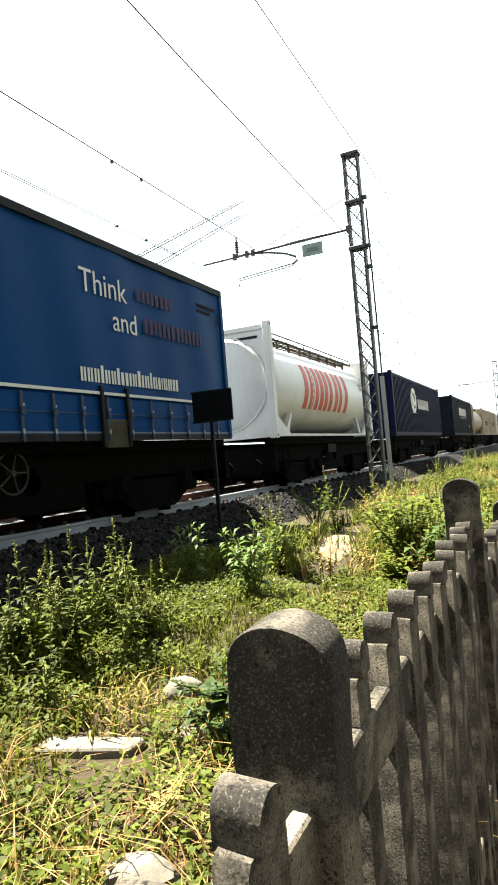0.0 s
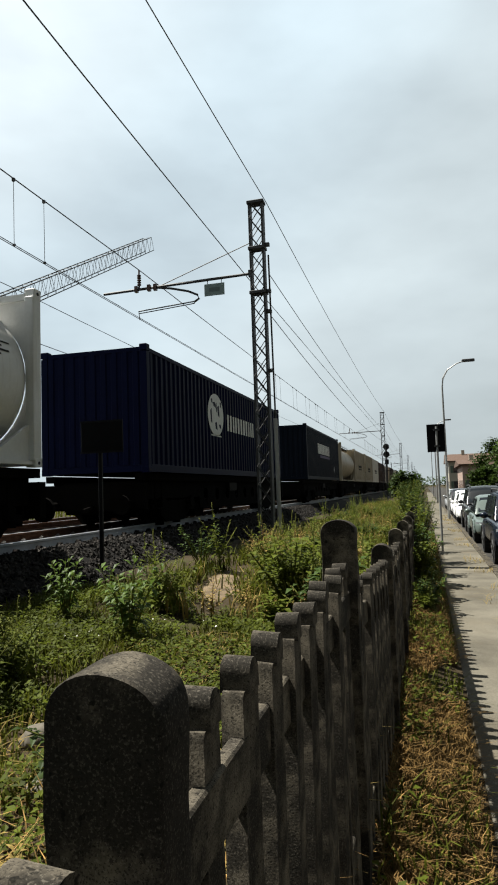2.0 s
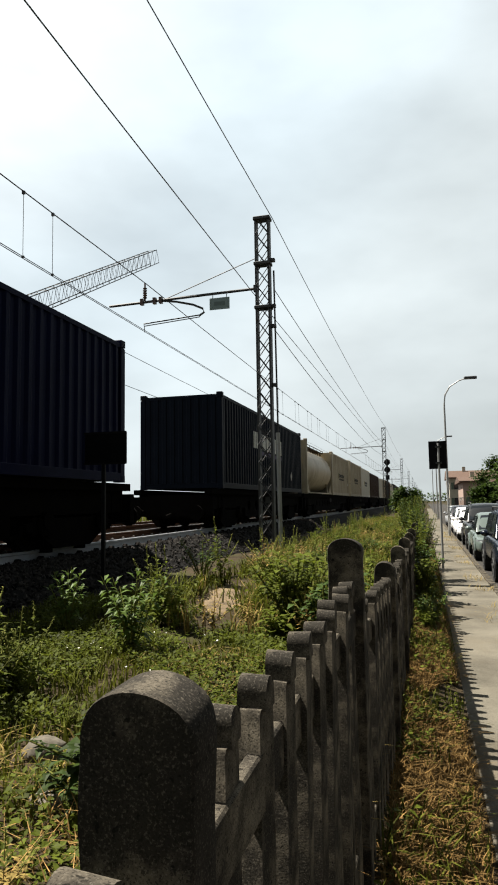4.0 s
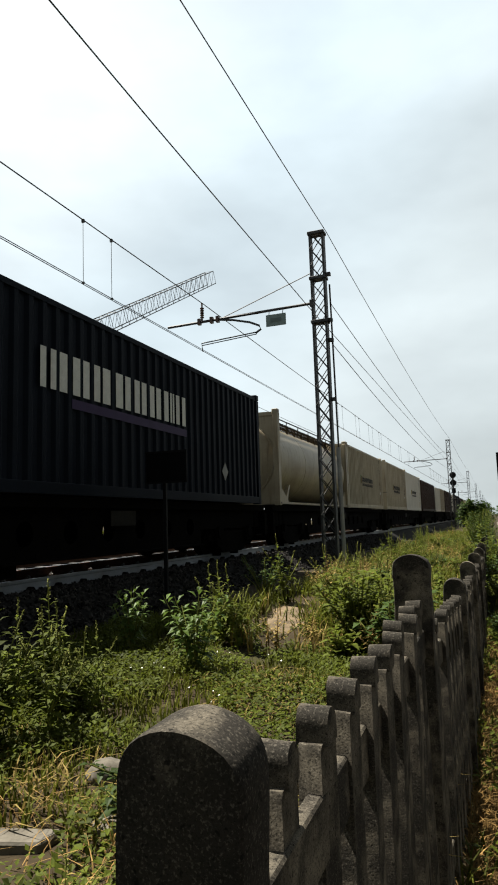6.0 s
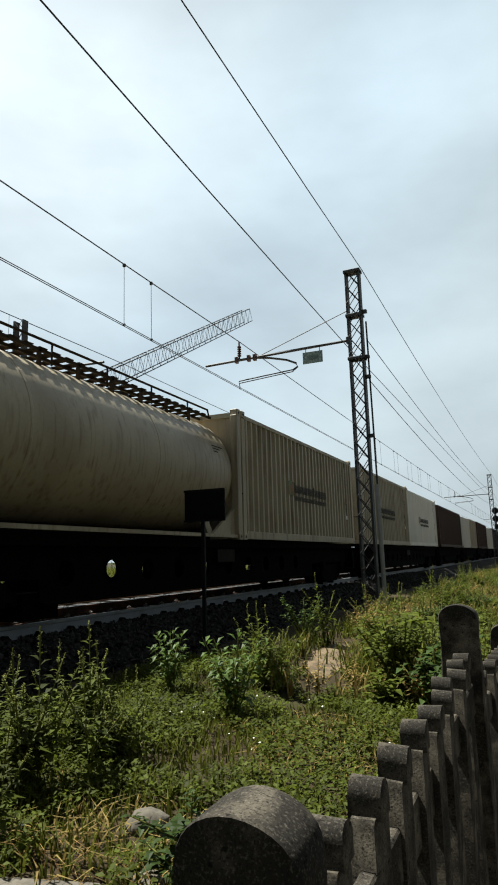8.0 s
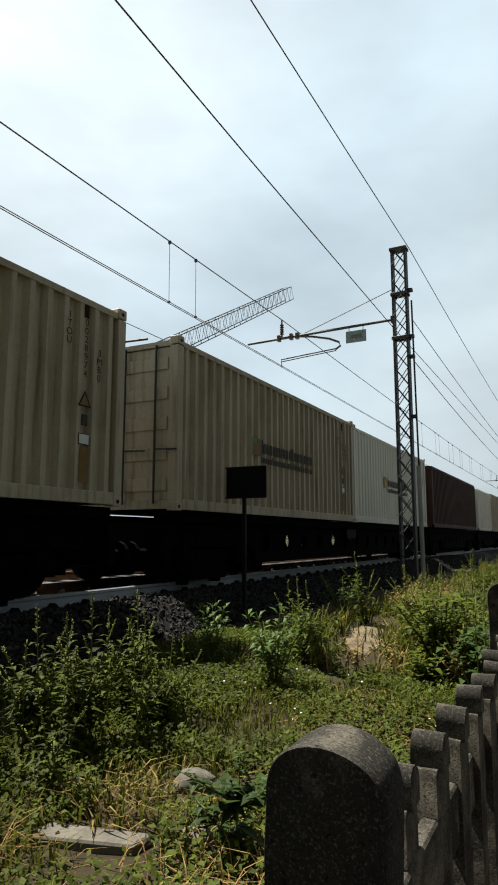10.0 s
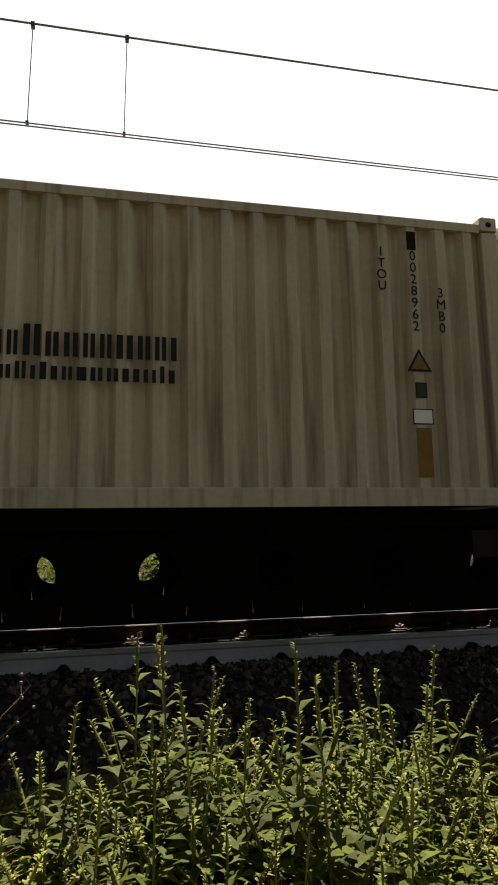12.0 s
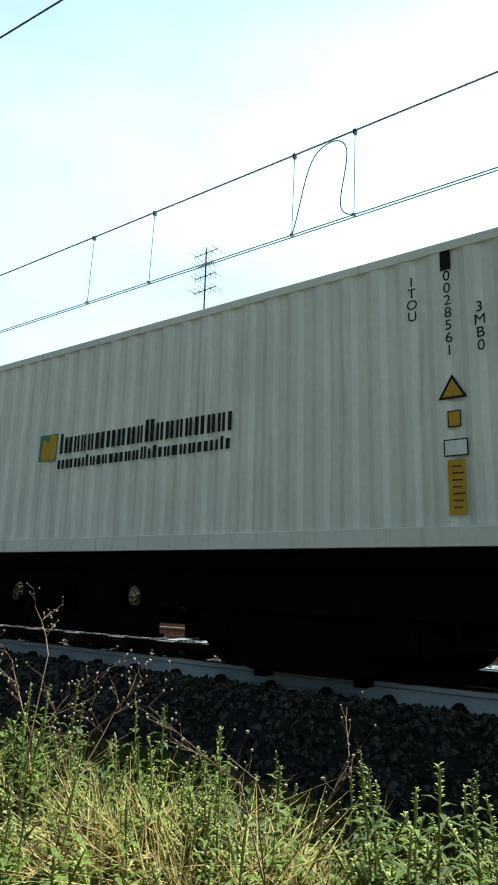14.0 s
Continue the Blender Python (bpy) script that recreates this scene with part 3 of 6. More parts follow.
line2 = thing("overhead_line", "dark wires over the far track", "overhead line")
wire("messenger_wire", [(TRACK2, y, messenger_z(y)) for y in ys], 0.011, "", line2)
wire("contact_wire", [(TRACK2, y, CONTACT) for y in ys[::3]], 0.011, "", line2)
for y in DROPS:
    part("dropper", Geo().rod((TRACK2, y, messenger_z(y)), (TRACK2, y, CONTACT), 0.005, 5), M_WIRE, line2)


def sag(x, z, drop):
    return [(x, y, z - drop * (1 - (2 * (((y - MAST_Y) / SPAN) % 1.0) - 1) ** 2)) for y in ys]


wire("feeder_wire", sag(MAST_X + 0.24, 8.32, 0.34), 0.010, "dark feeder wire strung along the mast tops")
wire("feeder_wire", [(x - 0.0152 * (y - MAST_Y) if -60 < y < MAST_Y else x, y, z + min(0.0032 * max(7 - y, 0) ** 2, 0.9)) for x, y, z in sag(MAST_X - 0.28, 6.47, 0.03)], 0.010, "dark feeder wire strung beside the cantilever arms")
for z, drop in ((6.5, 0.45), (5.48, 0.6)):
    wire("feeder_wire", [p for p in sag(MAST_X + 0.26, z, drop) if p[1] >= MAST_Y - 0.1], 0.010, "dark feeder wire tied to the mast bracket")


# ---- the train ----
FACE, FLOOR_Z, TOP_Z = 1.26, 1.72, 4.37  # half width, underside and top of the boxes, from the track's middle line
MOVERS = []


def rider(name, label, category, u, group=""):
    """A thing that rides with the train; u is its place along the train."""
    ob = thing(name, label, category, group, (TRACK, u, 0))
    MOVERS.append((ob, u))
    return ob


def corrugated(geo, length, z0, z1, x, pitch, depth, narrow=0.28):
    """A folded sheet wall along y with its ribs standing out to x, solid behind."""
    n = max(int(round(length / pitch)), 1)
    p = length / n
    prof = []
    for i in range(n):
        a = i * p
        for k, d in ((0.0, depth), (0.5 - narrow / 2 - 0.20, depth), (0.5 - narrow / 2, 0), (0.5 + narrow / 2, 0), (0.5 + narrow / 2 + 0.20, depth)):
            prof.append((a + k * p, d))
    prof.append((length, depth))
    e = 1 if x > 0 else -1
    geo.grid([[(x - e * d, y, z) for y, d in prof] for z in (z0, z1)])
    return geo


def castings(ob, length, z0, z1, mat, w=FACE):
    for x in (-w + 0.08, w - 0.08):
        for y in (0.085, length - 0.085):
            for z in (z0 + 0.055, z1 - 0.03):
                g = Geo().box(x - 0.085, x + 0.085, y - 0.09, y + 0.09, z - 0.06, z + 0.075, 0.012)
                e = 1 if x > 0 else -1
                part("corner_casting", g, mat, ob)
                part("casting_hole", Geo().prism([(y + 0.032 * math.cos(a * 0.785), z + 0.028 * math.sin(a * 0.785)) for a in range(8)], "x", x + e * 0.084, x + e * 0.0875), M_BLACK, ob)


def box_container(name, label, u, length, mat, pitch=0.24, depth=0.045, z0=FLOOR_Z, z1=TOP_Z, doors=False, group="containers on the train", far=False):
    ob = rider(name, label, "container", u, group)
    w = FACE
    ins = 0.02
    g = Geo()
    corrugated(g, length - 0.32, z0 + 0.17, z1 - 0.10, w - ins, pitch, depth)
    g.v = [(x, y + 0.16, z) for x, y, z in g.v]
    part("side_wall", g, mat, ob)
    part("far_side_wall", Geo().box(-w + 0.03, -w + 0.06, 0.16, length - 0.16, z0 + 0.17, z1 - 0.10), mat, ob)
    part("roof", Geo().box(-w + 0.05, w - 0.05, 0.1, length - 0.1, z1 - 0.10, z1 - 0.03), mat, ob)
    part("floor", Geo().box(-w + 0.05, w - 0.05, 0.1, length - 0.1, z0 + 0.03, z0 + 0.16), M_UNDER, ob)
    for x0, x1 in ((w - 0.10, w), (-w, -w + 0.10)):
        part("bottom_rail", Geo().box(x0, x1, 0.17, length - 0.17, z0 + 0.012, z0 + 0.17, 0.006), mat, ob)
        part("top_rail", Geo().box(x0, x1 - (0.012 if x1 > 0 else 0), 0.17, length - 0.17, z1 - 0.11, z1 - 0.025, 0.006), mat, ob)
        for y0 in (0.0, length - 0.165):
            part("corner_post", Geo().box(x0 - (0.06 if x0 > 0 else 0), x1 + (0.06 if x0 < 0 else 0), y0, y0 + 0.165, z0 + 0.12, z1 - 0.11, 0.008), mat, ob)
    if not far:
        castings(ob, length, z0, z1, mat)
    for y0 in (0.03, length - 0.06):
        if doors and y0 < 1:
            for k in (-1, 1):
                d = Geo().box(min(0.01 * k, k * (w - 0.11)), max(0.01 * k, k * (w - 0.11)), y0 + 0.01, y0 + 0.05, z0 + 0.16, z1 - 0.12)
                for i in range(5):
                    zz = z0 + 0.3 + i * 0.48
                    d.box(min(0.12 * k, k * (w - 0.2)), max(0.12 * k, k * (w - 0.2)), y0 - 0.012, y0 + 0.012, zz, zz + 0.2, 0.01)
                dr = part("door", d, mat, ob)
                for xx in (0.25, 0.85):
                    part("locking_bar", Geo().rod((k * xx, y0 - 0.045, z0 + 0.1), (k * xx, y0 - 0.045, z1 - 0.08), 0.019, 8), M_GALV, dr, "steel locking bar")
                    part("handle", Geo().rod((k * xx, y0 - 0.05, z0 + 0.95), (k * (xx + 0.42), y0 - 0.05, z0 + 0.93), 0.014, 6), M_GALV, dr)
        else:
            fold = [(-w + 0.1 + i * 0.2524 + k, d) for i in range(9) for k, d in ((0.0, 0.0), (0.06, 0.0), (0.085, 0.028), (0.195, 0.028), (0.22, 0.0))] + [(w - 0.1, 0.0)]
            out = [(x, y0 - d) for x, d in fold] + [(x, y0 + 0.03 + d) for x, d in fold[::-1]]
            part("end_wall", Geo().prism(out, "z", z0 + 0.16, z1 - 0.11), mat, ob)
    for y0 in (0.01, length - 0.12):
        part("header", Geo().box(-w + 0.1, w - 0.1, y0, y0 + 0.11, z1 - 0.105, z1 - 0.02), mat, ob)
        part("end_sill", Geo().box(-w + 0.1, w - 0.1, y0, y0 + 0.11, z0 + 0.02, z0 + 0.155), mat, ob)
    return ob


def decal(name, ob, mat, y0, y1, z0, z1, label="", x=FACE - 0.016, lean=0.0):
    """A flat printed patch on the near side."""
    return part(name, Geo().prism([(y0, z0), (y1, z0), (y1 + lean, z1), (y0 + lean, z1)], "x", x, x + 0.002), mat, ob, label)


def bar_word(name, ob, mat, y0, z0, high, widths, gap, label, x=FACE - 0.016, lean=0.0, tall=()):
    """A brand word as a row of plain upright bars."""
    y = y0
    for i, w in enumerate(widths):
        h = high * (1.28 if i in tall else 1.0)
        s = max(w * 0.36, 0.026)
        for a, b in (((y, y + s), (y + w - s, y + w)) if w > 0.3 else ((y, y + w * 0.40), (y + w * 0.62, y + w)) if w > 0.075 else ((y, y + w),)):
            part(name, Geo().prism([(a, z0), (b, z0), (b + lean, z0 + h), (a + lean, z0 + h)], "x", x, x + 0.002), mat, ob, label if i == 0 and a == y else "")
        y += abs(w) + gap


def tank_container(name, label, u, length, mat, word=False):
    ob = rider(name, label, "tank container", u, "tank containers on the train")
    w, z0, z1 = FACE, FLOOR_Z, TOP_Z
    zc, r = (z0 + z1) / 2 - 0.0, 1.2
    rows = []
    for y, k in ((0.085, 0.02), (0.088, 0.30), (0.10, 0.62), (0.14, 0.84), (0.22, 0.945), (0.36, 0.99), (0.56, 1.0), (length * 0.5, 1.0), (length - 0.56, 1.0), (length - 0.36, 0.99), (length - 0.22, 0.945), (length - 0.14, 0.84), (length - 0.10, 0.62), (length - 0.088, 0.30), (length - 0.085, 0.02)):
        rows.append([(math.cos(a * math.pi / 20) * r * k, y, zc + math.sin(a * math.pi / 20) * r * k) for a in range(40)])
    part("barrel", Geo().grid(rows, True, True), mat, ob, smooth=True)
    for y in (length * 0.33, length * 0.66):
        part("seam", Geo().grid([[(math.cos(a * math.pi / 20) * (r + d), yy, zc + math.sin(a * math.pi / 20) * (r + d)) for a in range(40)] for yy, d in ((y, 0.0), (y + 0.01, 0.006), (y + 0.05, 0.006), (y + 0.06, 0.0))], True), mat, ob)
    for y0 in (0.0, length - 0.2):
        f = Geo()
        ring = []
        for a in range(48):
            c, s = math.cos(a * math.pi / 24), math.sin(a * math.pi / 24)
            k = (w - 0.02) / max(abs(c), abs(s) * (w - 0.02) / ((z1 - z0) / 2 - 0.02))
            ring.append(((c * 1.1, s * 1.12), (c * k, s * k)))
        for yy in (y0 + 0.05, y0 + 0.15):
            f.grid([[(p[i][0], yy, zc + p[i][1]) for p in ring] for i in (0, 1)], True)
        f.grid([[(p[0][0], yy, zc + p[0][1]) for p in ring] for yy in (y0 + 0.05, y0 + 0.15)], True)
        part("end_plate", f, mat, ob)
        part("ring", Geo().tube([(1.1 * math.cos(a * math.pi / 24), y0 + (0.045 if y0 < 1 else 0.155), zc + 1.12 * math.sin(a * math.pi / 24)) for a in range(49)], 0.022, 6), mat, ob)
        for sx in (-1, 1):
            part("corner_post", Geo().box(min(sx * w, sx * (w - 0.15)), max(sx * w, sx * (w - 0.15)), y0, y0 + 0.2, z0 + 0.1, z1 - 0.08, 0.01), mat, ob)
        for za, zb in ((z0 + 0.02, z0 + 0.14), (z1 - 0.13, z1 - 0.03)):
            part("cross_beam", Geo().box(-w + 0.15, w - 0.15, y0 + 0.02, y0 + 0.18, za, zb), mat, ob)
        for sx in (-1, 1):
            e = 1 if y0 < 1 else -1
            yb = y0 + (0.2 if e > 0 else 0.0)
            part("gusset", Geo().prism([(yb, z0 + 0.04), (yb + e * 0.95, z0 + 0.04), (yb + e * 0.95, z0 + 0.10), (yb, z0 + 0.62)][::e], "x", sx * (w - 0.12) - 0.03, sx * (w - 0.12) + 0.03), mat, ob)
            part("saddle_leg", Geo().prism([(yb + e * 0.75, z0 + 0.04), (yb + e * 1.0, z0 + 0.04), (yb + e * 1.35, z0 + 0.62), (yb + e * 1.25, z0 + 0.62)][::e], "x", sx * (w - 0.22) - 0.05, sx * (w - 0.22) + 0.05), mat, ob)
    # added dark block: closes the sky gap and stands in for shade below the barrel
    part("saddle_beam", Geo().box(-0.6, 0.6, 0.2, length - 0.2, z0 + 0.015, z0 + 0.17), M_UNDER, ob)
    for sx in (-1, 1):
        part("bottom_rail", Geo().box(sx * (w - 0.08) - 0.05, sx * (w - 0.08) + 0.05, 0.2, length - 0.2, z0 + 0.03, z0 + 0.09), mat, ob)
    castings(ob, length, z0, z1, mat)
    wk = Geo()
    for x in (0.15, 0.40, 0.65):
        wk.box(x - 0.02, x + 0.02, 0.2, length - 0.2, z1 - 0.12, z1 - 0.075)
    n = int(length / 0.3)
    for i in range(n):
        y = 0.3 + i * (length - 0.6) / n
        wk.box(0.12, 0.68, y, y + 0.16, z1 - 0.07, z1 - 0.055)
        if i % 3 == 0:
            wk.box(0.13, 0.17, y, y + 0.05, z1 - 0.25, z1 - 0.08).box(0.62, 0.67, y, y + 0.05, z1 - 0.42, z1 - 0.08)
    part("walkway", wk, M_STALKM, ob, "weathered brown grating walkway")
    hr = Geo().tube([(0.72, 0.4, z1 - 0.1), (0.72, 0.45, z1 + 0.02), (0.72, length * 0.5, z1 + 0.03), (0.72, length - 0.45, z1 + 0.02), (0.72, length - 0.4, z1 - 0.1)], 0.02, 6)
    for i in range(1, 7):
        hr.rod((0.72, i * length / 7, z1 - 0.3), (0.72, i * length / 7, z1 + 0.02), 0.016, 5)
    part("handrail", hr, M_STALKM, ob, "brown bent handrail pipe")
    part("ladder", Geo().tube([(0.95, 0.26, z1 - 0.55), (0.98, 0.3, z1 - 0.25), (0.9, 0.5, z1 - 0.2), (0.9, 0.55, z1 - 0.45)], 0.015, 5), M_GALV, ob)
    for y in (length * 0.3, length * 0.7):
        part("manhole", Geo().rod((0.0, y, z1 - 0.22), (0.0, y, z1 - 0.06), 0.28, 14), M_GALV, ob)
    return ob, zc, r


M_STALKM = paint("weathered_walkway", (0.05, 0.034, 0.018), 0.85, vary=0.4, scale=6, bump=0.2)

M_PRINTW2X = paint("faded_white", (0.34, 0.34, 0.33), 0.7, vary=0.2, bump=0.0)
M_GALVB = paint("strap_grey_blue", (0.03, 0.05, 0.10), 0.6, vary=0.2, bump=0.0)
M_GALVL = paint("trim_pale_blue", (0.16, 0.20, 0.28), 0.5, vary=0.2, bump=0.0)
M_PANEL = paint("locker_olive", (0.045, 0.04, 0.022), 0.7, vary=0.3, bump=0.1)
M_PRINTW2 = paint("dirty_white", (0.012, 0.010, 0.006), 0.95, vary=0.4, scale=8, bump=0.0)
# bogie and wheelset meshes shared by all wagons
WHEEL_R = 0.46
M_UNDERG = paint("grimy_handwheel", (0.035, 0.030, 0.022), 0.8, vary=0.3, bump=0.0)
wh = Geo()
for sx in (-1, 1):
    prof = [(0.10, 0.075), (0.12, 0.09), (0.20, 0.05), (0.36, 0.03), (0.395, 0.065), (WHEEL_R, 0.065), (WHEEL_R, -0.045), (WHEEL_R + 0.028, -0.05), (WHEEL_R + 0.028, -0.075), (0.395, -0.075), (0.36, -0.01), (0.20, 0.0), (0.10, -0.06)]
    wh.grid([[(sx * (0.74 + d), q * math.cos(a * math.pi / 14), q * math.sin(a * math.pi / 14)) for a in range(28)] for q, d in prof], True)
wh.rod((-0.95, 0, 0), (0.95, 0, 0), 0.085, 10)
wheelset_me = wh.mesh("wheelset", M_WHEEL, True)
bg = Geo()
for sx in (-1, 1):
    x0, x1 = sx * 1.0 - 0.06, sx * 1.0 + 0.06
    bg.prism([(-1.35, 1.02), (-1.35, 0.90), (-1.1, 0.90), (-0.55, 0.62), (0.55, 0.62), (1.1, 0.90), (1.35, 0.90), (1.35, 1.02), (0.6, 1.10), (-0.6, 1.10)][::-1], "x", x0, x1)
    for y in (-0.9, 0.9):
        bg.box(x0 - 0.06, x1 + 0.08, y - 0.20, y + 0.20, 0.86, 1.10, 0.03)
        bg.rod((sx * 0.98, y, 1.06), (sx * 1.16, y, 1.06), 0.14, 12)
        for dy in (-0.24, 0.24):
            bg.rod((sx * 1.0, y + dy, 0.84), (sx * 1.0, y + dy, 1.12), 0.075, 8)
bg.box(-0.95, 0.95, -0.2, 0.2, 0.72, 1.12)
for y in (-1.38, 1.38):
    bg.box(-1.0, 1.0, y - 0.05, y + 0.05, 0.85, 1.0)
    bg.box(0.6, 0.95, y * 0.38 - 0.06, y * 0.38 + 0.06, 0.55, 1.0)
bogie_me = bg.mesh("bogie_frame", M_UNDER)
WHEELS = []


def holed_web(geo, x, y0, y1, z0, z1, holes, r):
    """An upright plate along y with round holes through it."""
    edge = y0
    for c in list(holes) + [None]:
        stop = y1 if c is None else c - r * 1.3
        if stop > edge:
            geo.box(x - 0.012, x + 0.012, edge, stop, z0, z1)
        if c is None:
            break
        zc, n = (z0 + z1) / 2, 24
        inner = [(c + r * math.cos(a * 6.28318 / n), zc + r * math.sin(a * 6.28318 / n)) for a in range(n)]
        outer = []
        for a in range(n):
            co, si = math.cos(a * 6.28318 / n), math.sin(a * 6.28318 / n)
            k = min(r * 1.3 / max(abs(co), 1e-6), (z1 - z0) / 2 / max(abs(si), 1e-6))
            outer.append((c + co * k, zc + si * k))
        for xx in (x - 0.012, x + 0.012):
            geo.grid([[(xx, p, q) for p, q in ring] for ring in (inner, outer)], True)
        geo.grid([[(xx, p, q) for p, q in inner] for xx in (x - 0.012, x + 0.012)], True)
        edge = c + r * 1.3


def wagon(u, length, bogies, label, far=False, handwheel=0.0):
    ob = rider("flat_wagon", label, "railway wagon", u, "wagons of the freight train")
    a, b = bogies
    mid0, mid1 = a + 1.75, b - 1.75
    holes = [y for y in np.arange(mid0 + 0.5, mid1 - 0.4, 0.98)]
    for sx in (-1, 1):
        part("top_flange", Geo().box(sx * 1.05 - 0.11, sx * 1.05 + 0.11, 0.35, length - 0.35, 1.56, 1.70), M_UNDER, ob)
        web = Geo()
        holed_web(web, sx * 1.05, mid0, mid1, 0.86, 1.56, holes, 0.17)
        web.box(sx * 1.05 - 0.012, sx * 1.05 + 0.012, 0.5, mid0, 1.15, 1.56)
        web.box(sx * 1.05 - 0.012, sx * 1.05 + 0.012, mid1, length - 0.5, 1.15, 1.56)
        part("side_sill", web, M_UNDER, ob, "grimy shade-dark side sill with round holes")
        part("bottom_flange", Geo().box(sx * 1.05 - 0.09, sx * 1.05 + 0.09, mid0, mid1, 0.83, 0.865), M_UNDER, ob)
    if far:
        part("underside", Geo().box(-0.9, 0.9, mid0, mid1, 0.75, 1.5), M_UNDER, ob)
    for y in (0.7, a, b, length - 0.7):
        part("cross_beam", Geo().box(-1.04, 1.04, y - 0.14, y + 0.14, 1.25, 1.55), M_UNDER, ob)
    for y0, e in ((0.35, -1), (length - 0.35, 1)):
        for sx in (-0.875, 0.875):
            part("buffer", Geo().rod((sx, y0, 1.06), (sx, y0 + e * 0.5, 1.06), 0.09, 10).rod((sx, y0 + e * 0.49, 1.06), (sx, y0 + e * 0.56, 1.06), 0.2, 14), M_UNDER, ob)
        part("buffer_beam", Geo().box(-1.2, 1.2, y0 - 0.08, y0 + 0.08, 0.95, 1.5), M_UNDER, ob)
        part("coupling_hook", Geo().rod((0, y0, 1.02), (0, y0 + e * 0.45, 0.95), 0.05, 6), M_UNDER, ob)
    for c in (a, b):
        bo = piece("bogie", bogie_me, ob, pose(0, c, 0))
        for y in (-0.9, 0.9):
            w = piece("wheelset", wheelset_me, bo, pose(0, y, RAIL_TOP + WHEEL_R))
            if not far:
                WHEELS.append((w, y))
    if not far:
        bx = Geo().box(0.55, 1.0, a + 1.5, a + 2.2, 0.66, 0.98, 0.03)
        part("brake_box", bx, M_UNDER, ob)
        part("air_reservoir", Geo().rod((0.4, length * 0.5 - 1.6, 1.28), (0.4, length * 0.5 - 0.5, 1.28), 0.2, 12), M_UNDER, ob)
        if handwheel:
            hub = (1.13, handwheel, 1.34)
            rim = Geo().tube([(1.13, handwheel + 0.25 * math.cos(k * 0.2618), 1.34 + 0.25 * math.sin(k * 0.2618)) for k in range(25)], 0.016, 6)
            for k in range(5):
                rim.rod(hub, (1.13, handwheel + 0.25 * math.cos(k * 1.2566), 1.34 + 0.25 * math.sin(k * 1.2566)), 0.012, 5)
            rim.rod((1.05, handwheel, 1.34), (1.16, handwheel, 1.34), 0.04, 8)
            part("handwheel", rim, M_UNDERG, ob, "pale spoked brake handwheel")
        part("data_panel", Geo().box(1.17, 1.175, length * 0.5 - 0.6, length * 0.5 + 0.15, 1.28, 1.52), M_PRINTW2, ob, "dirty white data panel")
        for y in (1.0, length - 1.0):
            step = Geo().tube([(1.18, y - 0.18, 1.5), (1.18, y - 0.18, 0.95), (1.18, y + 0.18, 0.95), (1.18, y + 0.18, 1.5)], 0.014, 5)
            step.box(1.08, 1.26, y - 0.2, y + 0.2, 0.94, 0.965)
            part("step", step, M_UNDER, ob)
    return ob



# Blue curtain-sided swap body on its wagon
BL, BU = 13.6, -75.2
blue = rider("curtain_swap_body", "blue curtain-sided swap body with white lettering and strap buckles", "swap body", BU)
zb, zt = 1.74, 4.58
part("curtain", Geo().grid([[(FACE - 0.005 + 0.012 * math.sin(y * 2.1) + 0.010 * math.sin(y * 5.3 + z), y, z) for y in np.linspace(0.1, BL - 0.12, 90)] for z in np.linspace(2.36, zt - 0.1, 10)]), M_BLUE, blue, smooth=True)
part("body_core", Geo().box(-FACE + 0.02, FACE - 0.06, 0.06, BL - 0.06, zb + 0.1, zt - 0.06), M_BLUE, blue)
part("lower_board", Geo().box(FACE - 0.06, FACE - 0.01, 0.1, BL - 0.1, zb + 0.02, 2.30), M_BLUE, blue)
part("top_rail", Geo().box(FACE - 0.08, FACE + 0.03, 0.0, BL, zt - 0.12, zt, 0.02), M_BLACK, blue)
part("roof", Geo().box(-FACE, FACE - 0.08, 0, BL, zt - 0.06, zt - 0.01), M_GALV, blue)
part("sill", Geo().box(FACE - 0.07, FACE + 0.01, 0.0, BL, zb - 0.04, zb + 0.05, 0.01), M_BLACK, blue)
part("stripe", Geo().box(FACE + 0.02, FACE + 0.026, 0.1, BL - 0.75, 2.335, 2.375), M_PRINTW, blue, "pale reflective stripe")
for y0 in (0.0, BL - 0.12):
    part("corner_post", Geo().box(FACE - 0.12, FACE + 0.025, y0, y0 + 0.12, zb, zt - 0.1, 0.012), M_BLUE, blue)
for i in range(24):
    y = 0.35 + i * 0.55
    part("strap", Geo().box(FACE + 0.012, FACE + 0.022, y, y + 0.05, zb - 0.02, 2.30).box(FACE + 0.012, FACE + 0.045, y - 0.01, y + 0.06, 2.02, 2.10).box(FACE + 0.012, FACE + 0.03, y + 0.005, y + 0.045, zb - 0.04, zb + 0.06), M_GALVB, blue, "grey strap with buckle")
for i in range(24):
    y = 0.35 + i * 0.55
    part("buckle", Geo().box(FACE + 0.023, FACE + 0.032, y + 0.005, y + 0.045, 1.79, 1.85, 0.004), M_PRINTW2X, blue, "small pale buckle plate")
    part("buckle", Geo().box(FACE + 0.046, FACE + 0.052, y + 0.008, y + 0.042, 2.115, 2.15, 0.003), M_PRINTW2X, blue)
part("lower_line", Geo().box(FACE - 0.009, FACE + 0.004, 0.1, BL - 0.1, 1.80, 1.822), M_GALVL, blue, "thin pale trim line")
part("middle_line", Geo().box(FACE - 0.009, FACE - 0.002, 0.1, BL - 0.1, 2.06, 2.075), M_GALVB, blue)
for y in (BL - 4.05, BL - 3.45):
    part("hinge_post", Geo().box(FACE, FACE + 0.05, y, y + 0.07, 1.62, 2.46, 0.01), M_BLACK, blue)
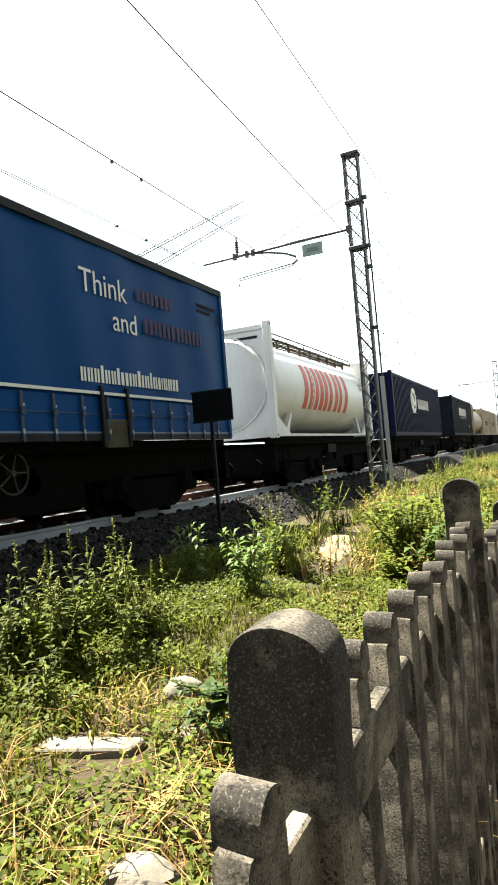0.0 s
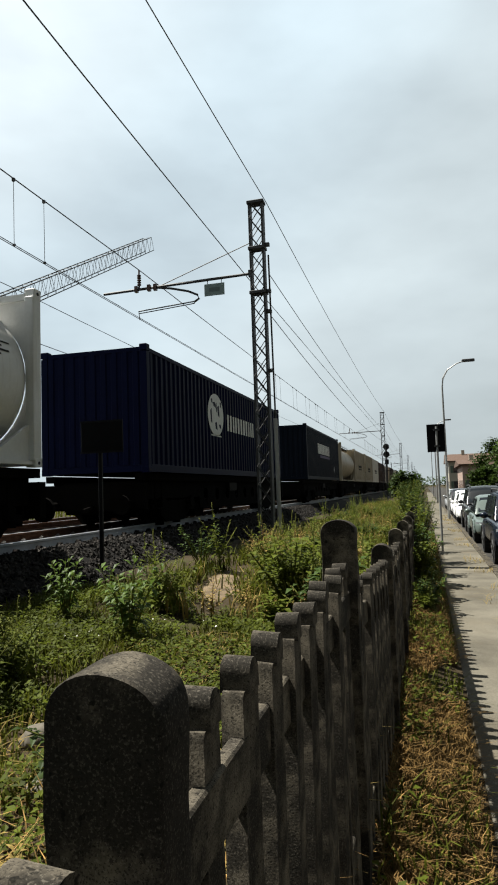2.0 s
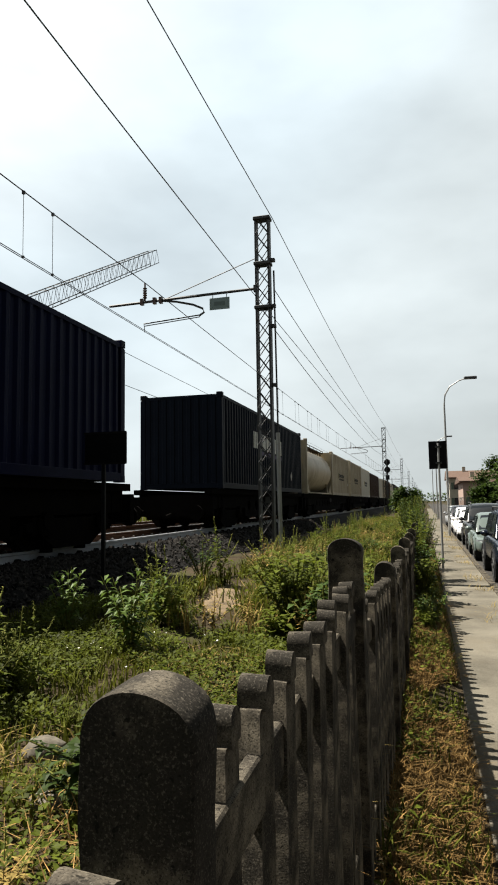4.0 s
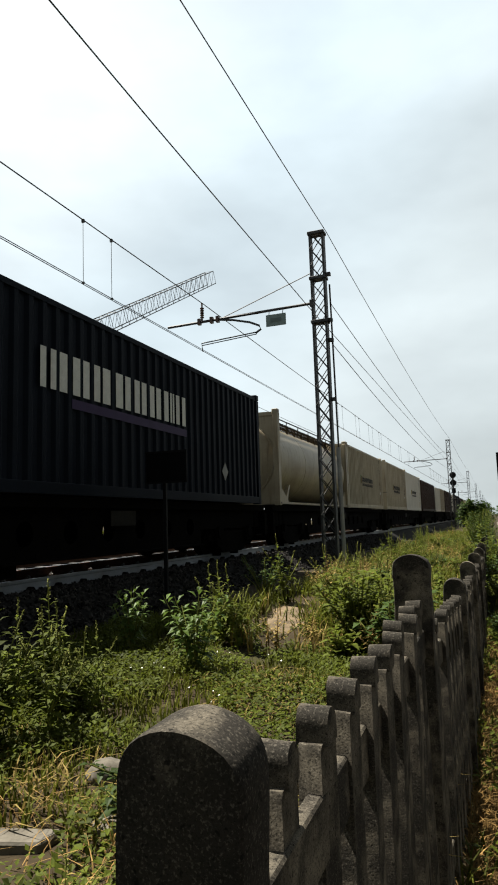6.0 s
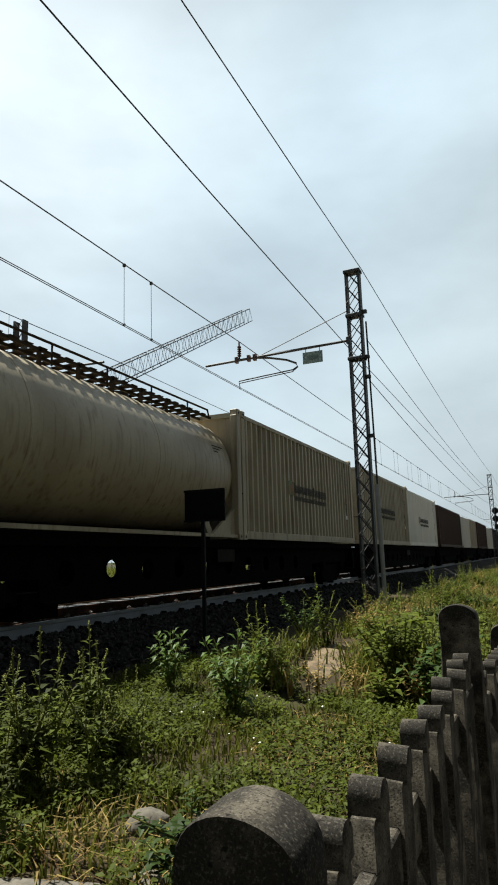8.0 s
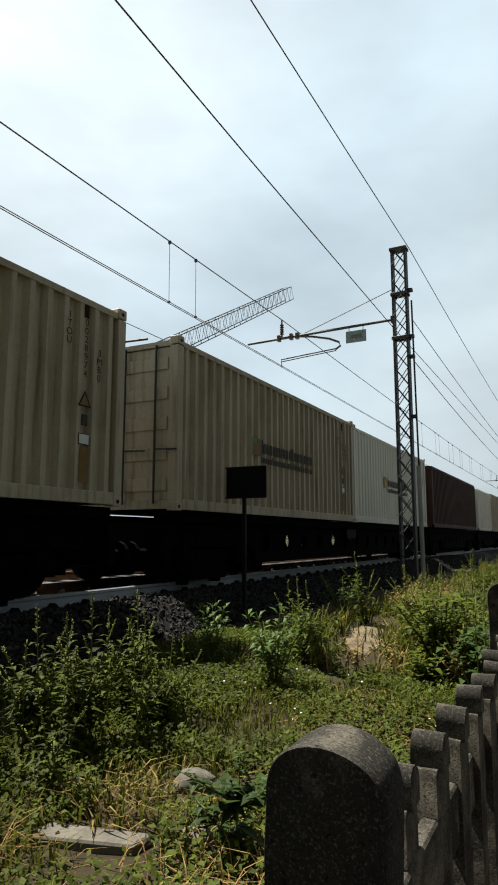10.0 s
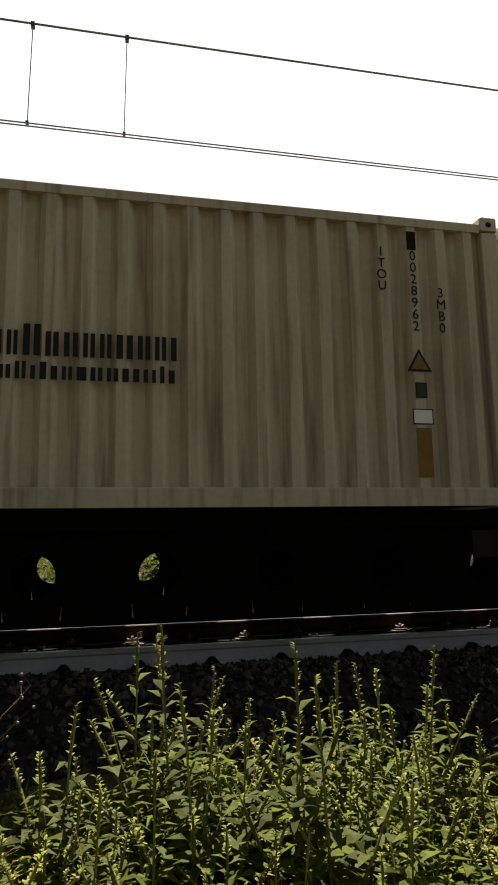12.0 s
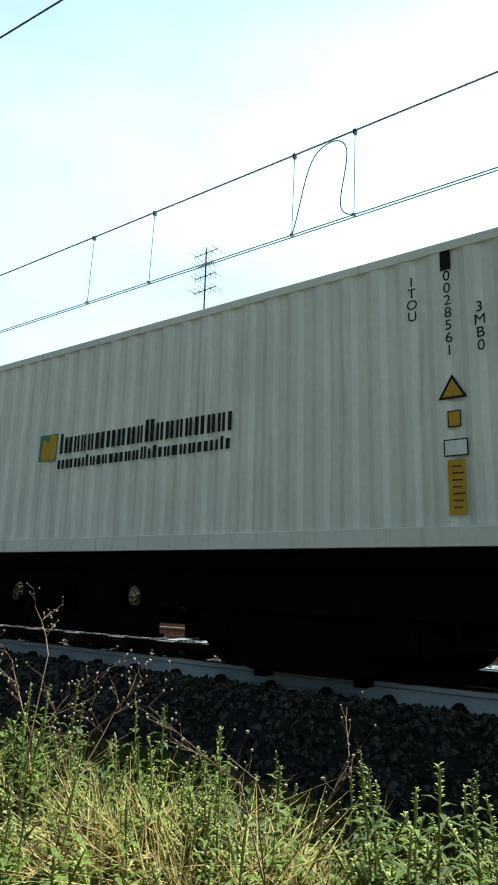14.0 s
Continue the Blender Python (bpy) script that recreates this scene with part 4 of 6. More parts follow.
part("tool_box", Geo().box(FACE - 0.1, FACE + 0.02, BL - 3.95, BL - 3.4, 1.60, 2.0, 0.02), M_PANEL, blue, "dull green-brown locker panel")
lettering("word", "Think", 0.47, M_PRINTW, pose(FACE + 0.024, BL - 4.32, 3.74) @ SIDE, blue)
lettering("word", "and", 0.44, M_PRINTW, pose(FACE + 0.024, BL - 3.63, 3.29) @ SIDE, blue)
bar_word("letter_bar", blue, M_FADE, BL - 2.95, 3.84, 0.20, (0.22, 0.2, 0.24, 0.2), 0.05, "faded red lettering, unreadable", FACE + 0.02)
bar_word("letter_bar", blue, M_FADE, BL - 2.80, 3.36, 0.24, (0.24, 0.2, 0.22, 0.26, 0.2, 0.22, 0.2), 0.05, "faded red lettering, unreadable", FACE + 0.02)
bar_word("letter_bar", blue, M_PRINTW, BL - 4.42, 2.50, 0.19, (0.11, 0.11, 0.11, 0.06, 0.11, 0.1, 0.06, 0.17, 0.05, 0.1, 0.07, 0.05, 0.11, 0.05, 0.11, 0.06, 0.03, 0.1, 0.11, 0.16), 0.035, "white web address as plain bars", FACE + 0.02, tall=(3, 6, 10, 13))
part("small_print", Geo().box(FACE + 0.02, FACE + 0.024, BL - 1.05, BL - 0.35, 4.10, 4.16).box(FACE + 0.02, FACE + 0.024, BL - 1.05, BL - 0.55, 4.0, 4.05).box(FACE + 0.02, FACE + 0.024, BL - 0.25, BL - 0.2, 3.85, 4.1), M_PRINTW2, blue)
wagon(BU - 0.2, BL + 0.4, (2.4, BL - 2.3), "grimy shade-dark flat wagon under the blue swap body", handwheel=8.2)

# White tank with red lettering blocks
TL = 9.1
white_tank, zc, tr = tank_container("tank_container", "white tank container with large red lettering blocks", -59.25, TL, M_WHITE)
def on_barrel(name, ob, mat, y0, y1, a0, a1, label="", lean=0.0, r=1.2):
    """A printed patch that follows the barrel between two angles above the level."""
    n = 7
    rows = []
    for i in range(n + 1):
        a = radians(a0 + (a1 - a0) * i / n)
        k = lean * i / n
        rows.append([(math.cos(a) * (r + 0.004), y + k, zc + math.sin(a) * (r + 0.004)) for y in (y0, y1)])
    return Geo().grid([q[::-1] for q in rows]) if name is None else part(name, Geo().grid([q[::-1] for q in rows]), mat, ob, label)


yw = 2.35
for wd in (0.78, 0.26, 0.72, 0.86, 0.92):
    g = Geo()
    pieces = [(0.0, 0.27, -28, 30)] if wd < 0.5 else [(0.0, 0.31, -28, 30), (wd - 0.31, wd, -28, 30)]
    for a, b, lo, hi in pieces:
        q = on_barrel(None, None, None, yw + a, yw + b, lo, hi, lean=0.0)
        k = len(g.v)
        g.v += q.v
        g.f += [tuple(i + k for i in f) for f in q.f]
    part("red_block", g, M_RED, white_tank, "large red printed bars")
    yw += wd + 0.13
for i in range(4):
    on_barrel("small_print", white_tank, M_PRINTK, TL - 1.15, TL - 1.15 + (0.55, 0.35, 0.5, 0.3)[i], 22 - i * 3.2, 20.6 - i * 3.2)
part("number_bars", Geo().box(0.35, 0.95, 0.04, 0.046, zc + 1.0, zc + 1.06), M_PRINTK, white_tank)
wagon(-59.6, 9.9, (2.0, 7.9), "grimy shade-dark flat wagon under the white tank")

# Navy and slate containers
navy = box_container("container", "dark navy corrugated container with a pale crest and lettering blocks", -46.25, 12.85, M_NAVY, 0.28, 0.036, z1=4.40)
crest = [(0.70 * math.cos(a * 0.2618), 0.54 * math.sin(a * 0.2618)) for a in range(24)]
part("crest", Geo().prism([(4.70 + p, 3.40 + q * 1.1) for p, q in crest], "x", FACE - 0.017, FACE - 0.014), M_PRINTW, navy, "pale oval crest")
for p, q, a, b in ((-0.45, -0.2, 0.10, 0.38), (-0.05, -0.35, 0.16, 0.2), (0.18, 0.0, 0.14, 0.3), (-0.2, 0.22, 0.18, 0.12), (0.3, -0.3, 0.16, 0.1), (0.02, 0.1, 0.08, 0.25), (-0.38, 0.3, 0.1, 0.1), (0.42, 0.25, 0.08, 0.14)):
    part("crest_mark", Geo().prism([(4.70 + p, 3.40 + q * 1.1), (4.70 + p + a, 3.40 + q * 1.1 - 0.04), (4.70 + p + a * 0.7, 3.40 + q * 1.1 + b), (4.70 + p - 0.05, 3.40 + q * 1.1 + b * 0.8)], "x", FACE - 0.014, FACE - 0.012), M_NAVY, navy)
bar_word("lettering", navy, M_PRINTW, 5.77, 3.04, 0.48, (0.46, 0.40, 0.50, 0.46, 0.16, 0.40), 0.13, "pale lettering as plain blocks", FACE - 0.017)
part("crest_base", Geo().box(FACE - 0.017, FACE - 0.014, 4.25, 5.15, 2.80, 2.84), M_PRINTW, navy)
wagon(-46.6, 14.0, (2.3, 11.7), "grimy shade-dark flat wagon under the navy container")

slate = box_container("container", "dark slate-blue corrugated container with pale lettering blocks and a hazard diamond", -27.2, 12.2, M_SLATE, 0.28, 0.036, z1=4.45)
bar_word("lettering", slate, M_PRINTW, 3.6, 3.16, 0.56, (0.34, 0.48, 0.44, 0.58, 0.46, 0.44, 0.46, 0.16, 0.40), 0.075, "pale lettering as plain blocks", FACE - 0.017)
part("faint_line", Geo().box(FACE - 0.017, FACE - 0.014, 4.3, 8.0, 2.96, 3.10), M_FADE, slate)
part("hazard_diamond", Geo().prism([(9.9, 2.20), (10.07, 2.40), (9.9, 2.60), (9.73, 2.40)], "x", FACE - 0.017, FACE - 0.013), M_PRINTW2X, slate, "small grey hazard diamond")
wagon(-28.2, 14.0, (2.3, 11.7), "grimy shade-dark flat wagon under the slate container")

# Cream tank and three pale boxes
cream_tank, zc, tr = tank_container("tank_container", "cream tank container streaked with grime", -13.45, TL, M_CREAM)
part("number_bars", Geo().box(-0.2, 0.7, 0.04, 0.046, zc + 0.95, zc + 1.03), M_PRINTK, cream_tank)
for i in range(3):
    on_barrel("small_print", cream_tank, M_PRINTK, TL - 1.05, TL - 1.05 + (0.45, 0.3, 0.2)[i], 24 - i * 3, 22.8 - i * 3)
wagon(-14.2, 18.9, (2.4, 16.5), "grimy shade-dark flat wagon under a tank and a beige box")


def trade_box(u, length, mat, depth, label, number, doors=True, start=5.55, inset=0.0, z1=TOP_Z):
    ob = box_container("container", label, u, length, mat, 0.285, depth, z1=z1, doors=doors)
    e = length
    x = FACE - 0.0165
    y0 = e - start
    decal("emblem", ob, M_GREEN, y0 - 0.40, y0 - 0.06, 2.86, 3.20, "green and yellow emblem", x)
    part("emblem_mark", Geo().prism([(y0 - 0.36, 2.87), (y0 - 0.08, 2.87), (y0 - 0.07, 3.18), (y0 - 0.18, 3.20), (y0 - 0.22, 3.08), (y0 - 0.33, 3.15)], "x", x + 0.002, x + 0.004), M_ORANGE if mat is M_BEIGE else M_YELLOW, ob)
    bar_word("lettering", ob, M_PRINTK, y0, 2.93, 0.20, (0.05, 0.13, 0.09, 0.08, 0.09, 0.15, 0.14, 0.12, 0.12, 0.08, 0.13, 0.10, 0.11, 0.09, 0.09, 0.13, 0.10, 0.09, 0.045), 0.040, "black brand lettering as plain blocks", x, tall=(0, 10))
    bar_word("lettering", ob, M_PRINTK, y0 - 0.02, 2.74, 0.11, (0.12, 0.12, 0.11, 0.03, 0.04, 0.08, 0.06, 0.08, 0.06, 0.13, 0.09, 0.09, 0.08, 0.035, 0.05, 0.05, 0.08, 0.075, 0.09, 0.09, 0.05, 0.05, 0.035, 0.03, 0.035, 0.05), 0.034, "black web address as plain blocks", x, tall=(4, 12, 14, 24))
    e -= inset
    lettering("code_column", "ITOU", 0.125, M_PRINTK, pose(x + 0.003, e - 1.09, 4.0) @ SIDE, ob, upright=True)
    lettering("code_column", number, 0.13, M_PRINTK, pose(x + 0.003, e - 0.78, 3.98) @ SIDE, ob, upright=True)
    lettering("code_column", "3MB0", 0.13, M_PRINTK, pose(x + 0.003, e - 0.52, 3.64) @ SIDE, ob, upright=True)
    decal("smudge", ob, M_PRINTW2, e - 0.83, e - 0.74, 4.08, 4.26, "dark patch", x)
    part("warning_triangle", Geo().prism([(e - 0.89, 2.93), (e - 0.65, 2.93), (e - 0.77, 3.14)], "x", x, x + 0.002), M_PRINTK, ob, "yellow warning triangle with black rim")
    part("warning_face", Geo().prism([(e - 0.855, 2.95), (e - 0.685, 2.95), (e - 0.77, 3.10)], "x", x + 0.002, x + 0.004), M_ORANGE if mat is M_BEIGE else M_YELLOW, ob)
    decal("label_plate", ob, M_PRINTK, e - 0.82, e - 0.71, 2.69, 2.83, "", x)
    part("label_face", Geo().box(x + 0.002, x + 0.004, e - 0.81, e - 0.72, 2.70, 2.82), M_PANEL if mat is M_BEIGE else M_YELLOW, ob)
    decal("white_notice", ob, M_PRINTK, e - 0.86, e - 0.665, 2.45, 2.59, "", x)
    part("notice_face", Geo().box(x + 0.002, x + 0.004, e - 0.85, e - 0.675, 2.46, 2.58), M_PRINTW, ob)
    decal("yellow_panel", ob, M_ORANGE if mat is M_BEIGE else M_YELLOW, e - 0.835, e - 0.69, 1.98, 2.42, "", x)
    for i in range(0 if mat is M_BEIGE else 7):
        part("print_line", Geo().box(x + 0.002, x + 0.004, e - 0.80, e - 0.73 + 0.012 * (i % 3), 2.03 + i * 0.055, 2.042 + i * 0.055), M_PANEL, ob)
    return ob


trade_box(-4.3, 8.75, M_BEIGE, 0.066, "beige corrugated container with black lettering blocks", "0028974")
trade_box(5.76, 8.71, M_BEIGE, 0.066, "grimy beige corrugated container with black lettering blocks", "0028962", start=5.70, inset=0.10, z1=4.42)
trade_box(14.53, 9.12, M_PALE, 0.022, "clean pale grey container with shallow ribs and black lettering blocks", "0028561", doors=False, start=5.68)
wagon(5.3, 18.7, (1.8, 16.05), "grimy shade-dark flat wagon under two pale boxes")

# The tail of the train, far along the track
tail = [(24.9, 12.2, M_BROWN, 4.3), (38.2, 6.06, M_PALE, 4.2), (44.6, 6.06, M_BEIGE, 4.3), (52.0, 12.2, M_BROWN, 4.35), (65.6, 9.1, M_PALE, 4.2), (75.5, 12.2, M_SLATE, 4.4), (89.0, 12.2, M_BROWN, 4.3), (102.5, 12.2, M_BEIGE, 4.3), (116.0, 12.2, M_NAVY, 4.4)]
for u, length, mat, z1 in tail:
    box_container("container", {M_BROWN: "rust-brown corrugated container", M_PALE: "pale grey corrugated container", M_BEIGE: "beige corrugated container", M_SLATE: "dark slate corrugated container", M_NAVY: "dark navy corrugated container"}[mat] + " far along the train", u, length, mat, 0.3, z1=z1, far=True)
for u, length in ((24.2, 13.6), (37.8, 13.4), (51.4, 13.4), (65.0, 10.1), (75.1, 13.4), (88.5, 13.4), (102.0, 13.4), (115.5, 13.4)):
    wagon(u, length, (2.0, length - 2.0), "grimy shade-dark flat wagon far along the train", far=True)


# ---- concrete fence ----
# each post: x, y, height of its crown; then the heights of the picket heads at both ends of the bay that follows it
FENCE = [(0.665, -4.12, 1.08, 0.985, 0.985), (0.662, -2.16, 1.08, 0.985, 0.985), (0.66, -0.20, 1.08, 0.985, 0.985), (0.654, 1.777, 1.082, 0.985, 0.985), (0.654, 3.74, 1.14, 0.875, 0.78), (0.690, 5.65, 0.875, 0.775, 0.735), (0.70, 7.56, 0.855, 0.735, 0.705), (0.705, 9.47, 0.83, 0.70, 0.67)]
FENCE += [(0.71, 11.38 + 1.91 * i, 0.80 - 0.01 * i, 0.67 - 0.01 * i, 0.66 - 0.01 * i) for i in range(5)]
fence = thing("fence", "weathered grey concrete picket fence with round-topped posts", "fence")
POST_W, POST_D, PICKET_DX = 0.141, 0.082, 0.027


def arch(w, h, rise, n=14):
    """Outline of an upright slab with a bowed top."""
    pts = [(-w / 2, 0), (-w / 2, h - rise * 1.5), (-w / 2 * 0.995, h - rise)]
    for i in range(1, n):
        a = math.pi - math.pi * i / n
        pts.append((w / 2 * math.cos(a) * 0.99, h - rise + rise * math.sin(a) ** 0.9))
    return pts + [(w / 2 * 0.995, h - rise), (w / 2, h - rise * 1.5), (w / 2, 0)]


def rough(geo, amount, seed):
    """Shifts points a little, as worn concrete."""
    geo.v = [(x + noise.noise((x * 9, y * 9, z * 9 + seed)) * amount, y + noise.noise((x * 9 + 5, y * 9, z * 9 + seed)) * amount, z + noise.noise((x * 9, y * 9 + 7, z * 9 + seed)) * amount) for x, y, z in geo.v]
    return geo


def chips(geo, amount, seed):
    """Small chips and pits along the edges of the nearer posts."""
    geo.v = [(x * (1 - amount * max(noise.noise((x * 31, y * 31, z * 31 + seed)), 0)), y * (1 - amount * max(noise.noise((x * 27, y * 27 + 3, z * 27 + seed)), 0)), z) for x, y, z in geo.v]
    return geo


def fence_post(x, y, ztop, seed):
    h, rise = ztop + 0.55, 0.052 if seed < 5 else 0.06
    prof = arch(POST_W, h, rise)[::-1]
    fine = []
    for (p, q), (p2, q2) in zip(prof, prof[1:]):
        n = max(1, int(abs(q2 - q) / 0.04))
        fine += [(p + (p2 - p) * i / n, q + (q2 - q) * i / n) for i in range(n)]
    fine.append(prof[-1])
    rows = []
    for yy, k in ((-POST_D / 2, 0.965), (-POST_D / 2 + 0.004, 0.99), (-POST_D / 2 + 0.009, 1.0), (0.0, 1.0), (POST_D / 2 - 0.009, 1.0), (POST_D / 2, 0.965)):
        rows.append([(p * k, yy, q if q < h - rise else h - rise + (q - h + rise) * (0.4 + 0.6 * k)) for p, q in fine])
    g = chips(rough(Geo().grid(rows, True, True), 0.006, seed), 0.05, seed)
    g.v = [(x + a, y + b, c - 0.55) for a, b, c in g.v]
    return part("post", g, M_CONC, fence, smooth=True)


PICKET_H = 1.42
# body with shoulders, and a half-round head that stands a little proud of it
body = [(0.040, 0.0), (0.040, PICKET_H - 0.062), (0.034, PICKET_H - 0.052), (0.022, PICKET_H - 0.050), (-0.022, PICKET_H - 0.050), (-0.034, PICKET_H - 0.052), (-0.040, PICKET_H - 0.062), (-0.040, 0.0)]
head = [(0.026, PICKET_H - 0.056), (0.026, PICKET_H - 0.024)] + [(0.026 * math.cos(math.pi * i / 10), PICKET_H - 0.024 + 0.024 * math.sin(math.pi * i / 10)) for i in range(1, 10)] + [(-0.026, PICKET_H - 0.024), (-0.026, PICKET_H - 0.056)]


def picket_mesh(seed):
    g = Geo().prism(body[::-1], "x", -0.020, 0.018)
    g.prism(head[::-1], "x", -0.027, 0.025)
    return rough(g, 0.006, seed).mesh("picket", M_CONC, True)


picket_mes = [picket_mesh(i) for i in range(5)]
for i, (x, y, zt, za, zb) in enumerate(FENCE):
    fence_post(x, y, zt, i)
    if i + 1 < len(FENCE):
        x2, y2 = FENCE[i + 1][0] + PICKET_DX, FENCE[i + 1][1]
        x1, run = x + PICKET_DX, y2 - y
        for low in (0.122, 0.98):
            g = Geo()
            ends = [(x1, y + POST_D / 2, za - low), (x2, y2 - POST_D / 2, zb - low)]
            g.grid([[(xx - 0.016, q, z - 0.10), (xx + 0.012, q, z - 0.10), (xx + 0.012, q, z - 0.004), (xx + 0.008, q, z), (xx - 0.012, q, z), (xx - 0.016, q, z - 0.004)] for xx, q, z in ends], True, True)
            part("rail", g, M_CONC, fence)
        for k in range(10):
            d = 0.2385 + (run - 0.378) * k / 9
            d -= 0.075 if i == 2 else 0.0  # this bay's pickets stand a little apart from its end post
            t = d / run
            piece("picket", picket_mes[(k * 3 + i) % 5], fence, pose(x1 + (x2 - x1) * t, y + d, za + (zb - za) * t - PICKET_H + rng.uniform(-0.004, 0.004), rng.uniform(-0.7, 0.7), rng.uniform(-0.7, 0.7), rng.uniform(-2, 2)))


# ---- trackside board, signal, far mast, crane, roof with aerial ----
board = thing("track_sign", "small black square trackside board on a thin post", "sign", "", (-3.86, 10.2, -0.3))
part("panel", Geo().box(-0.30, 0.41, -0.02, 0.02, 2.23, 2.72, 0.008), M_SIGNBACK, board)
part("panel_frame", Geo().box(-0.31, 0.42, -0.026, -0.021, 2.70, 2.73).box(-0.31, 0.42, -0.026, -0.021, 2.22, 2.25), M_BLACK, board)
part("post", Geo().box(-0.03, 0.03, 0.02, 0.07, 0, 2.65, 0.006), M_BLACK, board)
part("clamp", Geo().box(-0.07, 0.07, 0.02, 0.08, 2.3, 2.36).box(-0.07, 0.07, 0.02, 0.08, 2.58, 2.64), M_GALV, board)

sig = thing("railway_signal", "black railway signal with round heads on a post", "signal", "", (-3.2, 79.0, -0.4))
part("post", Geo().rod((0, 0, 0), (0, 0, 6.3), 0.08, 8), M_GALV, sig)
for z in (5.35, 6.25):
    sh = part("head", Geo().rod((0, -0.22, z), (0, -0.1, z), 0.36, 18), M_BLACK, sig, "round black signal head")
    part("hood", Geo().tube([(0.16 * math.cos(k * 0.3927), -0.36, z + 0.16 * math.sin(k * 0.3927)) for k in range(9)], 0.02, 5), M_BLACK, sh)
part("control_box", Geo().box(-0.22, 0.22, -0.12, 0.2, 4.2, 4.75, 0.02), M_BLACK, sig)
part("platform", Geo().box(-0.5, 0.5, -0.3, 0.45, 3.4, 3.46), M_BLACK, sig)
for sx in (-0.48, 0.48):
    part("guard_rail", Geo().tube([(sx, -0.28, 3.46), (sx, -0.28, 4.4), (sx, 0.43, 4.4), (sx, 0.43, 3.46)], 0.022, 5), M_BLACK, sig)
part("ladder", Geo().rod((-0.2, 0.3, 0), (-0.2, 0.3, 3.4), 0.02, 5).rod((0.2, 0.3, 0), (0.2, 0.3, 3.4), 0.02, 5), M_GALV, sig)

fm = thing("catenary_mast", "grey steel lattice mast beside the far track", "catenary mast", "masts along the railway", (-12.0, 14.7, -0.35))
g = Geo()
lattice_post(g, 0, 0, 0, 8.55, 0.32, 0.2)
part("lattice_post", g, M_GALV, fm)
part("cantilever_arm", Geo().tube([(0.2, 0, 7.0), (2.9, 0, 6.9)], 0.035, 8), M_GALV, fm)

crane = thing("crane", "tall lattice-boom crane beyond the railway", "crane", "", (-30.0, 15.5, -0.5))
bm_dir = Vector((0, 25.0, 13.4)).normalized()
up = Vector((0, -bm_dir.z, bm_dir.y))
boom, base = Geo(), Vector((0, 0, 1.5))
LB = 64.6
for sx in (-0.55, 0.55):
    for k in (-0.75, 0.75):
        boom.rod(base + Vector((sx, 0, 0)) + up * k, base + Vector((sx, 0, 0)) + up * k + bm_dir * LB, 0.05, 5)
nb = 44
for i in range(nb):
    a, b = base + bm_dir * (LB * i / nb), base + bm_dir * (LB * (i + 1) / nb)
    for sx in (-0.55, 0.55):
        o = Vector((sx, 0, 0))
        boom.rod(a + o - up * 0.75, b + o + up * 0.75, 0.022, 4)
        boom.rod(b + o + up * 0.75, b + o - up * 0.75, 0.022, 4)
    boom.rod(b + Vector((-0.55, 0, 0)) + up * 0.75, b + Vector((0.55, 0, 0)) + up * 0.75, 0.022, 4)
part("boom", boom, M_GALV, crane, "long steel lattice boom")
part("carrier", Geo().box(-1.3, 1.3, -6, 3, 0.6, 1.7, 0.1), M_YELLOW, crane)
part("cab", Geo().box(-1.2, 1.2, -3, 1.2, 1.7, 3.4, 0.15), M_YELLOW, crane)
for y in (-4.8, -3.2, 0.2, 1.8):
    part("wheel", Geo().rod((-1.35, y, 0.55), (1.35, y, 0.55), 0.55, 16), M_TYRE, crane)


def aerial_house(x, y):
    h = thing("house", "plain plastered house with a tiled roof and a television aerial", "house", "", (x, y, -0.5))
    part("wall", Geo().box(-3.2, 3.2, -5, 5, 0, 6.2), M_PLASTER, h)
    part("roof", Geo().prism([(-3.7, 6.1), (3.7, 6.1), (0, 8.2)], "y", -5.5, 5.5), M_TILE, h)
    z = 11.75
    a = Geo().rod((0, 0, 8.0), (0, 0, z + 2.0), 0.03, 6)
    for dz, l in ((1.8, 0.5), (1.35, 0.35), (0.9, 0.45), (0.35, 0.5)):
        a.rod((0, -l, z + dz), (0, l, z + dz + 0.05), 0.018, 5)
        for k in range(5):
            yy = -l + k * l / 2
            a.rod((-0.35, yy, z + dz + 0.03), (0.35, yy, z + dz + 0.03), 0.012, 4)
            a.rod((0, yy, z + dz - 0.12), (0, yy, z + dz + 0.12), 0.011, 4)
    part("aerial", a, M_GALV, h, "tall thin television aerial mast")
    return h


aerial_house(-16.0, -14.4)

# ---- the street side ----
ss = thing("street_sign", "back of a dark rectangular street sign on a grey pole", "street sign", "", (1.34, 19.0, -0.5))
part("plate", Geo().box(-0.23, 0.23, -0.012, 0.0, 2.62, 3.36, 0.006), M_SIGNBACK, ss)
part("pole", Geo().rod((0.02, -0.05, 0), (0.02, -0.05, 3.3), 0.03, 10), M_GUARD, ss)
part("clamp", Geo().box(-0.06, 0.1, -0.09, -0.01, 2.75, 2.80).box(-0.06, 0.1, -0.09, -0.01, 3.18, 3.23), M_GALV, ss)
rs = thing("street_sign", "dark backs of a round and a tall sign", "street sign", "", (2.265, 9.6, -0.5))
part("disc", Geo().rod((0, -0.012, 3.62), (0, 0.0, 3.62), 0.26, 28), M_SIGNBACK, rs)
part("tall_plate", Geo().box(-0.2, 0.2, -0.012, 0.0, 2.0, 3.30, 0.006), M_SIGNBACK, rs)
part("pole", Geo().rod((0.03, 0.05, 0), (0.03, 0.05, 3.85), 0.035, 10), M_GALV, rs)


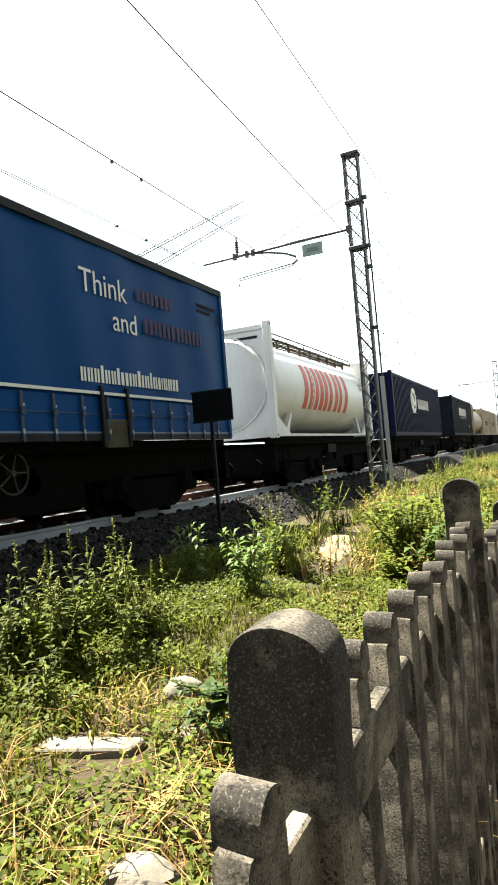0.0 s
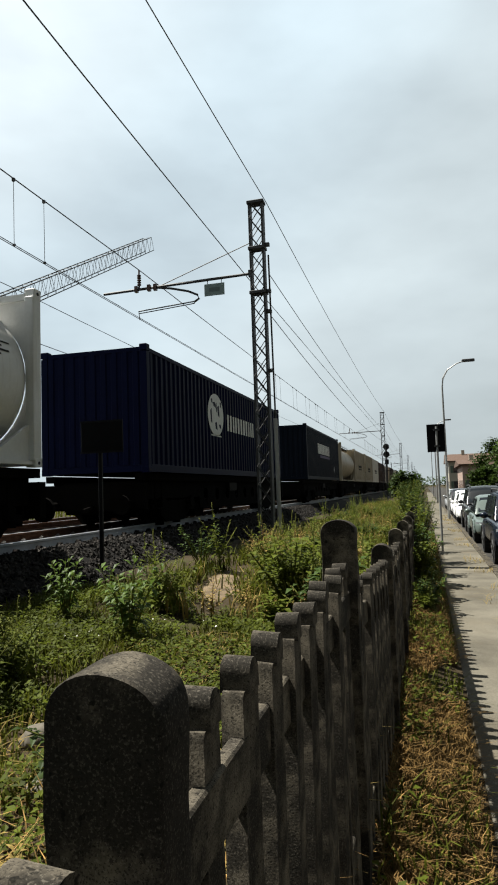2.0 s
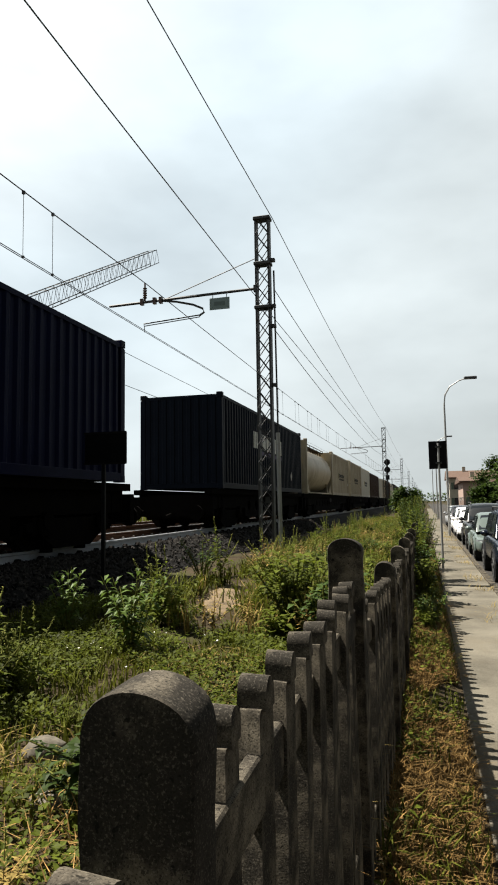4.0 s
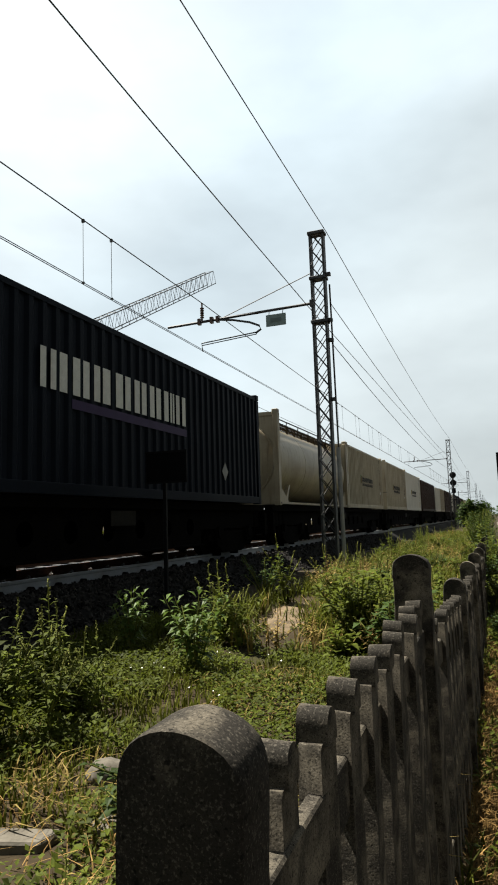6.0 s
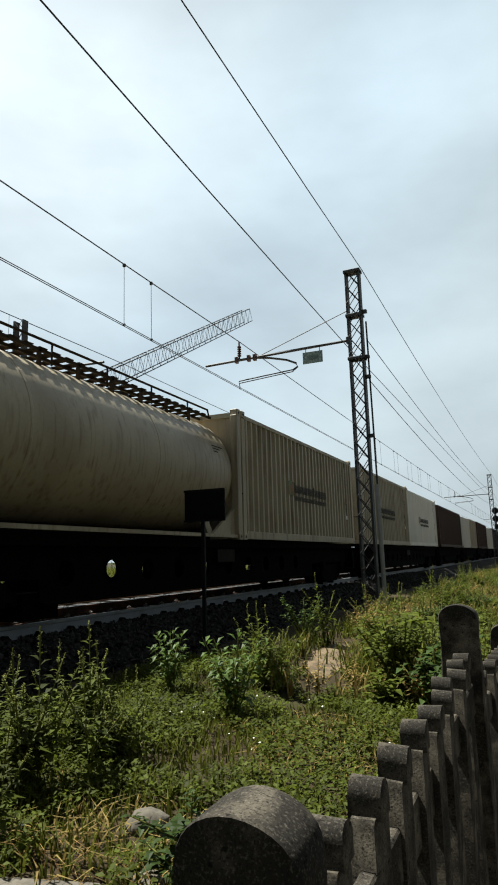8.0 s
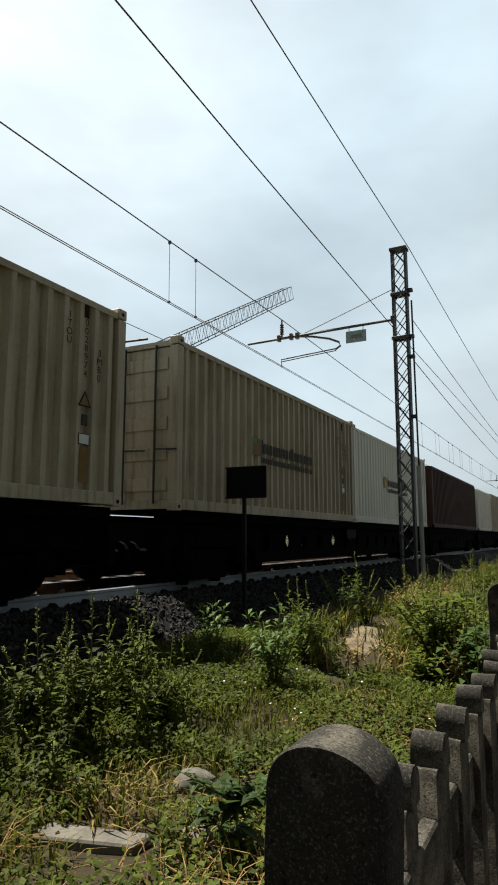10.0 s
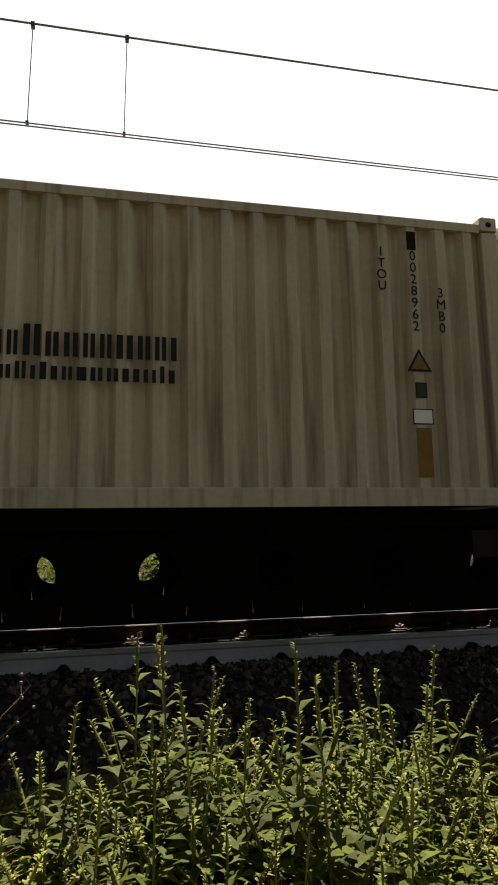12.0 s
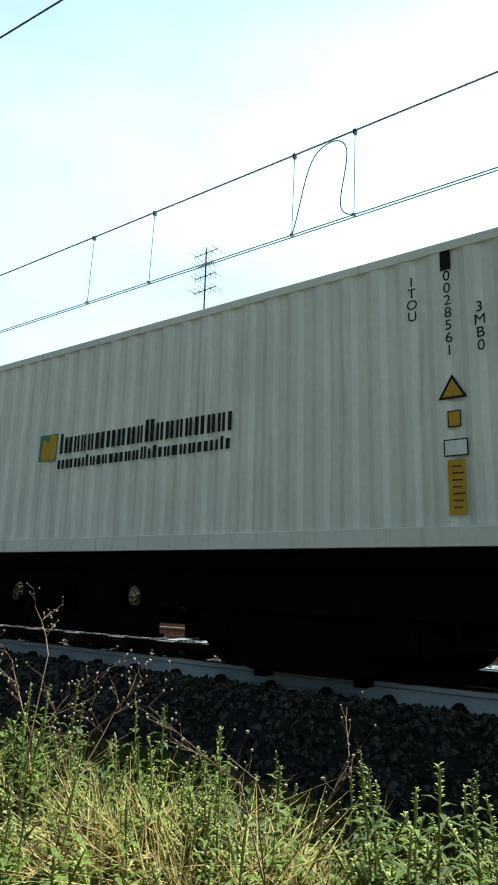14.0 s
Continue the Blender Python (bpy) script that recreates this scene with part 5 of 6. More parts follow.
def street_lamp(x, y):
    m = thing("street_lamp", "tall grey street lamp with a curved arm over the street", "street lamp", "street lamps", (x, y, -0.5))
    part("pole", Geo().tube([(0, 0, 0), (0, 0, 3), (0, 0, 6.6), (0.06, 0, 7.1), (0.3, 0, 7.5), (0.75, 0, 7.78), (1.1, 0, 7.88)], [0.065, 0.06, 0.045, 0.04, 0.036, 0.032, 0.032], 8), M_GUARD, m)
    part("lamp_head", Geo().box(1.0, 1.62, -0.13, 0.13, 7.84, 7.96, 0.03), M_GALV, m)


street_lamp(2.08, 35.0)
street_lamp(2.08, 66.0)
street_lamp(2.08, 97.0)


def rounded(ob, levels=2):
    m = ob.modifiers.new("round", "SUBSURF")
    m.levels = m.render_levels = levels
    return ob


def ring_of(hw, z0, z1):
    """Cross-section of a car body: tucked in at the sill, fullest below the shoulder line."""
    h = z1 - z0
    side = [(hw * 0.90, z0), (hw * 0.985, z0 + h * 0.18), (hw, z0 + h * 0.45), (hw * 0.99, z0 + h * 0.72), (hw * 0.955, z1 - h * 0.08), (hw * 0.80, z1)]
    return side + [(0.0, z1 + 0.015)] + [(-a, b) for a, b in side[::-1]]


def car(x, y, color, length=4.3, high=1.5, suv=False, label="", name="car"):
    """A parked car with its nose at y, facing -y."""
    paint_m = paint("car_paint", color, 0.25, 0.0, vary=0.05, bump=0.0, spec=0.4)
    c = thing(name, label, "car", "cars parked along the street", (x, y, -0.62))
    hw, belt, sill = 0.89, high * 0.60, 0.26 + (0.07 if suv else 0)
    bonnet = belt * (0.97 if suv else 0.88)
    rows = []
    for f, w, top, low in ((0.0, 0.70, 0.60 * bonnet + 0.1, 0.10), (0.01, 0.86, bonnet * 0.80, 0.03), (0.04, 0.95, bonnet * 0.92, 0.0), (0.12, 1.0, bonnet * 0.98, 0), (0.25, 1.0, bonnet * 1.01, 0), (0.31, 1.0, belt, 0), (0.55, 1.0, belt, 0), (0.80, 1.0, belt * 1.01, 0), (0.95, 0.97, belt * 0.98, 0), (0.99, 0.90, belt * 0.88, 0.03), (1.0, 0.74, belt * 0.65, 0.1)):
        rows.append([(a, f * length, b) for a, b in ring_of(hw * w, sill + low, max(top, sill + low + 0.1))])
    rounded(part("body", Geo().grid(rows, True, True), paint_m, c, smooth=True), 1)
    k0, k1, k2, k3 = (0.25, 0.41, 0.80, 0.96) if not suv else (0.27, 0.40, 0.86, 0.98)
    cab = []
    for f, w, top in ((k0, 0.86, belt + 0.03), ((k0 + k1) / 2, 0.80, belt + (high - belt) * 0.60), (k1, 0.73, high - 0.05), ((k1 + k2) / 2, 0.72, high), (k2, 0.70, high - 0.05), ((k2 + k3) / 2, 0.76, belt + (high - belt) * 0.62), (k3, 0.84, belt + 0.03)):
        mid = (belt + top) / 2
        wm = (0.885 + w) / 2 + 0.012
        cab.append([(hw * 0.885, f * length, belt - 0.05), (hw * wm, f * length, mid), (hw * w, f * length, top - 0.045), (hw * w * 0.82, f * length, top - 0.005), (0, f * length, top + 0.02), (-hw * w * 0.82, f * length, top - 0.005), (-hw * w, f * length, top - 0.045), (-hw * wm, f * length, mid), (-hw * 0.885, f * length, belt - 0.05)])
    part("cabin", Geo().grid(cab, False), paint_m, c, smooth=True)
    rise = (high - belt)
    for f0, f1, nm, e in ((k0, k1, "windscreen", -1), (k3, k2, "rear_window", 1)):
        ya, yb = (f0 + (f1 - f0) * 0.10) * length + e * 0.02, (f0 + (f1 - f0) * 0.90) * length + e * 0.02
        pane = [[(u * hw * 0.79, ya, belt + rise * 0.13 + 0.02 * (1 - abs(u))) for u in (-1, -0.5, 0, 0.5, 1)], [(u * hw * 0.66, yb, belt + rise * 0.86 + 0.03 * (1 - abs(u))) for u in (-1, -0.5, 0, 0.5, 1)]]
        part(nm, Geo().grid(pane if e < 0 else pane[::-1]), M_GLASS, c, smooth=True)
    for sx in (-1, 1):
        for fa, fb, ta in ((k0 + 0.065, 0.57, k1 + 0.01), (0.595, k2 + 0.035, 0.595)):
            low = [(sx * (hw * 0.882 + 0.012), fa * length, belt + 0.05), (sx * (hw * 0.882 + 0.012), fb * length, belt + 0.05)]
            top = [(sx * (hw * 0.745 + 0.012), max(ta, fa) * length, high - 0.12), (sx * (hw * 0.745 + 0.012), (fb - 0.02) * length, high - 0.12)]
            part("side_window", Geo().grid([low, top] if sx < 0 else [top, low]), M_GLASS, c)
        mir = Geo().ball((sx * (hw + 0.11), k0 * length + 0.33, belt + 0.10), 0.105, 10, 7, 0.75)
        mir.rod((sx * (hw - 0.05), k0 * length + 0.36, belt + 0.05), (sx * (hw + 0.06), k0 * length + 0.34, belt + 0.08), 0.025, 6)
        part("mirror", mir, paint_m, c, smooth=True)
        lamp = [[(sx * hw * a, q * length, z) for a, q in ((0.46, 0.004), (0.70, 0.010), (0.90, 0.045), (0.955, 0.085))] for z in (bonnet * 0.70, bonnet * 0.86)]
        lamp = [[(a, b - 0.02, z) for a, b, z in r] for r in lamp]
        part("headlight", Geo().grid(lamp if sx > 0 else lamp[::-1]), M_LAMP, c, "clear headlight")
        for fy in (0.185, 0.80):
            wl = part("wheel", Geo().rod((sx * (hw - 0.22), fy * length, 0.335), (sx * (hw + 0.01), fy * length, 0.335), 0.335, 24), M_TYRE, c)
            rim = Geo().rod((sx * (hw + 0.008), fy * length, 0.335), (sx * (hw + 0.016), fy * length, 0.335), 0.055, 10)
            for k in range(5):
                a = k * 1.2566 + 0.3
                rim.rod((sx * (hw + 0.013), fy * length, 0.335), (sx * (hw + 0.013), fy * length + 0.2 * math.cos(a), 0.335 + 0.2 * math.sin(a)), 0.022, 5)
            rim.tube([(sx * (hw + 0.012), fy * length + 0.21 * math.cos(k * 0.3142), 0.335 + 0.21 * math.sin(k * 0.3142)) for k in range(21)], 0.018, 5)
            part("rim", rim, M_GALV, wl, "grey alloy rim")
            part("wheel_arch", Geo().tube([(sx * (hw - 0.005), fy * length + 0.39 * math.cos(k * 0.2618), 0.335 + 0.39 * math.sin(k * 0.2618)) for k in range(13)], 0.035, 6), M_BLACK if suv else paint_m, c)
        part("door_handle", Geo().box(min(sx * (hw - 0.01), sx * (hw + 0.02)), max(sx * (hw - 0.01), sx * (hw + 0.02)), 0.50 * length, 0.545 * length, belt - 0.10, belt - 0.07, 0.006), paint_m, c)
    part("grille", Geo().box(-hw * 0.45, hw * 0.45, -0.02, 0.05, bonnet * 0.66, bonnet * 0.84, 0.012), M_BLACK, c)
    for z in (0.71, 0.77):
        part("grille_bar", Geo().box(-hw * 0.43, hw * 0.43, -0.03, -0.019, bonnet * z, bonnet * z + 0.018), M_GALV, c)
    part("air_intake", Geo().box(-hw * 0.55, hw * 0.55, -0.025, 0.05, sill + 0.10, bonnet * 0.48, 0.015), M_BLACK, c)
    if suv:
        part("skid_plate", Geo().prism([(-hw * 0.72, sill - 0.04), (hw * 0.72, sill - 0.04), (hw * 0.58, sill + 0.13), (-hw * 0.58, sill + 0.13)], "y", -0.045, 0.06), M_GALV, c, "grey bumper guard")
    part("plate_bar", Geo().box(-0.26, 0.26, -0.058, -0.046, bonnet * 0.50, bonnet * 0.50 + 0.11), M_PRINTW, c, "blank pale number plate")
    if suv:
        for sx in (-1, 1):
            part("roof_rail", Geo().tube([(sx * 0.58, k1 * length + 0.1, high - 0.03), (sx * 0.59, k1 * length + 0.25, high + 0.05), (sx * 0.59, k2 * length - 0.1, high + 0.05), (sx * 0.58, k2 * length, high - 0.03)], 0.02, 6), M_GALV, c)
    return c


M_LAMP = paint("headlight_glass", (0.16, 0.17, 0.18), 0.12, 0.0, vary=0.05, bump=0.0)
car(3.35, 16.5, (0.003, 0.006, 0.014), 4.35, 1.66, True, "dark blue parked sport utility car with roof rails", "car")
car(3.30, 22.2, (0.10, 0.125, 0.115), 4.0, 1.48, False, "grey-green parked hatchback car", "car")
car(3.35, 27.2, (0.02, 0.022, 0.024), 4.3, 1.75, True, "dark grey parked minivan", "car")
car(3.25, 32.6, (0.75, 0.75, 0.74), 3.9, 1.5, False, "white parked hatchback car", "car")
car(3.30, 37.6, (0.70, 0.70, 0.70), 4.2, 1.5, False, "white parked saloon car", "car")
car(3.30, 43.2, (0.03, 0.03, 0.035), 4.3, 1.55, False, "black parked saloon car by the kerb", "car")
car(3.30, 49.0, (0.3, 0.31, 0.32), 4.2, 1.5, False, "silver parked saloon car by the kerb", "car")
car(6.1, 40.0, (0.6, 0.6, 0.6), 4.2, 1.5, False, "pale parked car across the street", "car")


def house(x, y, w, d, eaves, ridge, wall_m, label, along="y"):
    h = thing("house", label, "house", "houses along the street", (x, y, -0.5))
    part("wall", Geo().box(0, w, 0, d, 0, eaves), wall_m, h)
    o = 0.5
    rf = Geo().prism([(-o, eaves - 0.1), (w + o, eaves - 0.1), (w + o, eaves + 0.08), (w / 2, ridge), (-o, eaves + 0.08)], "y", -o, d + o) if along == "y" else Geo().prism([(-o, eaves - 0.1), (d + o, eaves - 0.1), (d + o, eaves + 0.08), (d / 2, ridge), (-o, eaves + 0.08)][::-1], "x", -o, w + o)
    part("roof", rf, M_TILE, h)
    for fl in range(int(eaves // 2.8)):
        for k in range(int(w // 2.4)):
            xx = 0.8 + k * 2.4
            win = part("window", Geo().box(xx, xx + 1.0, -0.04, 0.02, 0.9 + fl * 2.9, 2.2 + fl * 2.9), M_GLASS, h)
            part("shutter", Geo().box(xx - 0.5, xx - 0.02, -0.07, -0.01, 0.9 + fl * 2.9, 2.2 + fl * 2.9).box(xx + 1.02, xx + 1.5, -0.07, -0.01, 0.9 + fl * 2.9, 2.2 + fl * 2.9), M_SHUT, win)
        for k in range(int(d // 3)):
            yy = 1.0 + k * 3.0
            part("window", Geo().box(-0.04, 0.02, yy, yy + 1.0, 0.9 + fl * 2.9, 2.2 + fl * 2.9), M_GLASS, h)
    part("chimney", Geo().box(w * 0.3, w * 0.3 + 0.6, d * 0.4, d * 0.4 + 0.6, eaves + 0.3, ridge + 0.7), M_PLASTER, h)
    return h


house(8.1, 62.0, 10, 12, 3.7, 5.2, M_PLASTER, "cream plastered house with a tiled roof")
house(6.2, 98.0, 4.6, 14, 4.4, 5.3, M_PLASTERP, "pink plastered house with a red tiled roof", "x")
house(5.5, 130.0, 9, 14, 6.0, 7.6, M_PLASTER, "distant cream house with a tiled roof", "x")
house(7.0, 170.0, 12, 14, 6.0, 8.0, M_PLASTERP, "distant pink house with a tiled roof", "x")


# ---- plants ----
def lay(x):
    """Height of the verge or of the ballast bank, whichever is higher, for arrays of places."""
    return np.where(x < -3.45, np.clip(0.36 + (x + 4.15) * (-0.46 / 0.70), -0.1, 0.36), -9.0)


def surface(xs, ys):
    gz = np.array([ground_z(a, b) for a, b in zip(xs, ys)])
    return np.maximum(gz, lay(xs))


nr = np.random.default_rng(7)


def many(name, verts, faces, mat, label, category):
    me = bpy.data.meshes.new(name)
    me.from_pydata(verts.reshape(-1, 3).tolist(), [], faces)
    me.materials.append(mat)
    return tagged(new(name, me), label, category, kind="stuff")


def leaves(name, p, size, mat, label, rise=(-0.2, 0.9), wide=0.30):
    """Small pointed leaves, one bent four-cornered face each, at the places p."""
    n = len(p)
    az, el = nr.uniform(0, 6.283, n), nr.uniform(rise[0], rise[1], n)
    L = size * nr.uniform(0.6, 1.4, n)
    d = np.stack([np.cos(az) * np.cos(el), np.sin(az) * np.cos(el), np.sin(el)], 1) * L[:, None]
    s = np.stack([-np.sin(az), np.cos(az), nr.uniform(-0.4, 0.4, n)], 1) * (L * wide)[:, None]
    droop = np.stack([0 * L, 0 * L, -L * nr.uniform(0.0, 0.35, n)], 1)
    v = np.stack([p, p + d * 0.45 + s, p + d + droop, p + d * 0.45 - s], 1)
    return many(name, v, np.arange(4 * n).reshape(-1, 4).tolist(), mat, label, "ground cover")


def blades(name, p, high, mat, label, lean=0.5, width=0.006):
    n = len(p)
    az = nr.uniform(0, 6.283, n)
    h = high * nr.uniform(0.5, 1.4, n)
    ln = nr.uniform(0.1, 1.0, n) * lean
    d = np.stack([np.cos(az) * ln, np.sin(az) * ln, np.ones(n)], 1) * h[:, None]
    s = np.stack([-np.sin(az), np.cos(az), 0 * az], 1) * width
    bend = np.stack([np.cos(az) * ln * h * 0.8, np.sin(az) * ln * h * 0.8, -h * ln * 0.35], 1)
    m = p + d * 0.55
    v = np.stack([p - s, p + s, m + s * 0.8, m - s * 0.8, p + d + bend], 1)
    k = 5 * np.arange(n)
    f = np.stack([k, k + 1, k + 2, k + 3], 1).tolist() + np.stack([k + 3, k + 2, k + 4], 1).tolist()
    return many(name, v, f, mat, label, "grass")


def bare(x, y):
    """True on the patch of sandy earth, for arrays of places."""
    return (np.abs(x + 1.67 + (y - 9.57) * 0.16 + 0.14 * np.sin(y * 2.9)) < 0.30 + 0.11 * np.sin(y * 6.5)) & (np.abs(y - 9.57) < 1.96 + 0.24 * np.sin(x * 9))


STONES = [(-1.02, 4.2, 0.14), (-1.24, 3.41, 0.11), (-1.05, 3.46, 0.11), (-0.90, 3.50, 0.10), (-0.69, 3.74, 0.10), (-0.3, 2.71, 0.13)]


def taken(x, y, more=0.0):
    """True where a stone or slab lies, or just before it."""
    hit = np.zeros(np.shape(x), bool)
    for a, b, r in STONES:
        hit = hit | ((x - a - 0.05) ** 2 + (y - b + 0.05) ** 2 < (r + more) ** 2)
    return hit


def parched(x, y):
    """Share of the ground that has dried out near the fence."""
    near = np.clip((x + 1.7) / 0.5, 0, 1) * np.clip((3.75 - y) / 0.4, 0, 1) * np.clip((y - 0.6) / 0.5, 0, 1)
    wave = 0.5 + 0.5 * np.sin(x * 5.3 + np.sin(y * 3.1) * 1.4) * np.sin(y * 4.1 + x * 2.2)
    return near * (0.05 + 0.38 * wave)


def patchy(n, x0, x1, y0, y1, scale=0.9, cut=-0.1, seed=0.0, bias=0.0, lift=0.02, lush=False):
    xs, ys = nr.uniform(x0, x1, n), nr.uniform(y0, y1, n)
    keep = np.array([noise.noise((a * scale, b * scale, seed)) + bias > cut for a, b in zip(xs, ys)])
    xs, ys = xs[keep], ys[keep]
    green = (~bare(xs, ys) | (nr.uniform(0, 1, len(xs)) < 0.05)) & ~taken(xs, ys)
    if lush:
        green &= nr.uniform(0, 1, len(xs)) > parched(xs, ys)
    xs, ys = xs[green], ys[green]
    return np.stack([xs, ys, surface(xs, ys) + nr.uniform(0, lift, len(xs))], 1)


near_cover = patchy(135000, -3.35, 0.565, -4.877, 8.468, 1.3, -0.20, 1.0, lift=0.12, lush=True)
leaves("ground_cover", near_cover, 0.038, M_LEAF, "low bright green leafy ground cover on the verge")
leaves("ground_cover", patchy(26000, -2.143, 0.565, 8.468, 34, 0.6, -0.25, 2.0, lift=0.22), 0.059, M_LEAF, "green leafy ground cover further along the verge")
blades("grass", patchy(42000, -3.4, 0.604, -5.269, 9.646, 1.1, -0.15, 3.0), 0.102, M_GRASS, "short green grass on the verge")
blades("grass", patchy(24000, -2.3, 0.604, 8.076, 46, 0.7, -0.3, 4.0), 0.267, M_GRASS, "taller green grass further along the verge", width=0.012)
blades("straw", patchy(9500, -1.829, 0.604, -4.877, 7.291, 0.9, 0.10, 5.0), 0.086, M_STRAW, "dry straw between the green plants", lean=1.6)
blades("straw", patchy(7000, -2.065, 0.447, 7.291, 40, 0.7, 0.0, 6.0), 0.298, M_STRAW, "dry straw-coloured grass further along the verge", width=0.009)
blades("straw", patchy(45000, 0.73, 1.21, 1.2, 22, 1.3, -0.25, 7.0), 0.085, M_BROWNSTRAW, "dry fallen straw along the foot of the fence", lean=1.3, width=0.0032)
blades("grass", patchy(5000, 0.73, 1.2, 2, 24, 1.3, -0.05, 8.0), 0.14, M_GRASS, "green tufts along the foot of the fence", lean=1.0)
leaves("ground_cover", patchy(4500, 0.73, 1.2, 2.5, 24, 1.3, -0.05, 9.0, lift=0.15), 0.05, M_LEAF, "green weeds along the foot of the fence")
blades("straw", patchy(4500, 1.75, 2.5, 4.0, 40, 1.1, 0.12, 10.0), 0.10, M_STRAW, "dry straw tufts on the edge of the footpath", lean=1.8, width=0.004)
blades("field_grass", patchy(16000, -40, -12.5, -30, 60, 0.2, -0.6, 11.0), 0.5, M_GRASS, "green field grass beyond the railway", width=0.03)
blades("straw", patchy(1200, -1.7, 0.55, 0.9, 3.9, 2.1, -0.12, 17.0), 0.09, M_BROWNSTRAW, "dry flattened straw on the verge near the fence", lean=2.2, width=0.003)
blades("straw", patchy(2000, -1.4, 0.5, 1.2, 3.6, 1.7, 0.0, 18.0), 0.16, M_BROWNSTRAW, "brown dead stems on the verge near the fence", lean=1.2, width=0.003)
leaves("blossom", patchy(150, -1.908, 0.369, 0.226, 7.291, 0.8, -0.1, 12.0, lift=0.12), 0.026, M_PRINTW, "small white blossoms in the ground cover", wide=0.5)


def leaf(geo, p, d, length, width, fold=0.25):
    """One leaf of four triangles about its midrib."""
    p, d = Vector(p), Vector(d).normalized()
    s = d.cross(Vector((0, 0, 1)))
    s = s.normalized() if s.length > 0.05 else Vector((1, 0, 0))
    u = s.cross(d)
    k = len(geo.v)
    geo.v += [tuple(p), tuple(p + d * length * 0.45 + s * width + u * width * fold), tuple(p + d * length * 0.97 - Vector((0, 0, length * 0.22))), tuple(p + d * length * 0.45 - s * width + u * width * fold), tuple(p + d * length * 0.5)]
    geo.f += [(k, k + 4, k + 1), (k + 1, k + 4, k + 2), (k + 2, k + 4, k + 3), (k + 3, k + 4, k)]


def weed(h, label, spikes, seed, leaf_l=0.13, leaf_w=0.034, mat=None, count=42, bushy=0.13, at=(0, 0, 0)):
    """An upright weed: stem with side shoots, pointed leaves all round, spiky seed heads on top."""
    r = random.Random(seed)
    ob = thing("weed", label, "weed", "weeds on the verge", at)
    st, lf, sp = Geo(), Geo(), Geo()
    shoots = [((0, 0, 0), (r.uniform(-0.05, 0.05), r.uniform(-0.05, 0.05), h))]
    for i in range(4):
        z = h * r.uniform(0.1, 0.55)
        a = r.uniform(0, 6.28)
        shoots.append(((0, 0, z), (math.cos(a) * bushy * 1.2, math.sin(a) * bushy * 1.2, min(z + h * r.uniform(0.25, 0.45), h * 0.9))))
    for a, b in shoots:
        a, b = Vector(a), Vector(b)
        st.tube([a, (a + b) / 2 + Vector((r.uniform(-0.02, 0.02), r.uniform(-0.02, 0.02), 0)), b], [0.006, 0.005, 0.003], 4)
        n = int(count * (b - a).length / h / 1.8) + 4
        for i in range(n):
            t = (i + 0.5) / n
            q = a + (b - a) * t
            an = i * 2.4 + r.uniform(-0.3, 0.3)
            l = leaf_l * (1.25 - 0.75 * t) * r.uniform(0.7, 1.25)
            leaf(lf, q, (math.cos(an), math.sin(an), r.uniform(-0.1, 0.75)), l * 1.25, leaf_w * l / leaf_l * 0.85)
        if spikes:
            top = b + (b - a).normalized() * h * r.uniform(0.14, 0.26)
            sp.tube([b - (b - a).normalized() * 0.04, (b + top) / 2, top], [0.004, 0.0065, 0.001], 5)
            for i in range(22):
                q = b + (top - b) * (i / 22)
                an = r.uniform(0, 6.28)
                leaf(sp, q, (math.cos(an), math.sin(an), 0.8), 0.026, 0.006)
    part("stem", st, M_SEED if mat is not M_STRAW else M_STALK, ob)["kind"] = "stuff"
    part("foliage", lf, mat or M_LEAF, ob)["kind"] = "stuff"
    if spikes:
        part("seed_spike", sp, M_SEED, ob)["kind"] = "stuff"
    return ob


def sapling(h, label, seed, at, wide, stems=7):
    """A young plant: a few upright stems, bare below, with large drooping leaves in tufts towards their tips."""
    r = random.Random(seed)
    ob = thing("leafy_sapling", label, "shrub", "shrubs on the verge", at)
    st, lf = Geo(), Geo()
    for k in range(stems):
        a = k * 6.283 / stems + r.uniform(-0.4, 0.4)
        reach = wide * (0.15 if k == 0 else r.uniform(0.45, 1.0))
        top = Vector((math.cos(a) * reach, math.sin(a) * reach, h * (0.97 if k == 0 else r.uniform(0.62, 0.95))))
        mid = Vector((top.x * 0.45, top.y * 0.45, top.z * 0.58))
        st.tube([(0, 0, 0), mid, top], [0.009, 0.007, 0.003], 5)
        n = 20
        for i in range(n):
            t = 0.26 + 0.68 * (i + 0.5) / n
            q = mid * (t * 2) if t < 0.5 else mid + (top - mid) * (t * 2 - 1)
            an = i * 2.4 + r.uniform(-0.5, 0.5)
            up = 0.9 if i > n - 4 else r.uniform(-0.35, 0.35)
            l = h * (0.185 - 0.06 * t) * r.uniform(0.75, 1.25)
            leaf(lf, q + Vector((math.cos(an), math.sin(an), 0.1)) * 0.02, (math.cos(an), math.sin(an), up), l, l * 0.19)
    part("stem", st, M_SEED, ob)["kind"] = "stuff"
    part("foliage", lf, M_LEAFS, ob)["kind"] = "stuff"
    return ob


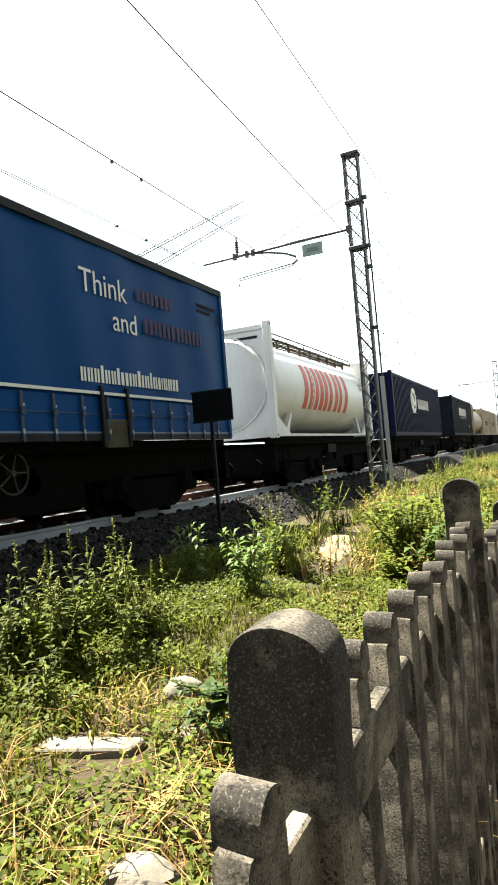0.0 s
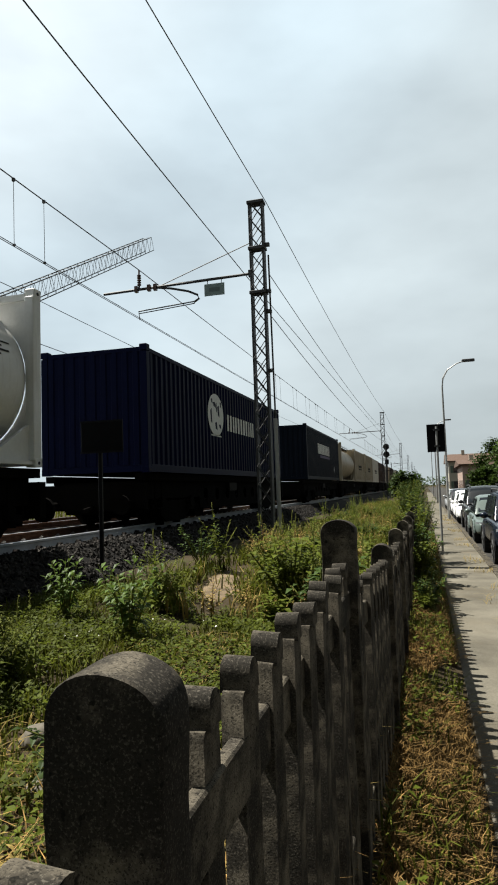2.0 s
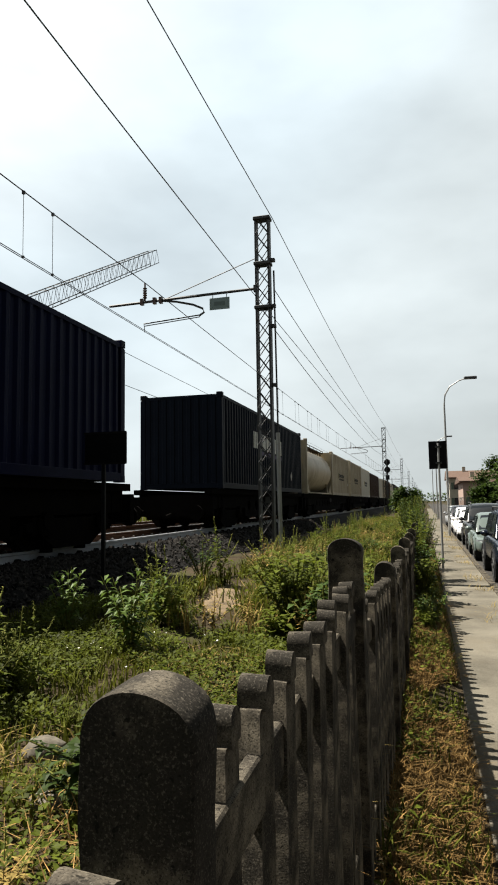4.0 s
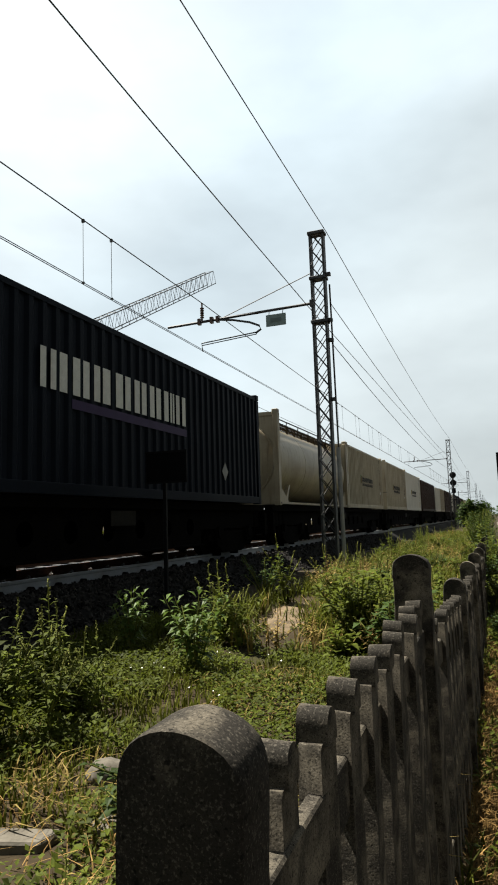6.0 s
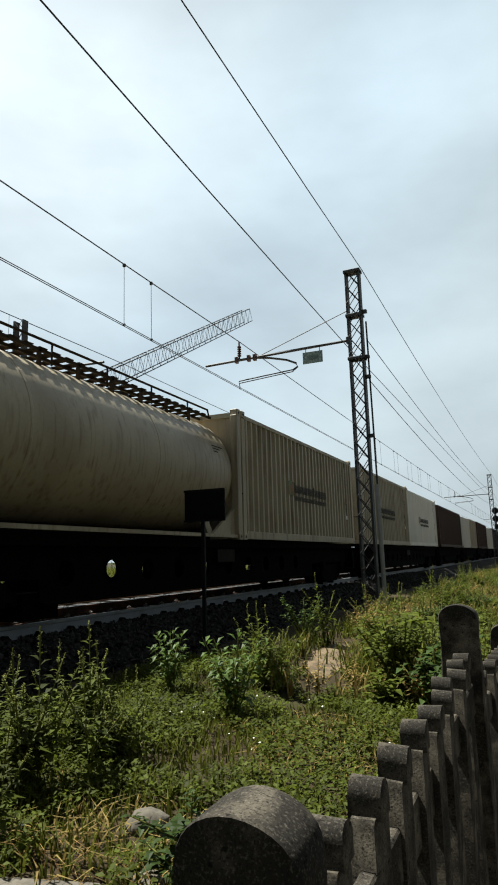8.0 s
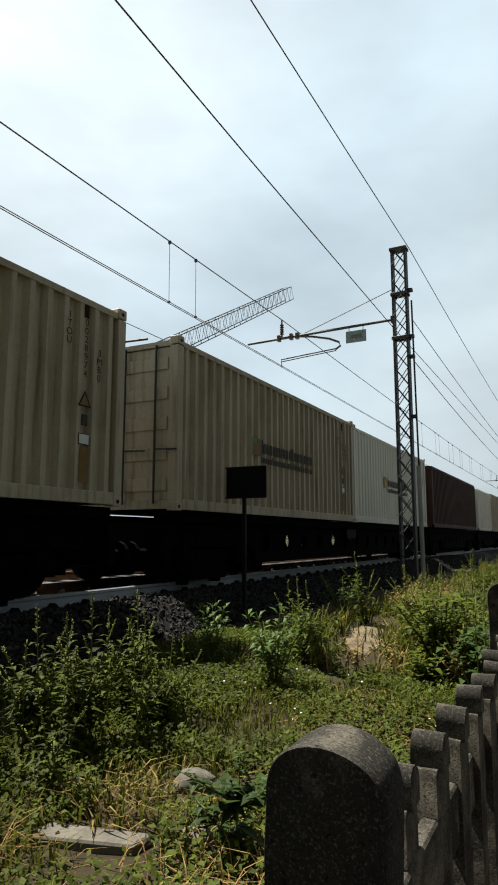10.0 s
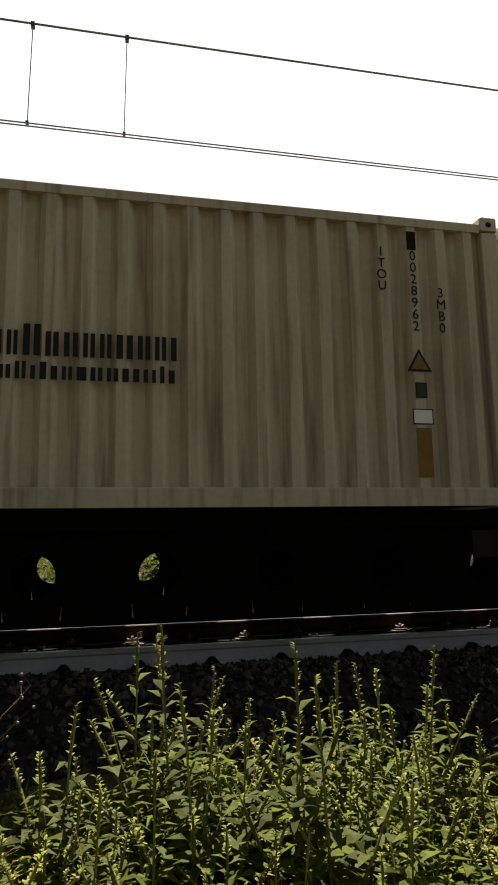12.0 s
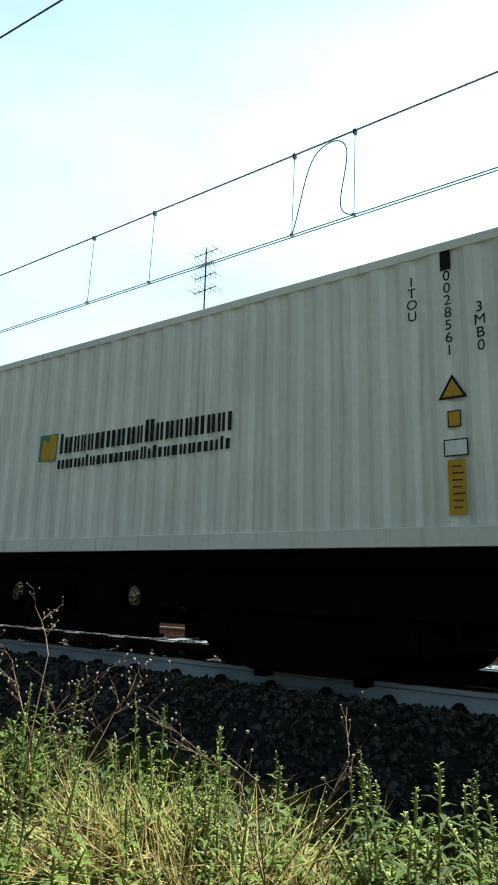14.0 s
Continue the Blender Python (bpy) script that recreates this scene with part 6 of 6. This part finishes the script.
def shrub(h, label, seed, at, leaf_l=0.16, leaf_w=0.035, wide=0.35, stems=7, mat=None):
    """A leafy young plant with several stems and broad pointed leaves."""
    r = random.Random(seed)
    ob = thing("leafy_shrub", label, "shrub", "shrubs on the verge", at)
    st, lf = Geo(), Geo()
    for k in range(stems):
        a = r.uniform(0, 6.28)
        top = Vector((math.cos(a) * wide * r.uniform(0.2, 1.0), math.sin(a) * wide * r.uniform(0.2, 1.0), h * r.uniform(0.6, 1.0)))
        mid = top * 0.5 + Vector((0, 0, h * 0.08))
        st.tube([(0, 0, 0), mid, top], [0.010, 0.008, 0.004], 5)
        n = int(11 + h * 9)
        for i in range(n):
            t = 0.25 + 0.75 * (i + 0.5) / n
            q = mid * (t * 2) if t < 0.5 else mid + (top - mid) * (t * 2 - 1)
            an = i * 2.4 + r.uniform(-0.4, 0.4)
            l = leaf_l * r.uniform(0.65, 1.25)
            leaf(lf, q, (math.cos(an), math.sin(an), r.uniform(-0.15, 0.7)), l, leaf_w * l / leaf_l)
    part("stem", st, M_SEED, ob)["kind"] = "stuff"
    part("foliage", lf, mat or M_LEAF, ob)["kind"] = "stuff"
    return ob


def spot(x, y):
    return (x, y, float(surface(np.array([x]), np.array([y]))[0]) - 0.01)


def turned(x, y, k, s):
    px, py, pz = spot(x, y)
    return pose(px, py, pz, random.uniform(-5, 5), random.uniform(-5, 5), k) @ Matrix.Scale(s, 4)


random.seed(11)
kinds = [weed(0.785, "tall green weed with upright seed spikes", True, 1, at=spot(-1.845, 4.308)), weed(0.667, "tall green weed with upright seed spikes", True, 2, 0.15, 0.036, at=spot(-1.751, 0.932)), weed(0.707, "tall green weed with narrow leaves and seed spikes", True, 3, 0.12, 0.02, count=75, at=spot(-1.908, -1.266)), weed(0.471, "green leafy weed on the verge", False, 4, 0.17, 0.045, bushy=0.18, at=spot(-1.437, 0.383)), weed(0.432, "dark green bushy weed on the verge", False, 5, 0.10, 0.03, M_LEAFD, 70, 0.2, at=spot(-0.495, 3.68)), weed(0.549, "dry yellow-brown weed on the verge", True, 6, 0.10, 0.018, M_STRAW, 50, 0.16, at=spot(-1.358, -0.716))]


def thicket(name, label, spots):
    """Many plants of the kinds above, grown together into one mass."""
    v, f, slot, mats = [], [], [], []
    for k, m in spots:
        for child in kinds[k].children:
            me = child.data
            if me.materials[0] not in mats:
                mats.append(me.materials[0])
            n, base = mats.index(me.materials[0]), len(v)
            v += [tuple(m @ q.co) for q in me.vertices]
            f += [tuple(base + i for i in q.vertices) for q in me.polygons]
            slot += [n] * len(me.polygons)
    me = bpy.data.meshes.new(name)
    me.from_pydata(v, [], f)
    for mat in mats:
        me.materials.append(mat)
    me.polygons.foreach_set("material_index", slot)
    return tagged(new(name, me), label, "weeds", kind="stuff")


def pick(kinds_of, n, x0, x1, y0, y1, s0, s1, power=1.0):
    places = [(random.uniform(x0, x1), y0 + (y1 - y0) * random.random() ** power) for i in range(n)]
    return [(random.choice(kinds_of), turned(x, y, random.uniform(0, 360), random.uniform(s0, s1))) for x, y in places if not bare(x, y) and not taken(x, y, 0.12)]


for k, m in pick((0, 1, 2, 0, 1, 2, 3), 75, -2.143, -1.515, -6.447, 0.0, 0.6, 0.98) + pick((0, 1, 2, 0, 1, 2), 46, -2.143, -1.4, 0.1, 2.3, 0.75, 1.2) + pick((1, 2, 3, 0), 26, -2.2, -1.2, -1.7, -0.2, 0.62, 0.98):  # the tall band along the foot of the ballast
    copy_thing(kinds[k], m)
for k, m in pick((0, 1, 2, 0, 1), 17, -2.182, -1.554, 3.444, 5.171, 0.6, 0.95):  # the clump before the open patch
    copy_thing(kinds[k], m)
for x, y, s in ((-1.94, 2.5, 0.8), (-1.91, 2.38, 0.7), (-2.02, 2.97, 0.6)):
    copy_thing(kinds[0], turned(x, y, random.uniform(0, 360), s))
for k, m in pick((3, 5, 4, 3, 5), 20, -1.28, 0.408, 1.482, 4.308, 0.35, 0.75):
    copy_thing(kinds[k], m)
for k, m in pick((5,), 14, -1.908, -1.044, 10.431, 14.356, 0.9, 1.3):
    copy_thing(kinds[k], m)
for k, m in pick((3, 4, 3), 16, 0.80, 1.08, 10.0, 16.0, 0.5, 0.9):
    copy_thing(kinds[k], m)
thicket("weed_thicket", "low thicket of green and dry weeds before the tall band", pick((3, 3, 5, 1, 2, 1), 400, -1.79, -0.573, -5.662, 1.953, 0.5, 0.95))
thicket("weed_thicket", "thicket of mixed green weeds further along the verge", pick((0, 1, 3, 3, 4, 5), 260, -2.065, 0.487, 7.291, 41.046, 0.6, 1.15, 1.4))
blades("straw", patchy(5600, -1.711, -1.201, -4.877, -0.363, 1.1, -0.05, 16.0), 0.471, M_STRAW, "tall pale dry grass standing before the weeds", lean=0.7, width=0.004)
blades("straw", patchy(20000, -1.79, -0.573, -4.877, 1.168, 0.8, -0.2, 15.0), 0.314, M_STRAW, "tall dry yellow grass between the weeds", lean=0.9, width=0.005)

sapling(0.68, "young leafy green sapling at the foot of the ballast", 1, spot(-2.42, 6.8), 0.24, 8)
sapling(0.78, "young leafy green sapling on the verge", 2, spot(-1.50, 6.28), 0.34, 11)
shrub(0.903, "dark leafy green shrub beside the fence", 3, spot(-0.377, 7.762), 0.133, 0.035, 0.487, 28, M_LEAF)
shrub(0.746, "dark leafy green shrub beside the fence", 4, spot(0.055, 7.055), 0.126, 0.033, 0.393, 20, M_LEAFD)
shrub(0.707, "dark leafy green shrub at the foot of the ballast", 5, spot(-2.418, 10.745), 0.094, 0.024, 0.471, 14, M_LEAFD)
for i, (x, y, h, w) in enumerate(((0.801, 11.608, 0.785, 0.353), (0.879, 12.943, 1.021, 0.393), (0.761, 14.356, 1.256, 0.471), (0.84, 16.318, 1.413, 0.471), (0.683, 18.673, 1.492, 0.549), (0.604, 21.421, 1.492, 0.628), (0.447, 24.561, 1.57, 0.707), (0.526, 28.486, 1.727, 0.785))):
    shrub(h, "overgrown green bush covering the fence", 20 + i, spot(x, y), 0.10, 0.031, w, 34, M_LEAFD if i % 2 else M_LEAF)

shrub(0.549, "scraggly green shrub growing through the fence over the footpath", 40, spot(0.98, 10.3), 0.079, 0.019, 0.267, 22, M_LEAFD)
shrub(0.471, "scraggly green shrub growing through the fence over the footpath", 41, spot(0.95, 11.6), 0.086, 0.02, 0.235, 18)
hx, hy = nr.uniform(-50, -44, 12000), nr.uniform(-70, 70, 12000)
leaves("hedge", np.stack([hx, hy, -0.5 + nr.uniform(0, 1, 12000) * (1.5 + 0.35 * np.sin(hy * 0.9) + 0.25 * np.sin(hy * 2.7))], 1), 0.42, M_LEAFD, "low green hedge beyond the field across the railway")

hx, hy = nr.uniform(-12.7, -11.9, 20000), nr.uniform(-34, 6, 20000)
leaves("hedge", np.stack([hx, hy, -0.35 + nr.uniform(0, 1, 20000) * (1.85 + 0.25 * np.sin(hy * 1.1) + 0.2 * np.sin(hy * 3.1))], 1), 0.2, M_LEAF, "green bushes along the far side of the railway bank")


def dry_stalk(at, h, lean, seed):
    """A dead branching stalk with small seed heads."""
    r = random.Random(seed)
    ob = thing("dry_stalk", "dead brown branching stalk with pale seed heads", "dry plant", "dry stalks on the verge", at)
    br, sd = Geo(), Geo()

    def grow(p, d, l, rad, depth):
        pts, q = [p], p
        for i in range(3):
            d = (d + Vector((r.uniform(-0.15, 0.15), r.uniform(-0.15, 0.15), 0.03))).normalized()
            q = q + d * l / 3
            pts.append(q)
        br.tube(pts, [rad, rad * 0.85, rad * 0.7, rad * 0.5], 4)
        if depth == 0:
            sd.ball(q, r.uniform(0.003, 0.006), 5, 3)
            return
        for k in range(5 if depth > 1 else 4):
            a = r.uniform(0, 6.28)
            side = Vector((math.cos(a), math.sin(a), r.uniform(-0.1, 0.5)))
            o = pts[1 + k % 3]
            grow(o, (d * 0.55 + side * 0.75).normalized(), l * r.uniform(0.30, 0.5), rad * 0.5, depth - 1)

    grow(Vector((0, 0, 0)), Vector(lean).normalized(), h, 0.0055, 3)
    part("branching", br, M_STALK, ob)["kind"] = "stuff"
    part("seed_head", sd, M_SEEDP, ob, "tiny pale seed heads")["kind"] = "stuff"
    return ob


M_SEEDP = paint("seed_pale", (0.24, 0.18, 0.11), 0.8, vary=0.2, bump=0.0, per_piece=0.2)
dry_stalk(spot(-1.319, -0.261), 1.021, (-0.12, -0.32, 1), 1)
dry_stalk(spot(-1.358, 0.029), 1.06, (-0.1, -0.30, 1), 2)
dry_stalk(spot(-1.044, -1.54), 0.903, (-0.2, -0.55, 1), 3)
dry_stalk(spot(-1.28, -3.11), 1.06, (-0.1, 0.05, 1), 4)
dry_stalk(spot(-1.201, -2.836), 0.864, (-0.1, 0.15, 1), 5)
dry_stalk(spot(-1.358, -0.834), 0.824, (-0.1, -0.1, 1), 6)


# ---- stones on the verge ----
def boulder(name, label, x, y, sx, sy, sz, seed):
    g = Geo().ball((0, 0, 0), 1.0, 14, 9)
    g.v = [(a * sx * (1 + 0.35 * noise.noise((a * 1.5, b * 1.5, c * 1.5 + seed))), b * sy * (1 + 0.35 * noise.noise((a * 1.5 + 3, b * 1.5, c * 1.5 + seed))), c * sz * (1 + 0.3 * noise.noise((a * 2, b * 2 + 3, c * 2 + seed)))) for a, b, c in g.v]
    px, py, pz = spot(x, y)
    g.v = [(a + px, b + py, c + pz + sz * 0.45) for a, b, c in g.v]
    return tagged(part(name, g, M_ROCK, smooth=True), label, "stone")


M_ROCK = paint("pale_rock", (0.125, 0.11, 0.085), 0.9, vary=0.3, scale=7, fine=40, bump=0.4)
boulder("rock", "pale rounded rock in the ground cover", -1.02, 4.2, 0.115, 0.09, 0.085, 1)
boulder("rock", "pale flat rock in the ground cover", -0.69, 3.74, 0.12, 0.08, 0.04, 2)
boulder("rock", "pale rock on dry earth near the fence", -0.3, 2.71, 0.13, 0.10, 0.07, 3)
px, py, pz = spot(-1.09, 3.45)
slab = Geo().box(-0.25, 0.25, -0.07, 0.07, -0.05, 0.05, 0.012)
slab.v = [(a + px, b + py + a * 0.25, c + pz) for a, b, c in slab.v]
tagged(part("concrete_slab", rough(slab, 0.012, 3), M_ROCK), "pale broken concrete slab lying in the weeds", "slab")
mound = Geo()
rows = []
for i in range(21):
    row = []
    for j in range(13):
        y = 9.57 + (i - 10) * 0.22
        x = -1.67 - (y - 9.57) * 0.16 + 0.59 * (j - 6) / 6
        row.append((x, y, spot(x, y)[2] - 0.10 + 0.14 * math.cos((j - 6) * 0.24) * math.cos((i - 10) * 0.145) + 0.03 * noise.noise((i * 0.9, j * 0.7, 2))))
    rows.append(row)
M_SAND = paint("sandy_earth", (0.14, 0.102, 0.06), 0.95, vary=0.5, scale=4, fine=30, bump=0.9)
tagged(part("sand_patch", mound.grid([q[::-1] for q in rows]), M_SAND, smooth=True), "bare patch of pale sandy earth on the verge", "earth", kind="structure")


# ---- trees ----
def tree(x, y, h, wide, seed, label):
    r = random.Random(seed)
    ob = thing("tree", label, "tree", "trees along the street", (x, y, -0.5))
    tk, cr = Geo(), Geo()
    tk.tube([(0, 0, 0), (0.1, 0, h * 0.25), (0.0, 0.1, h * 0.5), (0.1, 0, h * 0.8)], [0.2, 0.16, 0.11, 0.04], 8)
    tips = []
    for i in range(26):
        a, z = r.uniform(0, 6.28), h * r.uniform(0.28, 0.95)
        k = wide * math.sin(math.pi * min(max((z / h - 0.15) / 0.9, 0.1), 0.95)) * r.uniform(0.55, 1.0)
        tip = Vector((math.cos(a) * k, math.sin(a) * k, z))
        tk.tube([(0.05, 0, z * 0.7), tip * 0.6 + Vector((0, 0, z * 0.36)), tip], [0.05, 0.03, 0.012], 4)
        tips.append(tip)
    for tip in tips:
        for k in range(110):
            p = tip + Vector((r.gauss(0, 0.5), r.gauss(0, 0.5), r.gauss(0, 0.42))) * (wide / 2.6)
            leaf(cr, p, (r.uniform(-1, 1), r.uniform(-1, 1), r.uniform(-0.5, 0.6)), r.uniform(0.3, 0.5), 0.13)
    part("trunk", tk, M_BARK, ob)
    part("crown", cr, M_LEAFD, ob)["kind"] = "stuff"
    return ob


tree(8.4, 58.0, 5.2, 2.0, 1, "dark green leafy tree beside the houses")
tree(9.4, 80.0, 6.6, 2.4, 2, "dark green leafy tree beside the houses")
tree(7.2, 72.0, 3.2, 1.6, 3, "small dark green garden tree")
tree(-0.8, 66.0, 3.0, 1.4, 4, "green bushy tree on the railway verge")
far = Geo()
r = random.Random(5)
for k in range(5200):
    x = r.uniform(-420, 260)
    base = 7 + 4 * noise.noise((x * 0.02, 1, 0)) + 2.5 * noise.noise((x * 0.1, 3, 0))
    leaf(far, (x, 640 + r.uniform(-8, 8), r.uniform(-0.5, max(base, 3))), (r.uniform(-1, 1), r.uniform(-1, 1), r.uniform(-0.3, 0.8)), r.uniform(2.0, 4.0), 1.1)
tagged(part("backdrop", far, M_LEAFD), "distant line of green trees on the horizon", "woods", kind="stuff")


# ---- what moves ----
SLIDE = [(0.0, -73.9), (1.5, -63.35), (3.0, -52.8), (5.5, -35.2), (8.0, -17.6), (10.5, 0.0), (11.5, 7.05), (12.5, 14.1), (13.0, 17.7), (13.5, 21.4), (14.0, 25.1)]


def slid(t):
    for (a, p), (b, q) in zip(SLIDE, SLIDE[1:]):
        if t <= b:
            return p + (q - p) * (t - a) / (b - a)
    return SLIDE[-1][1]


def motions():
    for ob, u in MOVERS:
        walk(ob, [(t, pose(TRACK, u - s, 0)) for t, s in SLIDE])
    for ob, y in WHEELS:
        walk(ob, [(i * 0.1, pose(0, y, RAIL_TOP + WHEEL_R, math.degrees(slid(i * 0.1) / WHEEL_R))) for i in range(141)])


motions()
